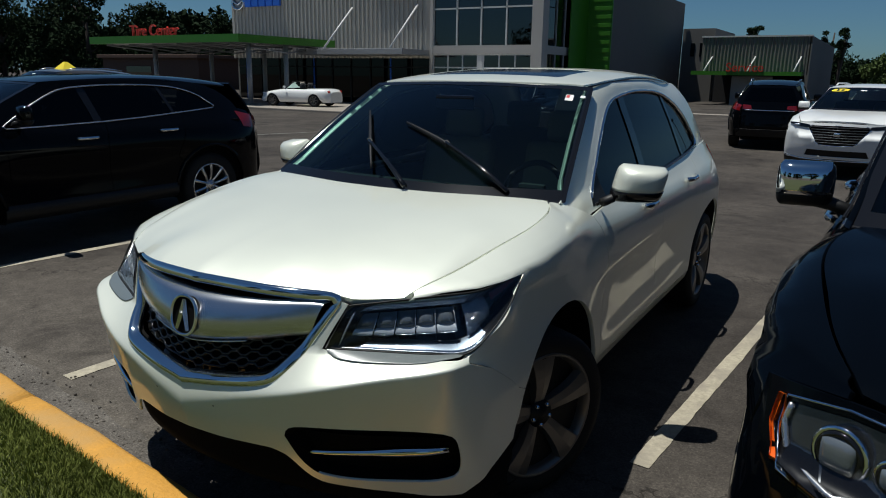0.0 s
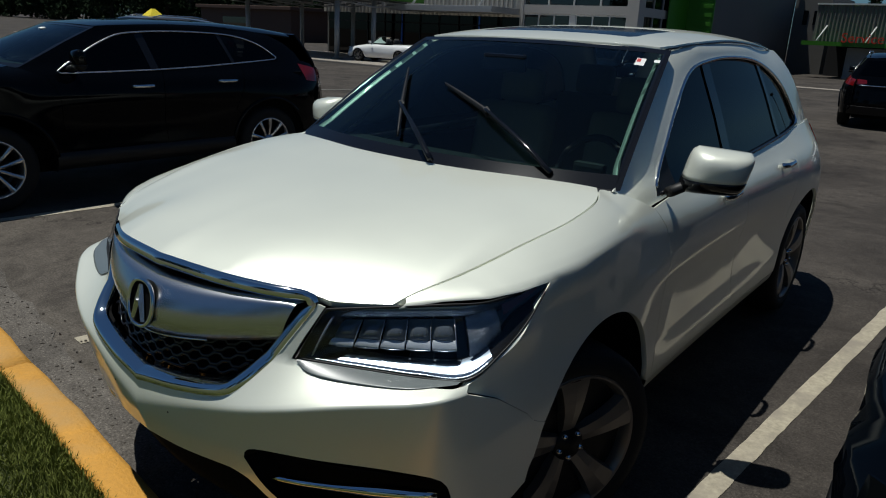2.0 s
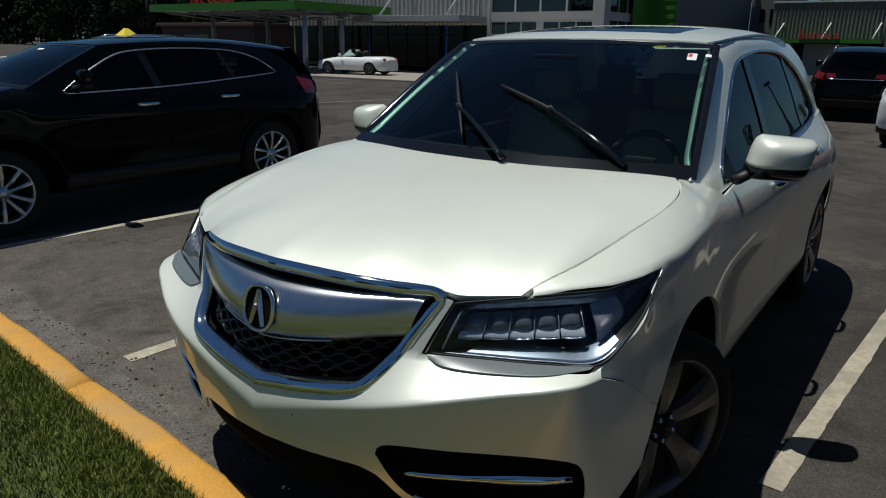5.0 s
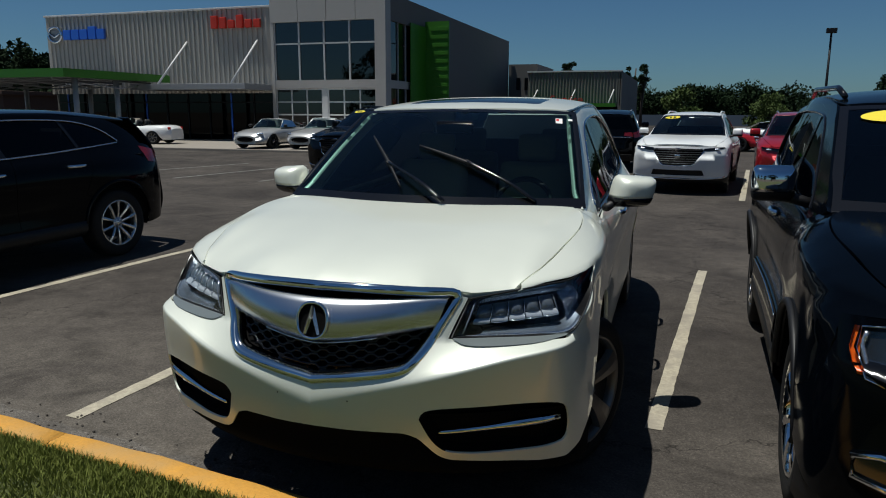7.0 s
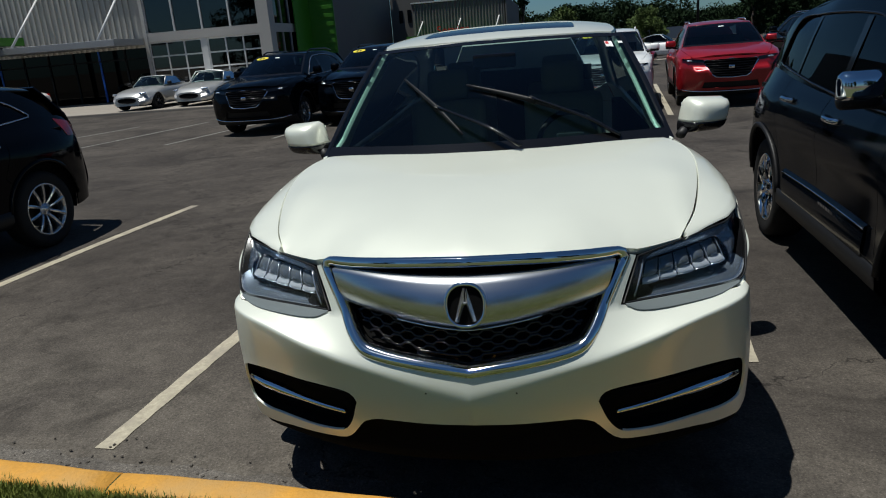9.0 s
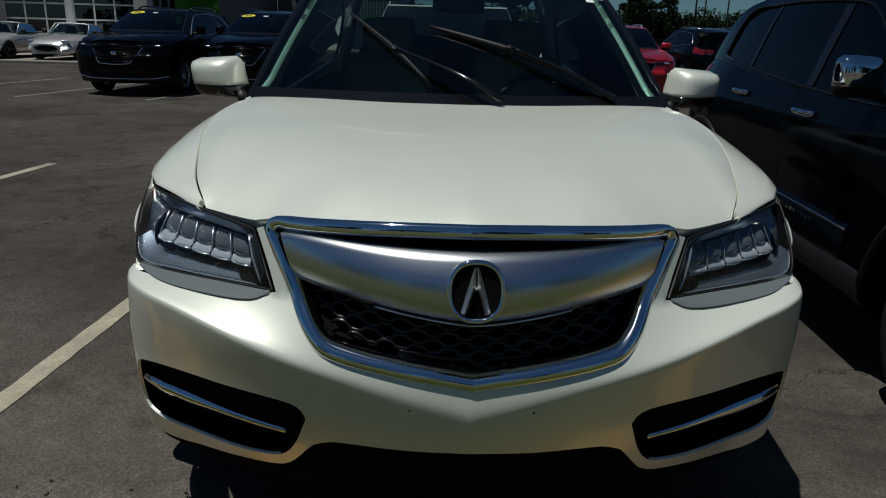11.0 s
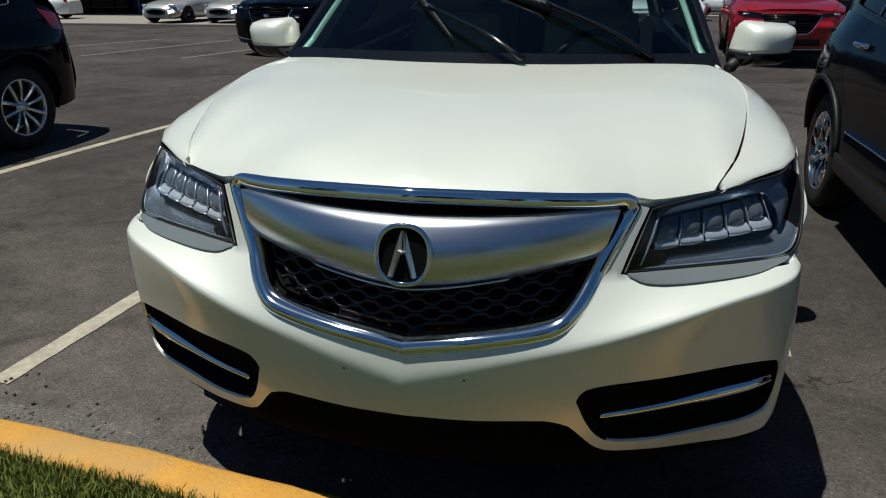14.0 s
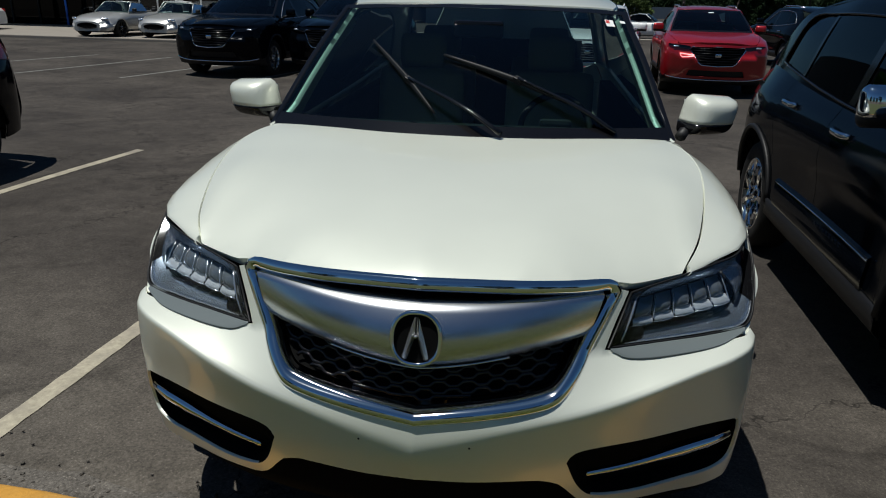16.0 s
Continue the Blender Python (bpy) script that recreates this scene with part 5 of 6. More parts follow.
        rounded_box("mirror_base", pose(0, 0.004, -0.004), 0.104, 0.06, 0.085, PLASTIC, mir, cut=(-1.0, -0.45))
        tube("mirror_arm", np.array([(-0.165, -0.05, -0.09), (-0.10, 0.0, -0.075), (-0.02, 0.0, -0.06)]) * [side, 1, 1], 0.026, PLASTIC, mir)
        panel("tail_lamp", [(4.26, 0.99), (4.62, 0.94), (4.62, 1.08), (4.20, 1.165)], lambda y, z, s_=side: flank(s_)(y, z) + np.array([0.006 * s_, 0, 0]), TAILRED, car, step=0.06, depth=0.012, flip=side, label="red tail lamp")
        panel("tail_lamp", [(side * 0.40, 1.0), (side * 0.74, 0.96), (side * 0.74, 1.10), (side * 0.42, 1.08)], tail(0.012), TAILRED, car, step=0.08, depth=0.012, flip=-1)
        if squat == 1.0:
            tube("roof_rail", [(side * (0.58 + room), 2.3, 1.655), (side * (0.585 + room), 2.5, 1.70), (side * (0.585 + room), 3.4, 1.70), (side * (0.55 + room), 3.8, 1.655)], 0.016, WHITE if coat is WHITE else SATIN if slatted and coat is not NIGHT else GLOSS, car)

    both(one_side)
    r = np.vstack([smooth([(0, 1.988), (0.35, 2.010), (0.60, 2.062)], 8), smooth([(0.60, 2.062), (0.622, 2.15), (0.632, 2.6), (0.625, 3.2), (0.60, 3.8), (0.52, 4.30)], 14)[1:], [(0, 4.42)]])
    r = r * [1 + room / 0.632, 1]
    panel("roof", np.vstack([r, (r * [-1, 1])[::-1][1:-1]]), wide_roof, coat, car, step=max(step, 0.08), depth=0.02)
    u, v = np.linspace(-1, 1, 21), np.linspace(0, 1, 9)
    loft("windscreen", [pane(u, 0 * u + w) for w in v], SCREEN, car, "windscreen")
    for side in (1, -1):
        loft("screen_border", [pane(0 * v + side * k, v) + (0, 0, 0.002) for k in (0.95, 1.006)], GLOSS, car)
    loft("screen_border", [pane(u, 0 * u + w) + (0, 0, 0.002) for w in (0.0, 0.09)], GLOSS, car)
    loft("screen_border", [pane(u, 0 * u + w) + (0, 0, 0.002) for w in (0.95, 1.0)], GLOSS, car)
    loft("cowl", [np.stack([u * 0.80, 1.10 + 0.12 * u**2, 0 * u + 1.165], 1), pane(u, 0 * u + 0.01)], PLASTIC, car)
    if sticker:
        t = np.linspace(0, 2 * math.pi, 24, endpoint=False)
        q = pane(-0.62 + 0.26 * np.cos(t), 0.85 + 0.075 * np.sin(t)) + (0, -0.004, 0.006)
        solid("year_sticker", q, [tuple(range(24))], YELLOW, car, "yellow oval sales sticker", even=False)
        for k in range(2):
            q = pane(-0.72 + 0.13 * k + np.array([0, 0.07, 0.07, 0]), np.array([0.81, 0.81, 0.89, 0.89])) + (0, -0.006, 0.009)
            solid("sticker_bar", q, [(0, 1, 2, 3)], PLASTIC, car, even=False)
    q = pane(np.array([-0.06, 0.10, 0.10, -0.06]), np.array([0.80, 0.80, 0.84, 0.84])) + (0, -0.004, 0.006)
    solid("paper_tag", q, [(0, 1, 2, 3)], PAPER, car, even=False)
    ring = [(-0.74, 0.34), (0.74, 0.34), (0.78, 0.8), (0.74, 1.2), (0.52, 1.56), (-0.52, 1.56), (-0.74, 1.2), (-0.78, 0.8)]
    panel("tailgate", ring, low_tail(), coat, car, step=0.1, depth=0.02, flip=-1)
    panel("rear_screen", [(-0.62, 1.18), (0.62, 1.18), (0.48, 1.50), (-0.48, 1.50)], low_tail(0.006), PRIVACY, car, step=0.1, depth=0.0, flip=-1)
    tube("tail_strip", np.stack([np.linspace(-0.62, 0.62, 13), TAIL(np.full(13, 0.96), np.abs(np.linspace(-0.62, 0.62, 13))) + 0.012, np.full(13, 0.96)], 1), 0.012, CHROME, car)
    panel("rear_valance", [(-0.72, 0.32), (0.72, 0.32), (0.72, 0.50), (-0.72, 0.50)], tail(0.012), PLASTIC, car, step=0.12, depth=0.02, flip=-1)
    block("underbody", -0.60, 0.60, 0.30, 4.45, 0.24, 0.44, DARK, car)
    block("engine_bay", -0.50, 0.50, 0.26, 1.10, 0.40, 0.96, DARK, car)
    block("cabin_floor", -0.78, 0.78, 1.3, 4.2, 0.40, 0.62, DARK, car)
    loft("dashboard", [np.stack([u * 0.78, 1.18 + 0.16 * u**2 + f, 0 * u + z], 1) for f, z in ((0.0, 1.165), (0.35, 1.175), (0.5, 1.0), (0.5, 0.6))], DASH, car)
    for x in (0.36, -0.36):
        rounded_box("seat_back", pose(x, 2.40, 1.0), 0.24, 0.09, 0.34, DASH, car)
    block("rear_bulkhead", -0.60, 0.60, 3.3, 3.36, 0.5, 1.35, DARK, car)
    for side in (1, -1):
        block("inner_wing", side * 0.63 - 0.10, side * 0.63 + 0.10, 0.40, 1.5, 0.80, 0.96, DARK, car)
        block("inner_door", side * 0.84 - 0.04, side * 0.84 + 0.04, 1.5, 4.2, 0.40, 1.08, DARK, car)
    wheels(car, 1.0, 3.72, 0.945, steer=steer, style=spokes, face=face)
    return car


ROAD_Y = [0.0, 0.12, 0.4, 0.8, 1.3, 1.6, 2.2, 2.9, 3.4, 3.75, 3.9]
ROAD_TOP = [0.52, 0.62, 0.70, 0.77, 0.83, 0.85, 0.84, 0.85, 0.86, 0.82, 0.70]
ROAD_HALF = [0.52, 0.68, 0.80, 0.86, 0.85, 0.83, 0.83, 0.86, 0.85, 0.76, 0.60]


def roadster(label, m, coat, closed=True):
    """A small two-seat sports car: long nose, short tail, with a hard top or open."""
    car = empty("roadster", m)
    tagged(car, label, "car", "roadsters on the forecourt")
    ys = np.linspace(0, 3.9, 34)
    top, half = weights(ROAD_Y, ys) @ np.array(ROAD_TOP), weights(ROAD_Y, ys) @ np.array(ROAD_HALF)
    rows = []
    for y, t, w in zip(ys, top, half):
        near = min(abs(y - 0.78), abs(y - 3.08))
        lift = max(0.0, 1 - (near / 0.36) ** 2) ** 0.5 * 0.36 if near < 0.36 else 0.0
        z0 = 0.20 + lift
        side = [(w * 0.90, z0), (w, z0 + 0.06), (w, max(z0 + 0.08, 0.45)), (w * 0.985, max(z0 + 0.10, t - 0.22)), (w * 0.93, t - 0.09), (w * 0.80, t - 0.025), (w * 0.45, t + 0.005), (0, t + 0.012)]
        rows.append([(x, y, z) for x, z in side] + [(-x, y, z) for x, z in side[::-1][1:]])
    loft("body", rows, coat, car)
    nose_ring = rows[0]
    solid("front_face", nose_ring, [tuple(range(len(nose_ring)))], coat, car, even=False)
    solid("rear_face", rows[-1], [tuple(range(len(nose_ring)))], coat, car, even=False)
    a = np.linspace(0, 2 * math.pi, 20, endpoint=False)
    mouth = np.stack([0.40 * np.cos(a), -0.012 + 0 * a, 0.385 + 0.10 * np.sin(a)], 1)
    solid("grille_mouth", mouth, [tuple(range(20))], DARK, car, "wide black grille mouth", even=False)
    tube("mouth_rim", mouth, 0.012, PLASTIC, car, closed=True, sides=6)
    for side in (1, -1):
        rounded_box("headlamp", pose(side * 0.60, 0.17, 0.615, 0, 0, 28 * side), 0.13, 0.05, 0.045, LAMP, car, "slim headlamp")
        rounded_box("tail_lamp", pose(side * 0.60, 3.80, 0.72), 0.09, 0.06, 0.06, REDLENS, car)
        rounded_box("door_mirror", pose(side * 0.90, 1.52, 0.92), 0.085, 0.05, 0.06, PLASTIC if closed else coat, car)
    u = np.linspace(-1, 1, 13)
    base = np.stack([0.70 * u, 1.28 + 0.16 * u**2, 0.85 - 0.03 * u**2], 1)
    head = np.stack([0.55 * u, 1.80 + 0.06 * u**2, 1.19 - 0.02 * u**2], 1)
    loft("windscreen", [base, (base + head) / 2 + (0, -0.01, 0.02), head], SCREEN, car)
    tube("screen_frame", np.vstack([base[:1], head, base[-1:]]), 0.022, PLASTIC if not closed else coat, car, sides=6)
    for side in (1, -1):
        rounded_box("seat_back", pose(side * 0.36, 2.25, 0.82), 0.22, 0.09, 0.30, DASH, car)
    if closed:
        back = np.stack([0.50 * u, 2.65 + 0 * u, 1.12 - 0.03 * u**2], 1)
        deck = np.stack([0.66 * u, 3.15 + 0 * u, 0.88 - 0.02 * u**2], 1)
        loft("hard_top", [head, (head + back) / 2 + (0, 0, 0.055), back, deck], coat, car, "painted hard top")
        for side in (1, -1):
            solid("side_glass", [(side * 0.72, 1.45, 0.86), (side * 0.56, 1.85, 1.16), (side * 0.53, 2.55, 1.12), (side * 0.70, 2.60, 0.87)], [(0, 1, 2, 3)], PRIVACY, car, even=False)
    else:
        for side in (1, -1):
            a2 = np.linspace(0, math.pi, 9)
            tube("roll_hoop", np.stack([side * 0.36 + 0.16 * np.cos(a2), 2.45 + 0 * a2, 0.88 + 0.17 * np.sin(a2)], 1), 0.025, GLOSS, car)
        block("cockpit", -0.62, 0.62, 1.5, 2.55, 0.80, 0.875, DARK, car, bevel=0.02)
    block("underbody", -0.62, 0.62, 0.2, 3.7, 0.16, 0.55, DARK, car)
    wheels(car, 0.78, 3.08, 0.85, r=0.315, rim=0.215, style="many", face=POCKET if closed else ALLOY)
    return car


def sedan(label, m, coat):
    """A low four-door car, far off."""
    car = roadster(label, m, coat, True)
    car.name = "hatchback"
    car["group"] = "cars across the lot"
    return car


def lot_at(x, y, turn=0.0, z=0.0):
    return LOT @ pose(x, y, z, 0, 0, turn)


def far_at(x, y, turn=0.0, z=0.06):
    return pose(x, y, z, 0, 0, turn)


black_suv = tall_car("black_suv", "black SUV with bright window trim, parked in the next stall", lot_at(-5.80, 0.335, -3.4), BLACK, "wing", 0.06, BRIGHT, "twin", (1.0, 1.02, 1.03), False, squat=0.80)
tent = bmesh.new()
bmesh.ops.create_cone(tent, cap_ends=True, segments=4, radius1=0.27, radius2=0.05, depth=0.17)
bmesh.ops.transform(tent, matrix=pose(0, 0, 0, 0, 0, 45), verts=tent.verts[:])
topper = part("roof_topper", tent, YELLOW)
topper.matrix_world = far_at(-15.6, 9.05, 0, 1.83)
tagged(topper, "yellow plastic tent-shaped topper standing on a dark car roof", "car topper")
tall_car("blue_black_suv", "blue-black boxy SUV with chrome mirrors and amber markers", lot_at(2.685, -0.13, -1.6), NIGHT, "block", 0.06, CHROME, "many", (1.0, 1.0, 1.045), True)
SUV = "SUVs across the aisle"
tall_car("dark_crossover", "dark SUV with a yellow topper on its roof", far_at(-15.6, 6.4, 0), GREY, size=(1.0, 1.0, 1.0), detail=0.12, sticker=False, group="cars along the row")
tall_car("white_crossover", "white SUV with yellow oval sticker and dark slatted grille", far_at(1.22, 12.6, -7), WHITE, size=(0.96, 1.04, 0.965), group=SUV)
tall_car("blue_crossover", "dark blue SUV with yellow oval sticker, facing the aisle", far_at(-6.35, 12.75, -4), NIGHT, size=(1.0, 1.06, 1.03), group=SUV)
tall_car("blue_crossover", "dark blue SUV with yellow oval sticker, partly hidden", far_at(-4.15, 13.5, -4), NIGHT, size=(1.0, 1.06, 1.03), group=SUV)
tall_car("red_crossover", "bright red SUV with chrome chin strip", far_at(3.62, 12.6, -5), RED, size=(0.99, 1.04, 0.97), sticker=False, group=SUV)
tall_car("black_crossover", "black SUV standing with its tail to the aisle", far_at(-0.9, 22.2, 184), BLACK, size=(0.98, 0.98, 1.0), sticker=False, group=SUV)
tall_car("dark_crossover", "black SUV with red tail lamps to the aisle", far_at(7.9, 24.0, 183), BLACK, size=(0.98, 0.98, 1.0), sticker=False, group=SUV)
roadster("silver roadster with closed hard top on the forecourt", far_at(-15.5, 22.95, -5, 0.16), SILVER)
roadster("silver roadster with closed hard top beside another", far_at(-13.2, 23.3, -4, 0.16), SILVER)
roadster("small pale car behind the silver roadsters", far_at(-15.2, 28.0, 10, 0.16), WHITE)
roadster("white roadster with its top down by the canopy", far_at(-25.0, 25.2, -78, 0.16), WHITE, False)
sedan("bright red low car across the lot", far_at(4.6, 31.0, 75), RED)
sedan("white low car across the lot", far_at(7.5, 36.5, 75), WHITE)
sedan("white low car further along the row of stalls", lot_at(-13.6, 3.6), WHITE)
sedan("red low car behind the others", far_at(-25.5, 41.0, 80), RED)


# ---- ground ----
def asphalt(name, dark, light, grain=0.55, speck=0.5, crack=True, dust=None):
    """Rolled asphalt: mottled wear, oily stains, stone specks, hairline cracks and a rough surface."""
    m = material(name, dark, 0.9, spec=0.18)
    nt = m.node_tree
    p = nt.nodes["Principled BSDF"]
    place = nt.nodes["Texture Coordinate"]

    def noise(scale, detail=4.0, rough=0.6, warp=0.0):
        n = node(nt, "ShaderNodeTexNoise", Scale=scale, Detail=detail, Roughness=rough, Distortion=warp)
        nt.links.new(place.outputs["Object"], n.inputs["Vector"])
        return n.outputs["Fac"]

    def ramp(value, a, b, low, high):
        r = node(nt, "ShaderNodeMapRange", From_Min=a, From_Max=b, To_Min=low, To_Max=high)
        nt.links.new(value, r.inputs["Value"])
        return r.outputs["Result"]

    def times(a, b):
        x = nt.nodes.new("ShaderNodeMath")
        x.operation = "MULTIPLY"
        nt.links.new(a, x.inputs[0])
        nt.links.new(b, x.inputs[1])
        return x.outputs[0]

    mix = nt.nodes.new("ShaderNodeMix")
    mix.data_type = "RGBA"
    mix.inputs["A"].default_value, mix.inputs["B"].default_value = (*dark, 1), (*light, 1)
    nt.links.new(ramp(noise(0.55, 7.0, 0.62, 0.6), 0.36, 0.66, 0, 1), mix.inputs["Factor"])
    fine = noise(75, 3.0, 0.8)
    level = times(ramp(fine, 0.25, 0.75, 1 - grain, 1 + grain), ramp(noise(9.0, 5.0, 0.7), 0.3, 0.7, 0.80, 1.2))
    level = times(level, ramp(noise(1.5, 6.0, 0.6, 1.2), 0.55, 0.68, 1.0, 0.62))
    stones = node(nt, "ShaderNodeTexVoronoi", Scale=70.0)
    nt.links.new(place.outputs["Object"], stones.inputs["Vector"])
    level = times(level, ramp(stones.outputs["Distance"], 0.12, 0.30, 1 + speck, 1.0))
    if crack:
        bend = node(nt, "ShaderNodeTexNoise", Scale=1.4, Detail=5.0, Roughness=0.65)
        nt.links.new(place.outputs["Object"], bend.inputs["Vector"])
        add = nt.nodes.new("ShaderNodeVectorMath")
        add.operation = "MULTIPLY_ADD"
        add.inputs[1].default_value = (1.5, 1.5, 1.5)
        nt.links.new(bend.outputs["Color"], add.inputs[0])
        nt.links.new(place.outputs["Object"], add.inputs[2])
        cells = node(nt, "ShaderNodeTexVoronoi", Scale=0.33)
        cells.feature = "DISTANCE_TO_EDGE"
        nt.links.new(add.outputs[0], cells.inputs["Vector"])
        level = times(level, ramp(cells.outputs["Distance"], 0.0015, 0.005, 0.45, 1.0))
    ground = mix.outputs["Result"]
    if dust:
        apart = nt.nodes.new("ShaderNodeSeparateXYZ")
        nt.links.new(place.outputs["Object"], apart.inputs[0])
        reach = nt.nodes.new("ShaderNodeMath")
        reach.operation = "MULTIPLY_ADD"
        reach.inputs[1].default_value = 0.105
        nt.links.new(apart.outputs["X"], reach.inputs[0])
        nt.links.new(apart.outputs["Y"], reach.inputs[2])
        veil = times(ramp(reach.outputs[0], 0.2, 2.2, 1.0, 0.0), ramp(noise(1.1, 6.0, 0.65, 0.8), 0.38, 0.62, 0.15, 1.0))
        dusty = nt.nodes.new("ShaderNodeMix")
        dusty.data_type = "RGBA"
        dusty.inputs["B"].default_value = (*dust, 1)
        nt.links.new(veil, dusty.inputs["Factor"])
        nt.links.new(ground, dusty.inputs["A"])
        ground = dusty.outputs["Result"]
    tone = nt.nodes.new("ShaderNodeMix")
    tone.data_type, tone.blend_type = "RGBA", "MULTIPLY"
    tone.inputs["Factor"].default_value = 1.0
    nt.links.new(ground, tone.inputs["A"])
    nt.links.new(level, tone.inputs["B"])
    nt.links.new(tone.outputs["Result"], p.inputs["Base Color"])
    b = node(nt, "ShaderNodeBump", Strength=0.55, Distance=0.008)
    nt.links.new(fine, b.inputs["Height"])
    nt.links.new(b.outputs[0], p.inputs["Normal"])
    return m


ASPHALT = asphalt("asphalt", (0.036, 0.031, 0.0275), (0.074, 0.064, 0.055), dust=(0.105, 0.092, 0.077))
GUTTER = asphalt("worn_gutter", (0.055, 0.049, 0.043), (0.125, 0.112, 0.098), 0.7, 0.8, False)
LINE = material("line_paint", (0.36, 0.32, 0.24), 0.85, vary=0.3, scale=9, fine=0.5, fine_scale=40, bump=0.3, tint=(0.25, 0.22, 0.175))
OLDLINE = material("faded_line_paint", (0.17, 0.165, 0.15), 0.85, vary=0.3, scale=3, fine=0.3)
KERB = material("yellow_kerb_paint", (0.55, 0.268, 0.038), 0.75, vary=0.22, scale=5, fine=0.25, fine_scale=60, bump=0.5, tint=(0.46, 0.26, 0.075))
SOIL = material("soil", (0.050, 0.060, 0.018), 0.95, vary=0.3, scale=6, fine=0.3)
WALK = material("concrete_walk", (0.25, 0.22, 0.185), 0.85, vary=0.15, scale=1.5, fine=0.15)


def ground_z(x, y):
    """The lot: falling towards the kerb near the stalls, flat further off."""
    y = np.asarray(y, float)
    k = math.tan(radians(1.0))
    t = np.clip((y - 3.5) / 8.0, 0, 1)
    h = (2 * t**3 - 3 * t**2 + 1) * k * 3.5 + (t**3 - 2 * t**2 + t) * 8.0 * k + (3 * t**2 - 2 * t**3) * 0.06
    return np.where(y < 3.5, k * np.maximum(y, -4.0), h) + 0 * np.asarray(x, float)


def kerb_y(x):
    return 0.055 - 0.105 * np.asarray(x, float)


def sheet(name, xs, ys, mat, fz, label="", kind="structure"):
    gx, gy = np.meshgrid(xs, ys)
    v = np.stack([gx.ravel(), gy.ravel(), fz(gx.ravel(), gy.ravel())], 1)
    n = len(xs)
    f = [(j * n + i, j * n + i + 1, (j + 1) * n + i + 1, (j + 1) * n + i) for j in range(len(ys) - 1) for i in range(n - 1)]
    return tagged(solid(name, v, f, mat), label, kind=kind)


sheet("ground", [-1500, -300, -80, -40, -20, -10, -5, 0, 5, 10, 20, 40, 80, 300, 1500], [-600, -100, -30, -10, -4, -2, 0, 2, 3.5, 4, 4.5, 5.2, 6, 7, 8, 9, 10, 11, 11.5, 13, 16, 25, 40, 60, 90, 200, 600, 2500], ASPHALT, ground_z, "worn grey asphalt car park")


def stripe(name, a, b, width, mat, label, lift=0.004, n=24, ragged=0.0018):
    """A painted line on the ground with slightly worn edges."""
    a, b = np.array(a, float), np.array(b, float)
    d = (b - a) / np.linalg.norm(b - a)
    side = np.array([-d[1], d[0]])
    rnd = np.random.RandomState(int(abs(a[0] * 97 + a[1] * 31)) % 1000)
    rows = []
    for f in np.linspace(0, 1, n):
        p = a + (b - a) * f
        row = []
        for s in (-0.5, 0.5):
            q = p + side * (width * s + rnd.normal(0, ragged))
            row.append((q[0], q[1], float(ground_z(q[0], q[1])) + lift))
        rows.append(row)
    return tagged(loft(name, rows, mat, even=False), label, kind="structure")


stripe("stall_line", (1.215, 1.40), (1.556, 5.32), 0.09, LINE, "pale worn stall line on the asphalt", n=60)
stripe("stall_line", (-1.838, 0.56), (-1.43, 5.4), 0.098, LINE, "pale worn stall line on the asphalt", n=60)
stripe("stall_line", (-4.66, 0.60), (-3.97, 5.63), 0.098, LINE, "pale worn stall line on the asphalt", n=60)
stripe("stall_line", (4.08, 0.9), (4.5, 5.2), 0.098, LINE, "pale worn stall line on the asphalt", n=40)
for x0, x1 in ((-13.0, -11.6), (-10.45, -9.5), (-8.05, -7.1), (-5.6, -4.7), (-2.9, -2.1)):
    stripe("far_line", (x0, 12.2), (x1, 17.2), 0.10, OLDLINE, "faded stall line across the aisle")
stripe("far_line", (2.42, 12.0), (3.16, 20.0), 0.11, LINE, "pale stall line across the aisle")
stripe("far_line", (5.1, 12.4), (5.8, 20.5), 0.11, LINE, "pale stall line across the aisle")

# gutter strip of crumbled asphalt along the kerb
xs = np.linspace(-9, 7, 160)
rnd = np.random.RandomState(4)
wob = np.convolve(rnd.normal(0, 0.05, 175), np.ones(16) / 16, "valid")[:160] + rnd.normal(0, 0.008, 160)
rows = [np.stack([xs, kerb_y(xs) + 0.0, ground_z(xs, kerb_y(xs)) + 0.006], 1), np.stack([xs, kerb_y(xs) + 0.12, ground_z(xs, kerb_y(xs) + 0.12) + 0.008], 1), np.stack([xs, kerb_y(xs) + 0.25 + wob * 2.0, ground_z(xs, kerb_y(xs) + 0.25) + 0.004], 1)]
tagged(loft("gutter", rows, GUTTER), "crumbled pale asphalt along the kerb", kind="structure")

# kerb in cast lengths
prof = [(0.0, -0.02), (0.0, 0.105), (-0.012, 0.135), (-0.035, 0.148), (-0.125, 0.150), (-0.148, 0.142), (-0.155, 0.10), (-0.155, -0.02)]
for x0, x1 in ((-9.0, -6.2), (-6.19, -3.755), (-3.745, -1.482), (-1.466, 1.05), (1.06, 3.5), (3.51, 6.5)):
    rows = []
    for x in np.linspace(x0, x1, 14):
        j = 0.004 * math.sin(x * 5.1) + 0.003 * math.sin(x * 13.0)
        rows.append([(x, float(kerb_y(x)) + dy + j, float(ground_z(x, kerb_y(x))) + dz + 0.5 * j) for dy, dz in prof])
    k = tagged(loft("kerb", rows, KERB, cap=True), "yellow painted concrete kerb with chipped edges", "kerb", kind="structure")

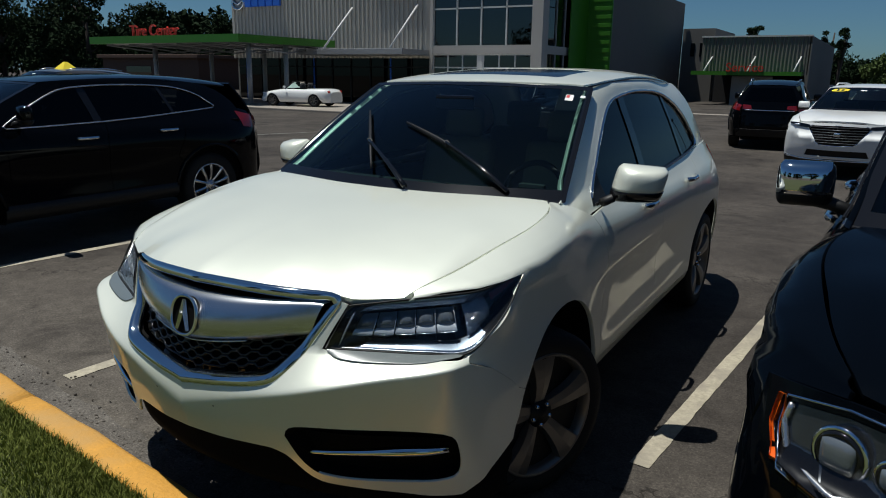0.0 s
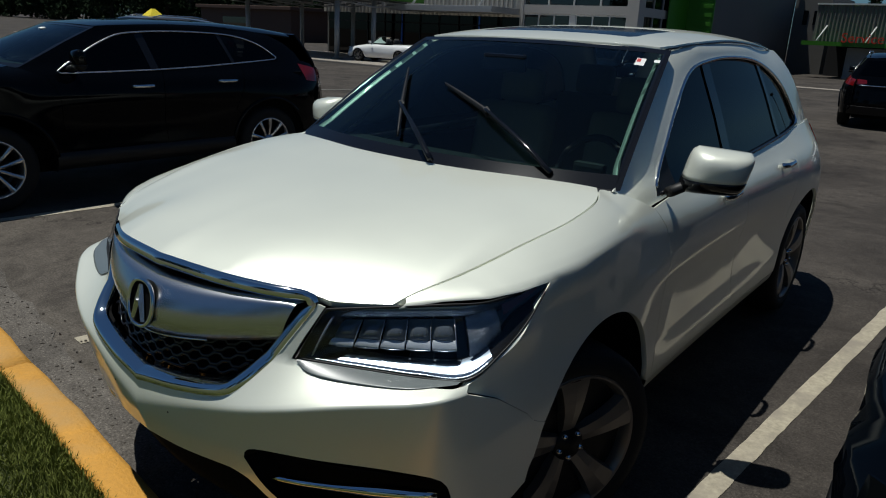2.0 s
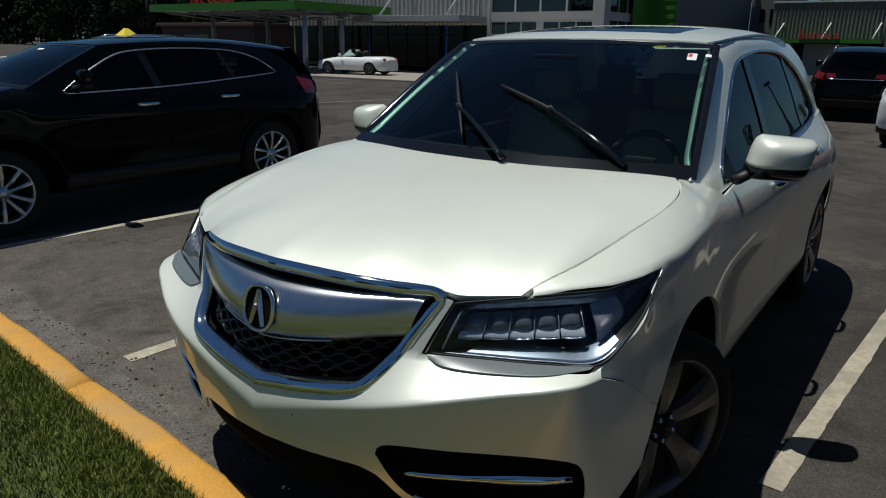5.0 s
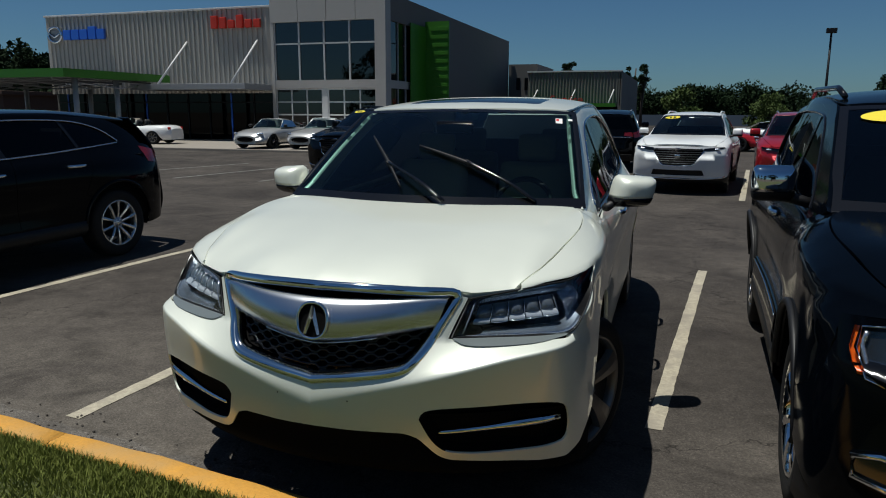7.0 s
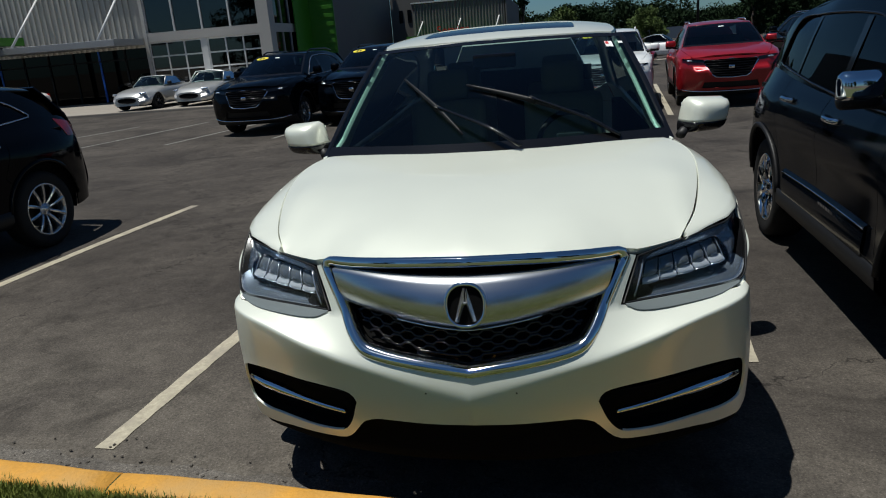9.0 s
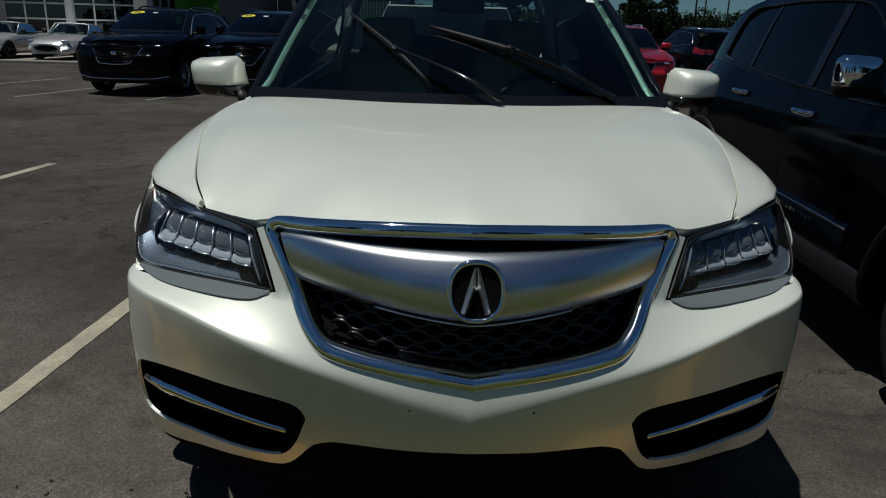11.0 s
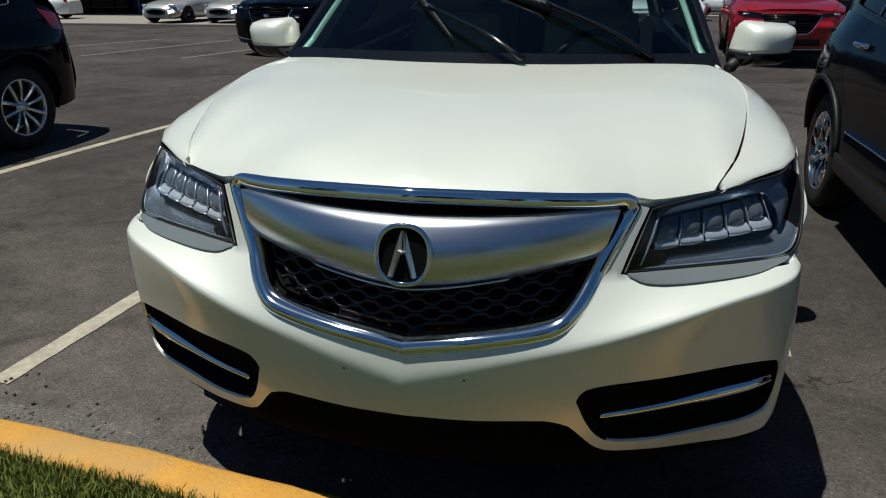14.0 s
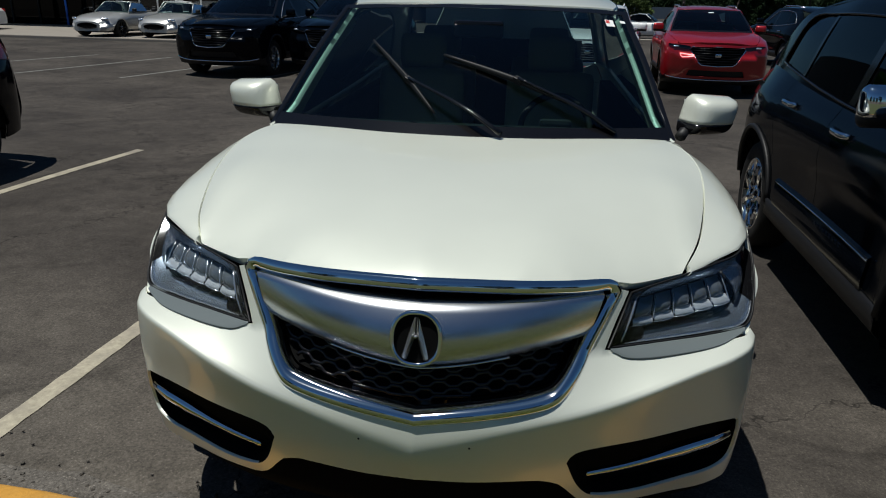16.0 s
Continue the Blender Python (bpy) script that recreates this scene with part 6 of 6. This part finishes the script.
# dirt-filled joints between the kerb lengths
for x0, x1 in ((-6.2, -6.19), (-3.755, -3.745), (-1.482, -1.466), (1.05, 1.06), (3.5, 3.51)):
    rows = [[(x, float(kerb_y(x)) + dy * 0.96 - 0.004, float(ground_z(x, kerb_y(x))) + dz - 0.010) for dy, dz in prof] for x in (x0 - 0.002, x1 + 0.002)]
    tagged(loft("kerb_joint", rows, SOIL, even=False), "dark dirt-filled joint in the kerb", kind="structure")

# verge
vx = np.linspace(-12, 9, 60)
rows = [np.stack([vx, kerb_y(vx) - 0.15 - d, ground_z(vx, kerb_y(vx) - 0.15 - d) + h], 1) for d, h in ((0, 0.10), (0.10, 0.125), (0.6, 0.13), (2.0, 0.14), (5.0, 0.16), (12.0, 0.2))]
tagged(loft("verge", rows, SOIL), "grassy verge behind the kerb", kind="structure")
GRASS = material("grass", (0.165, 0.190, 0.042), 0.7, vary=0.4, scale=2.5, fine=0.35, fine_scale=30, spec=0.2)
rnd = np.random.RandomState(7)
N = 78000
gx = rnd.uniform(-3.6, 1.2, N)
gd = np.abs(rnd.normal(0, 0.42, N)) * rnd.choice([0.25, 1.0], N, p=[0.25, 0.75])
gy = kerb_y(gx) - 0.150 - gd
gz = ground_z(gx, gy) + 0.108
ang, hgt, lean = rnd.uniform(0, 2 * math.pi, N), rnd.uniform(0.025, 0.062, N), rnd.uniform(0.0, 0.045, N)
wid = rnd.uniform(0.002, 0.0042, N)
dx, dy = np.cos(ang), np.sin(ang)
la = rnd.uniform(0, 2 * math.pi, N)
base = np.stack([gx, gy, gz], 1)
acr = np.stack([dx * wid, dy * wid, 0 * wid], 1)
tip = base + np.stack([np.cos(la) * lean, np.sin(la) * lean, hgt], 1)
midp = base * 0.5 + tip * 0.5 + np.stack([0 * hgt, 0 * hgt, hgt * 0.12], 1)
verts = np.stack([base - acr, base + acr, midp + acr * 0.7, midp - acr * 0.7, tip], 1).reshape(-1, 3)
k = np.arange(N) * 5
faces = [(a, a + 1, a + 2, a + 3) for a in k] + [(a + 3, a + 2, a + 4) for a in k]
tagged(solid("grass", verts, faces, GRASS, even=False), "short green mown grass behind the kerb", "grass", kind="stuff")
rnd = np.random.RandomState(9)
bm = bmesh.new()
for i in range(260):
    x = rnd.uniform(-3.5, 1.5)
    y = kerb_y(x) + abs(rnd.normal(0.16, 0.10))
    r = rnd.uniform(0.003, 0.011)
    got = bmesh.ops.create_icosphere(bm, subdivisions=1, radius=r)["verts"]
    bmesh.ops.transform(bm, matrix=pose(x, y, float(ground_z(x, y)) + 0.008, rnd.uniform(0, 90), 0, rnd.uniform(0, 90)) @ Matrix.Diagonal((1, rnd.uniform(0.6, 1), 0.6, 1)), verts=got)
tagged(part("gravel", bm, GUTTER), "loose crumbs of asphalt in the gutter", "gravel", kind="stuff")

# ---- dealership ----
RIB = material("ribbed_metal", (0.42, 0.39, 0.34), 0.5, 0.2, vary=0.05, scale=0.6, fine=0.04, fine_scale=8)
STUCCO = material("grey_stucco", (0.145, 0.14, 0.13), 0.85, vary=0.08, scale=0.5, fine=0.06)
PANELM = material("pale_panel", (0.40, 0.385, 0.36), 0.6, vary=0.05, scale=0.6)
GREEN = material("green_panel", (0.036, 0.18, 0.008), 0.45, vary=0.05, scale=0.8)
STEEL = material("grey_steel", (0.30, 0.31, 0.32), 0.5, 0.3, vary=0.06)
PALE = material("pale_frame", (0.55, 0.55, 0.54), 0.5, vary=0.04)
FACADE = glass("facade_glass", (0.10, 0.12, 0.14), 1.9)
SIGNRED = material("sign_red", (0.55, 0.035, 0.015), 0.4, vary=0.04)
SIGNBLUE = material("sign_blue", (0.02, 0.12, 0.55), 0.35, vary=0.04)
BRICKRED = material("brown_wall", (0.075, 0.042, 0.03), 0.85, vary=0.15, scale=0.4)
# near-black for indoor floors and back walls: the rooms' shade is in the colour
BACKROOM = material("room_shade", (0.02, 0.02, 0.022), 0.9, vary=0.2, scale=0.3)
ROOFM = material("flat_roof", (0.2, 0.2, 0.2), 0.9, vary=0.1)

FX0, FX1, FX2, FY, FH, END = -34.2, -19.28, -12.82, 31.5, 6.95, 58.0
shop = empty("dealership_building", pose(0, 0, 0))
tagged(shop, "two-storey car dealership with ribbed metal facade and glazed corner tower", "building")
# ribbed wall, open at the ground for the showroom
pitch = 0.30
n = int((FX1 - FX0) / pitch)
pts = []
for i in range(n):
    x = FX0 + i * pitch
    pts += [(x, 0.0), (x + 0.15, 0.0), (x + 0.18, -0.07), (x + 0.27, -0.07)]
pts.append((FX1, 0.0))
loft("ribbed_wall", [[(x, FY + y, z) for x, y in pts] for z in (2.62, FH)], RIB, shop, "ribbed pale metal cladding", even=False)
block("wall_core", FX0, FX1, FY + 0.02, FY + 0.3, 2.62, FH - 0.02, STUCCO, shop)
block("parapet_cap", FX0 - 0.05, FX1, FY - 0.12, FY + 0.35, FH, FH + 0.10, PALE, shop, bevel=0.02)
block("end_wall", FX0, FX0 + 0.3, FY + 0.3, END, 0, FH - 0.05, STUCCO, shop)
block("rear_wall", FX0, FX2, END - 0.3, END, 0, FH - 0.3, STUCCO, shop)
block("roof", FX0 + 0.3, FX2 - 0.3, FY + 0.4, END - 0.3, FH - 0.5, FH - 0.3, ROOFM, shop)
block("side_wall", FX2 - 0.3, FX2, FY + 7.2, END, 0, FH + 0.5, STUCCO, shop, "grey side wall")
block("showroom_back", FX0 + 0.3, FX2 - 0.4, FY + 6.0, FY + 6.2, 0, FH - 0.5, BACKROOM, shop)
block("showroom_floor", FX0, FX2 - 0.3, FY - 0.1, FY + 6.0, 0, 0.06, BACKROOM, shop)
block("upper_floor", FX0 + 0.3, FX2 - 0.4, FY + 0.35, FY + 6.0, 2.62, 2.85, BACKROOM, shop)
for i in range(11):
    x = FX0 + 1.0 + i * 1.4
    block("shopfront_mullion", x - 0.04, x + 0.04, FY + 0.10, FY + 0.22, 0.06, 2.62, POCKET if i % 4 else SIGNBLUE, shop)
block("shopfront_glass", FX0 + 0.3, FX1, FY + 0.15, FY + 0.17, 0.06, 2.62, PRIVACY, shop)
block("shopfront_rail", FX0 + 0.3, FX1, FY + 0.10, FY + 0.22, 2.1, 2.18, POCKET, shop)
# glazed tower
block("tower_post", FX1, FX1 + 0.18, FY - 0.12, FY + 0.3, 0, FH, PANELM, shop)
block("tower_corner", FX2 - 0.58, FX2, FY - 0.15, FY + 0.55, 0, FH + 0.55, PANELM, shop, "pale panel corner pier")
for i in range(4):
    x = FX1 + 0.02 + (FX2 - FX1) * i / 4
    block("top_panel", x, x + (FX2 - FX1) / 4 - 0.03, FY - 0.14, FY + 0.2, 6.16, FH + 0.55, PANELM, shop)
block("mid_band", FX1 + 0.18, FX2 - 0.58, FY - 0.10, FY + 0.2, 2.84, 3.26, PANELM, shop, "pale band between storeys")
X0, X1 = FX1 + 0.18, FX2 - 0.58
for row, (za, zb) in enumerate(((3.26, 5.06), (5.11, 6.16))):
    for i in range(4):
        xa, xb = X0 + (X1 - X0) * i / 4, X0 + (X1 - X0) * (i + 1) / 4
        block("window_pane", xa + 0.03, xb - 0.03, FY + 0.02, FY + 0.035, za + 0.02, zb - 0.02, FACADE, shop)
for i in range(5):
    x = X0 + (X1 - X0) * i / 4
    block("mullion", x - 0.04, x + 0.04, FY - 0.05, FY + 0.08, 3.26, 6.16, PALE, shop)
block("transom", X0, X1, FY - 0.05, FY + 0.08, 5.05, 5.12, PALE, shop)
for half in range(2):
    a, b = X0 + (X1 - X0) * (0.0 if half == 0 else 0.53), X0 + (X1 - X0) * (0.47 if half == 0 else 1.0)
    for i in range(4):
        x = a + (b - a) * i / 3
        block("door_stile", x - 0.035, x + 0.035, FY - 0.02, FY + 0.08, 0.05, 2.84, PALE, shop)
    for z in (0.2, 0.85, 1.5, 2.15, 2.8):
        block("door_rail", a, b, FY - 0.022, FY + 0.078, z - 0.035, z + 0.035, PALE, shop)
    block("door_glass", a, b, FY + 0.02, FY + 0.035, 0.05, 2.84, FACADE, shop)
block("door_pier", X0 + (X1 - X0) * 0.475, X0 + (X1 - X0) * 0.525, FY - 0.06, FY + 0.2, 0, 2.84, PALE, shop)
# tower flank, glazed, with the green screen
for j in range(4):
    ya, yb = FY + 0.55 + j * 1.1, FY + 0.55 + (j + 1) * 1.1
    for za, zb in ((0.1, 2.85), (3.26, 5.05), (5.1, 6.16)):
        block("flank_pane", FX2 - 0.12, FX2 - 0.10, ya + 0.03, yb - 0.03, za, zb, FACADE, shop)
    block("flank_mullion", FX2 - 0.18, FX2 - 0.04, yb - 0.04, yb + 0.04, 0, 6.16, STEEL, shop)
block("flank_band", FX2 - 0.2, FX2 - 0.02, FY + 0.55, FY + 7.2, 2.85, 3.25, PANELM, shop)
block("flank_top", FX2 - 0.3, FX2, FY + 0.55, FY + 7.2, 6.16, FH + 0.5, STUCCO, shop)
block("flank_wall", FX2 - 0.3, FX2, FY + 5.0, FY + 7.2, 0, 6.16, STUCCO, shop)
screen = empty("green_screen", pose(FX2, FY + 5.4, 0))
tagged(screen, "tall bright green slotted metal screen on the tower flank", "screen")
block("screen_frame", 0.10, 1.50, 0.0, 0.10, 0.3, 6.62, GREEN, screen)
block("screen_return", 0.10, 0.16, -2.4, 0.0, 0.3, 6.3, GREEN, screen)
for i in range(13):
    z = 0.9 + i * 0.435
    block("slot_lip", 0.42 + 0.04 * (12 - i) / 2, 1.44, -0.035, 0.0, z, z + 0.20, GREEN, screen, bevel=0.01)
block("screen_foot", -0.05, 0.12, -0.05, 0.15, 0.0, 6.0, STEEL, screen)
# entrance awning with its rods
aw = empty("entrance_awning", pose(0, 0, 0))
tagged(aw, "flat grey steel entrance awning hung on two rods", "awning")
block("deck", -26.3, -19.32, FY - 2.6, FY - 0.12, 2.74, 3.04, STEEL, aw, bevel=0.02)
for x in (-24.5, -20.1):
    tube("rod", [(x, FY - 0.05, 5.34), (x - 0.1, FY - 2.45, 3.05)], 0.055, PALE, aw)
# drive-through canopy
can = empty("green_canopy", pose(0, 0, 0))
tagged(can, "drive-through canopy with a bright green fascia on steel posts", "canopy")
block("fascia", -37.0, -25.1, 23.5, 23.65, 3.16, 3.54, GREEN, can)
block("fascia", -25.25, -25.1, 23.655, 30.6, 3.16, 3.54, GREEN, can)
block("fascia", -37.0, -36.85, 23.655, 30.6, 3.16, 3.54, GREEN, can)
block("canopy_roof", -36.84, -25.26, 23.66, 30.6, 3.2, 3.45, STEEL, can)
for x, y in ((-25.6, 24.6), (-25.6, 27.2), (-34.0, 25.5), (-34.0, 29.5), (-29.5, 29.5)):
    tube("canopy_post", [(x, y, 0.0), (x, y, 3.16)], 0.13, STEEL, can, sides=12)
    block("post_foot", x - 0.22, x + 0.22, y - 0.22, y + 0.22, 0.0, 0.24, WALK, can, bevel=0.02)
for x in np.linspace(-36.0, -26.2, 6):
    tube("truss", [(x, 23.9, 3.10), (x + 1.0, 27.0, 2.75), (x, 30.4, 3.10)], 0.04, STEEL, can, sides=6)
    tube("truss_chord", [(x, 23.9, 3.13), (x, 30.4, 3.13)], 0.04, STEEL, can, sides=6)
text = bpy.data.curves.new("sign_text", "FONT")
text.body, text.size, text.extrude, text.align_x = "Tire Center", 0.80, 0.05, "CENTER"
text.materials.append(SIGNRED)
word = new("canopy_sign", text)
word.matrix_world = pose(-31.4, 23.56, 3.54, 90)
tagged(word, "red Tire Center letters standing on the canopy edge", "sign")
# facade signs, without lettering
sign = empty("blue_sign", pose(-33.4, FY - 0.16, 5.60))
tagged(sign, "blue raised sign band beside a round chrome emblem", "sign")
for i in range(5):
    block("sign_bar", 0.60 * i + 0.62, 0.60 * i + 1.14, -0.10, 0.06, 0.04, 0.60 if i != 3 else 0.74, SIGNBLUE, sign, bevel=0.03)
a = np.linspace(0, 2 * math.pi, 24, endpoint=False)
tube("emblem_ring", np.stack([0.48 * np.cos(a), 0 * a - 0.05, 0.35 + 0.42 * np.sin(a)], 1), 0.07, CHROME, sign, closed=True, up=(0, 1, 0))
solid("emblem_field", np.stack([0.46 * np.cos(a), 0 * a + 0.0, 0.35 + 0.40 * np.sin(a)], 1), [tuple(range(24))], STEEL, sign, even=False)
tube("emblem_wing", [(-0.42, -0.06, 0.45), (0, -0.06, 0.20), (0.42, -0.06, 0.45)], 0.06, CHROME, sign, sides=6, up=(0, 1, 0))
sign = empty("red_sign", pose(-22.8, FY - 0.16, 5.96))
tagged(sign, "red raised letters on the ribbed facade", "sign")
for i, h in enumerate((0.66, 0.58, 0.42, 0.66, 0.42, 0.42)):
    block("letter_bar", 0.52 * i, 0.52 * i + 0.40, -0.10, 0.06, 0.0, h, SIGNRED, sign, bevel=0.04)
# low link and service annex
link = empty("annex_link", pose(0, 0, 0))
tagged(link, "plain grey link block with two small windows", "building")
block("wall", FX2 - 0.02, -10.4, 58.2, 66.0, 0, 5.6, STUCCO, link)
for x in (-12.0, -11.3):
    block("window", x - 0.16, x + 0.16, 58.16, 58.22, 3.5, 4.5, FACADE, link)
annex = empty("service_annex", pose(0, 0, 0))
tagged(annex, "low service wing with ribbed grey cladding and a green edge", "building")
pts = []
for i in range(30):
    x = -9.9 + i * 0.228
    pts += [(x, 0.0), (x + 0.114, 0.0), (x + 0.138, -0.05), (x + 0.204, -0.05)]
loft("ribbed_wall", [[(x, 52.0 + y, z) for x, y in pts] for z in (2.15, 4.58)], STUCCO, annex, even=False)
block("parapet", -9.95, -3.0, 51.9, 52.3, 4.58, 4.68, PALE, annex)
block("core", -9.9, -3.25, 52.02, 52.4, 2.1, 4.55, STUCCO, annex)
block("end_wall", -3.24, -3.0, 51.95, 71.0, 0.0, 4.6, STUCCO, annex)
block("roof", -9.9, -3.24, 52.4, 66.0, 4.2, 4.35, ROOFM, annex)
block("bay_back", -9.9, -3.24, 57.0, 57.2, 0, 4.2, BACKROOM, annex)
block("bay_door", -7.8, -5.2, 52.3, 52.4, 0, 2.0, STEEL, annex)
block("green_edge", -10.2, -3.3, 50.6, 51.88, 2.06, 2.32, GREEN, annex)
for x in (-9.4, -6.6, -3.8):
    tube("tie_rod", [(x + 0.25, 51.95, 3.3), (x, 50.8, 2.32)], 0.05, PALE, annex, sides=6)
text = bpy.data.curves.new("sign_text", "FONT")
text.body, text.size, text.extrude, text.align_x = "Service", 0.82, 0.05, "CENTER"
word = new("service_sign", text)
word.matrix_world = pose(-6.75, 50.55, 2.30, 90)
text.materials.append(SIGNRED)
tagged(word, "red Service letters standing on the green edge", "sign")
# forecourt
pave = block("forecourt", -60, -11.0, 22.9, 31.3, -0.06, 0.16, WALK, bevel=0.03)
tagged(pave, "pale concrete forecourt with a kerb edge", kind="structure")
block("end_pave", -11.0, 40, 34.5, 35.3, -0.06, 0.12, WALK, bevel=0.02)["kind"] = "structure"
hut = empty("brown_building", pose(0, 0, 0))
tagged(hut, "low brown building beyond the canopy", "building")
block("wall", -70, -55, 46, 56, 0, 3.0, BRICKRED, hut)
block("roof", -70.4, -54.6, 45.6, 56.4, 3.0, 3.35, BRICKRED, hut, bevel=0.05)
block("window", -66, -62, 45.94, 46.02, 1.0, 2.2, FACADE, hut)

# ---- lamp post and poles ----
post = empty("street_lamp", pose(11.1, 57.0, 0.05))
tagged(post, "tall dark steel lamp post with a box head", "street lamp")
tube("pole", [(0, 0, 0), (0, 0, 7.3)], 0.09, PLASTIC, post, sides=10, taper=(1.2, 0.8))
block("lamp_head", -0.34, 0.34, -0.2, 0.2, 7.28, 7.62, PLASTIC, post, bevel=0.03)
block("base", -0.25, 0.25, -0.25, 0.25, 0, 0.5, WALK, post, bevel=0.03)
for x, y, h in ((34.0, 98.0, 10.0), (39.5, 110.0, 11.0), (46.0, 118.0, 11.0), (54, 120, 10)):
    u = empty("utility_pole", pose(x, y, -0.05))
    tagged(u, "distant wooden utility pole with a crossarm", "utility pole", "utility poles along the road")
    tube("pole", [(0, 0, 0), (0, 0, h)], 0.12, PLASTIC, u, sides=8)
    block("crossarm", -0.9, 0.9, -0.06, 0.06, h - 0.7, h - 0.55, PLASTIC, u)

# ---- trees ----
LEAF = material("leaves", (0.012, 0.024, 0.010), 0.8, vary=0.35, scale=0.5, fine=0.3, fine_scale=6, spec=0.06)
LEAF2 = material("light_leaves", (0.055, 0.085, 0.02), 0.7, vary=0.35, scale=0.5, fine=0.3, fine_scale=6, spec=0.2)
BARK = material("bark", (0.06, 0.045, 0.035), 0.9, vary=0.2, scale=3)


def leaf_mesh(name, clumps, per, leaf, mat, rnd, parent=None, label=""):
    """Leaves as small bent flakes strewn through clumps of (centre, radii)."""
    V, Fc = [], []
    for c, r in clumps:
        d = rnd.normal(size=(per, 3))
        d /= np.linalg.norm(d, axis=1)[:, None]
        p = np.asarray(c) + d * np.asarray(r) * rnd.uniform(0.35, 1.0, (per, 1)) ** 0.5
        a, b = rnd.normal(size=(per, 3)), rnd.normal(size=(per, 3))
        a *= leaf / np.linalg.norm(a, axis=1)[:, None] * rnd.uniform(0.6, 1.4, (per, 1))
        b *= leaf / np.linalg.norm(b, axis=1)[:, None] * rnd.uniform(0.6, 1.4, (per, 1))
        V.append(np.stack([p, p + a, p + a * 0.6 + b, p + b * 0.9], 1).reshape(-1, 3))
    V = np.vstack(V)
    k = np.arange(len(V) // 4) * 4
    return solid(name, V, [(i, i + 1, i + 2, i + 3) for i in k], mat, parent, label, even=False)


def tree(x, y, h, w, seed, pine=False, mat=LEAF):
    rnd = np.random.RandomState(seed)
    t = empty("tree", pose(x, y, -0.1))
    tagged(t, "dark pine with sparse tufted crown" if pine else "broad dark green tree with uneven crown", "tree", "trees round the lot")
    tube("trunk", [(0, 0, 0), (0.1 * rnd.normal(), 0.1, h * 0.4), (0.2 * rnd.normal(), 0, h * (0.9 if pine else 0.7))], 0.03 * h, BARK, t, taper=(1.2, 0.8, 0.3))
    clumps = []
    for i in range(16 if pine else 26):
        f = rnd.uniform(0.55 if pine else 0.18, 1.0)
        rad = w * (0.75 if pine else math.sin(math.pi * min(1, f * 0.85 + 0.1)) ** 0.6) * rnd.uniform(0.2, 1.0)
        a = rnd.uniform(0, 2 * math.pi)
        c = np.array([rad * math.cos(a), rad * math.sin(a), h * f])
        s = w * rnd.uniform(0.22, 0.42) * (0.7 if pine else 1.0)
        clumps.append((c, (s, s, s * 0.7)))
        if i < 7:
            tube("limb", [(0, 0, c[2] * 0.7), tuple(c * (0.6, 0.6, 0.9)), tuple(c)], 0.010 * h, BARK, t, sides=5, taper=(1, 0.4))
    leaf_mesh("crown", clumps, 130 if pine else 220, 0.045 * w + 0.08, mat, rnd, t, "leafy crown")


for x, y, h, w, s in ((-62, 60, 7.4, 3.2, 1), (-54, 58, 7.2, 3.0, 2), (-47, 62, 7.4, 3.0, 3), (-42.5, 60, 6.4, 3.0, 4), (-69, 62, 8.0, 3.5, 5), (-80, 60, 9.5, 4.5, 14), (-88, 56, 12.5, 5, 15), (-97, 58, 13.5, 5.5, 16), (-107, 55, 13, 5, 17)):
    tree(x, y, h, w, s)
for x, y, h, w, s in ((-11.6, 82, 7.6, 1.2, 6), (-4.0, 80, 7.2, 1.2, 8), (-3.2, 83, 6.9, 1.2, 18)):
    tree(x, y, h, w, s, True)
tree(21.4, 80, 6.4, 2.2, 9)
tree(26.5, 86, 6.0, 1.8, 10)
tree(15.4, 58, 4.6, 1.3, 13)
tree(17.9, 60, 3.0, 1.2, 19)
tree(1.2, 60, 3.4, 1.8, 11, mat=LEAF2)
tree(9.0, 72, 3.2, 2.0, 12, mat=LEAF2)
rnd = np.random.RandomState(21)
clumps = []
for i in range(900):
    x = rnd.uniform(-6, 75)
    y = rnd.uniform(96, 112) + abs(x) * 0.1
    hump = 3.9 + 0.7 * math.exp(-((x - 8) / 7.0) ** 2) + 0.7 * math.sin(x * 0.9) * 0.6 - 1.2 * math.exp(-((x - 22) / 5.0) ** 2)
    z = rnd.uniform(0.15, 1.0) * hump
    s = rnd.uniform(0.7, 1.5)
    clumps.append(((x, y, z), (s * 1.3, s, s)))
tagged(leaf_mesh("woods", clumps, 170, 0.26, LEAF, rnd), "dark tree line across the road", "trees", kind="stuff")
clumps = []
for i in range(800):
    x = -36 - 200 * rnd.uniform(0, 1) ** 1.3
    z = rnd.uniform(0.2, 1.0) * (6.0 + 1.5 * math.sin(x * 0.3) + 4.0 * min(1, max(0, (-78 - x) / 12)))
    s = rnd.uniform(1.2, 2.4)
    clumps.append(((x, rnd.uniform(78, 90), z), (s * 1.3, s, s)))
tagged(leaf_mesh("woods", clumps, 110, 0.7, LEAF, rnd), "dark woods behind the building", "trees", kind="stuff")
band = block("far_fence", -10, 90, 92.0, 92.2, 0, 1.4, material("blue_grey_hoarding", (0.09, 0.12, 0.16), 0.8, vary=0.15, scale=0.2))
tagged(band, "long blue-grey hoarding under the tree line", "fence")
# street side behind the camera: unseen trees that show in paint and glass, set tall and near to block low sky light on
# the nose
for i in range(9):
    tree(-40 + i * 10 + 2 * math.sin(i * 2.2), -28 - 3 * math.cos(i * 1.7), 10.5 + 1.5 * math.sin(i * 1.3), 4.6, 40 + i)
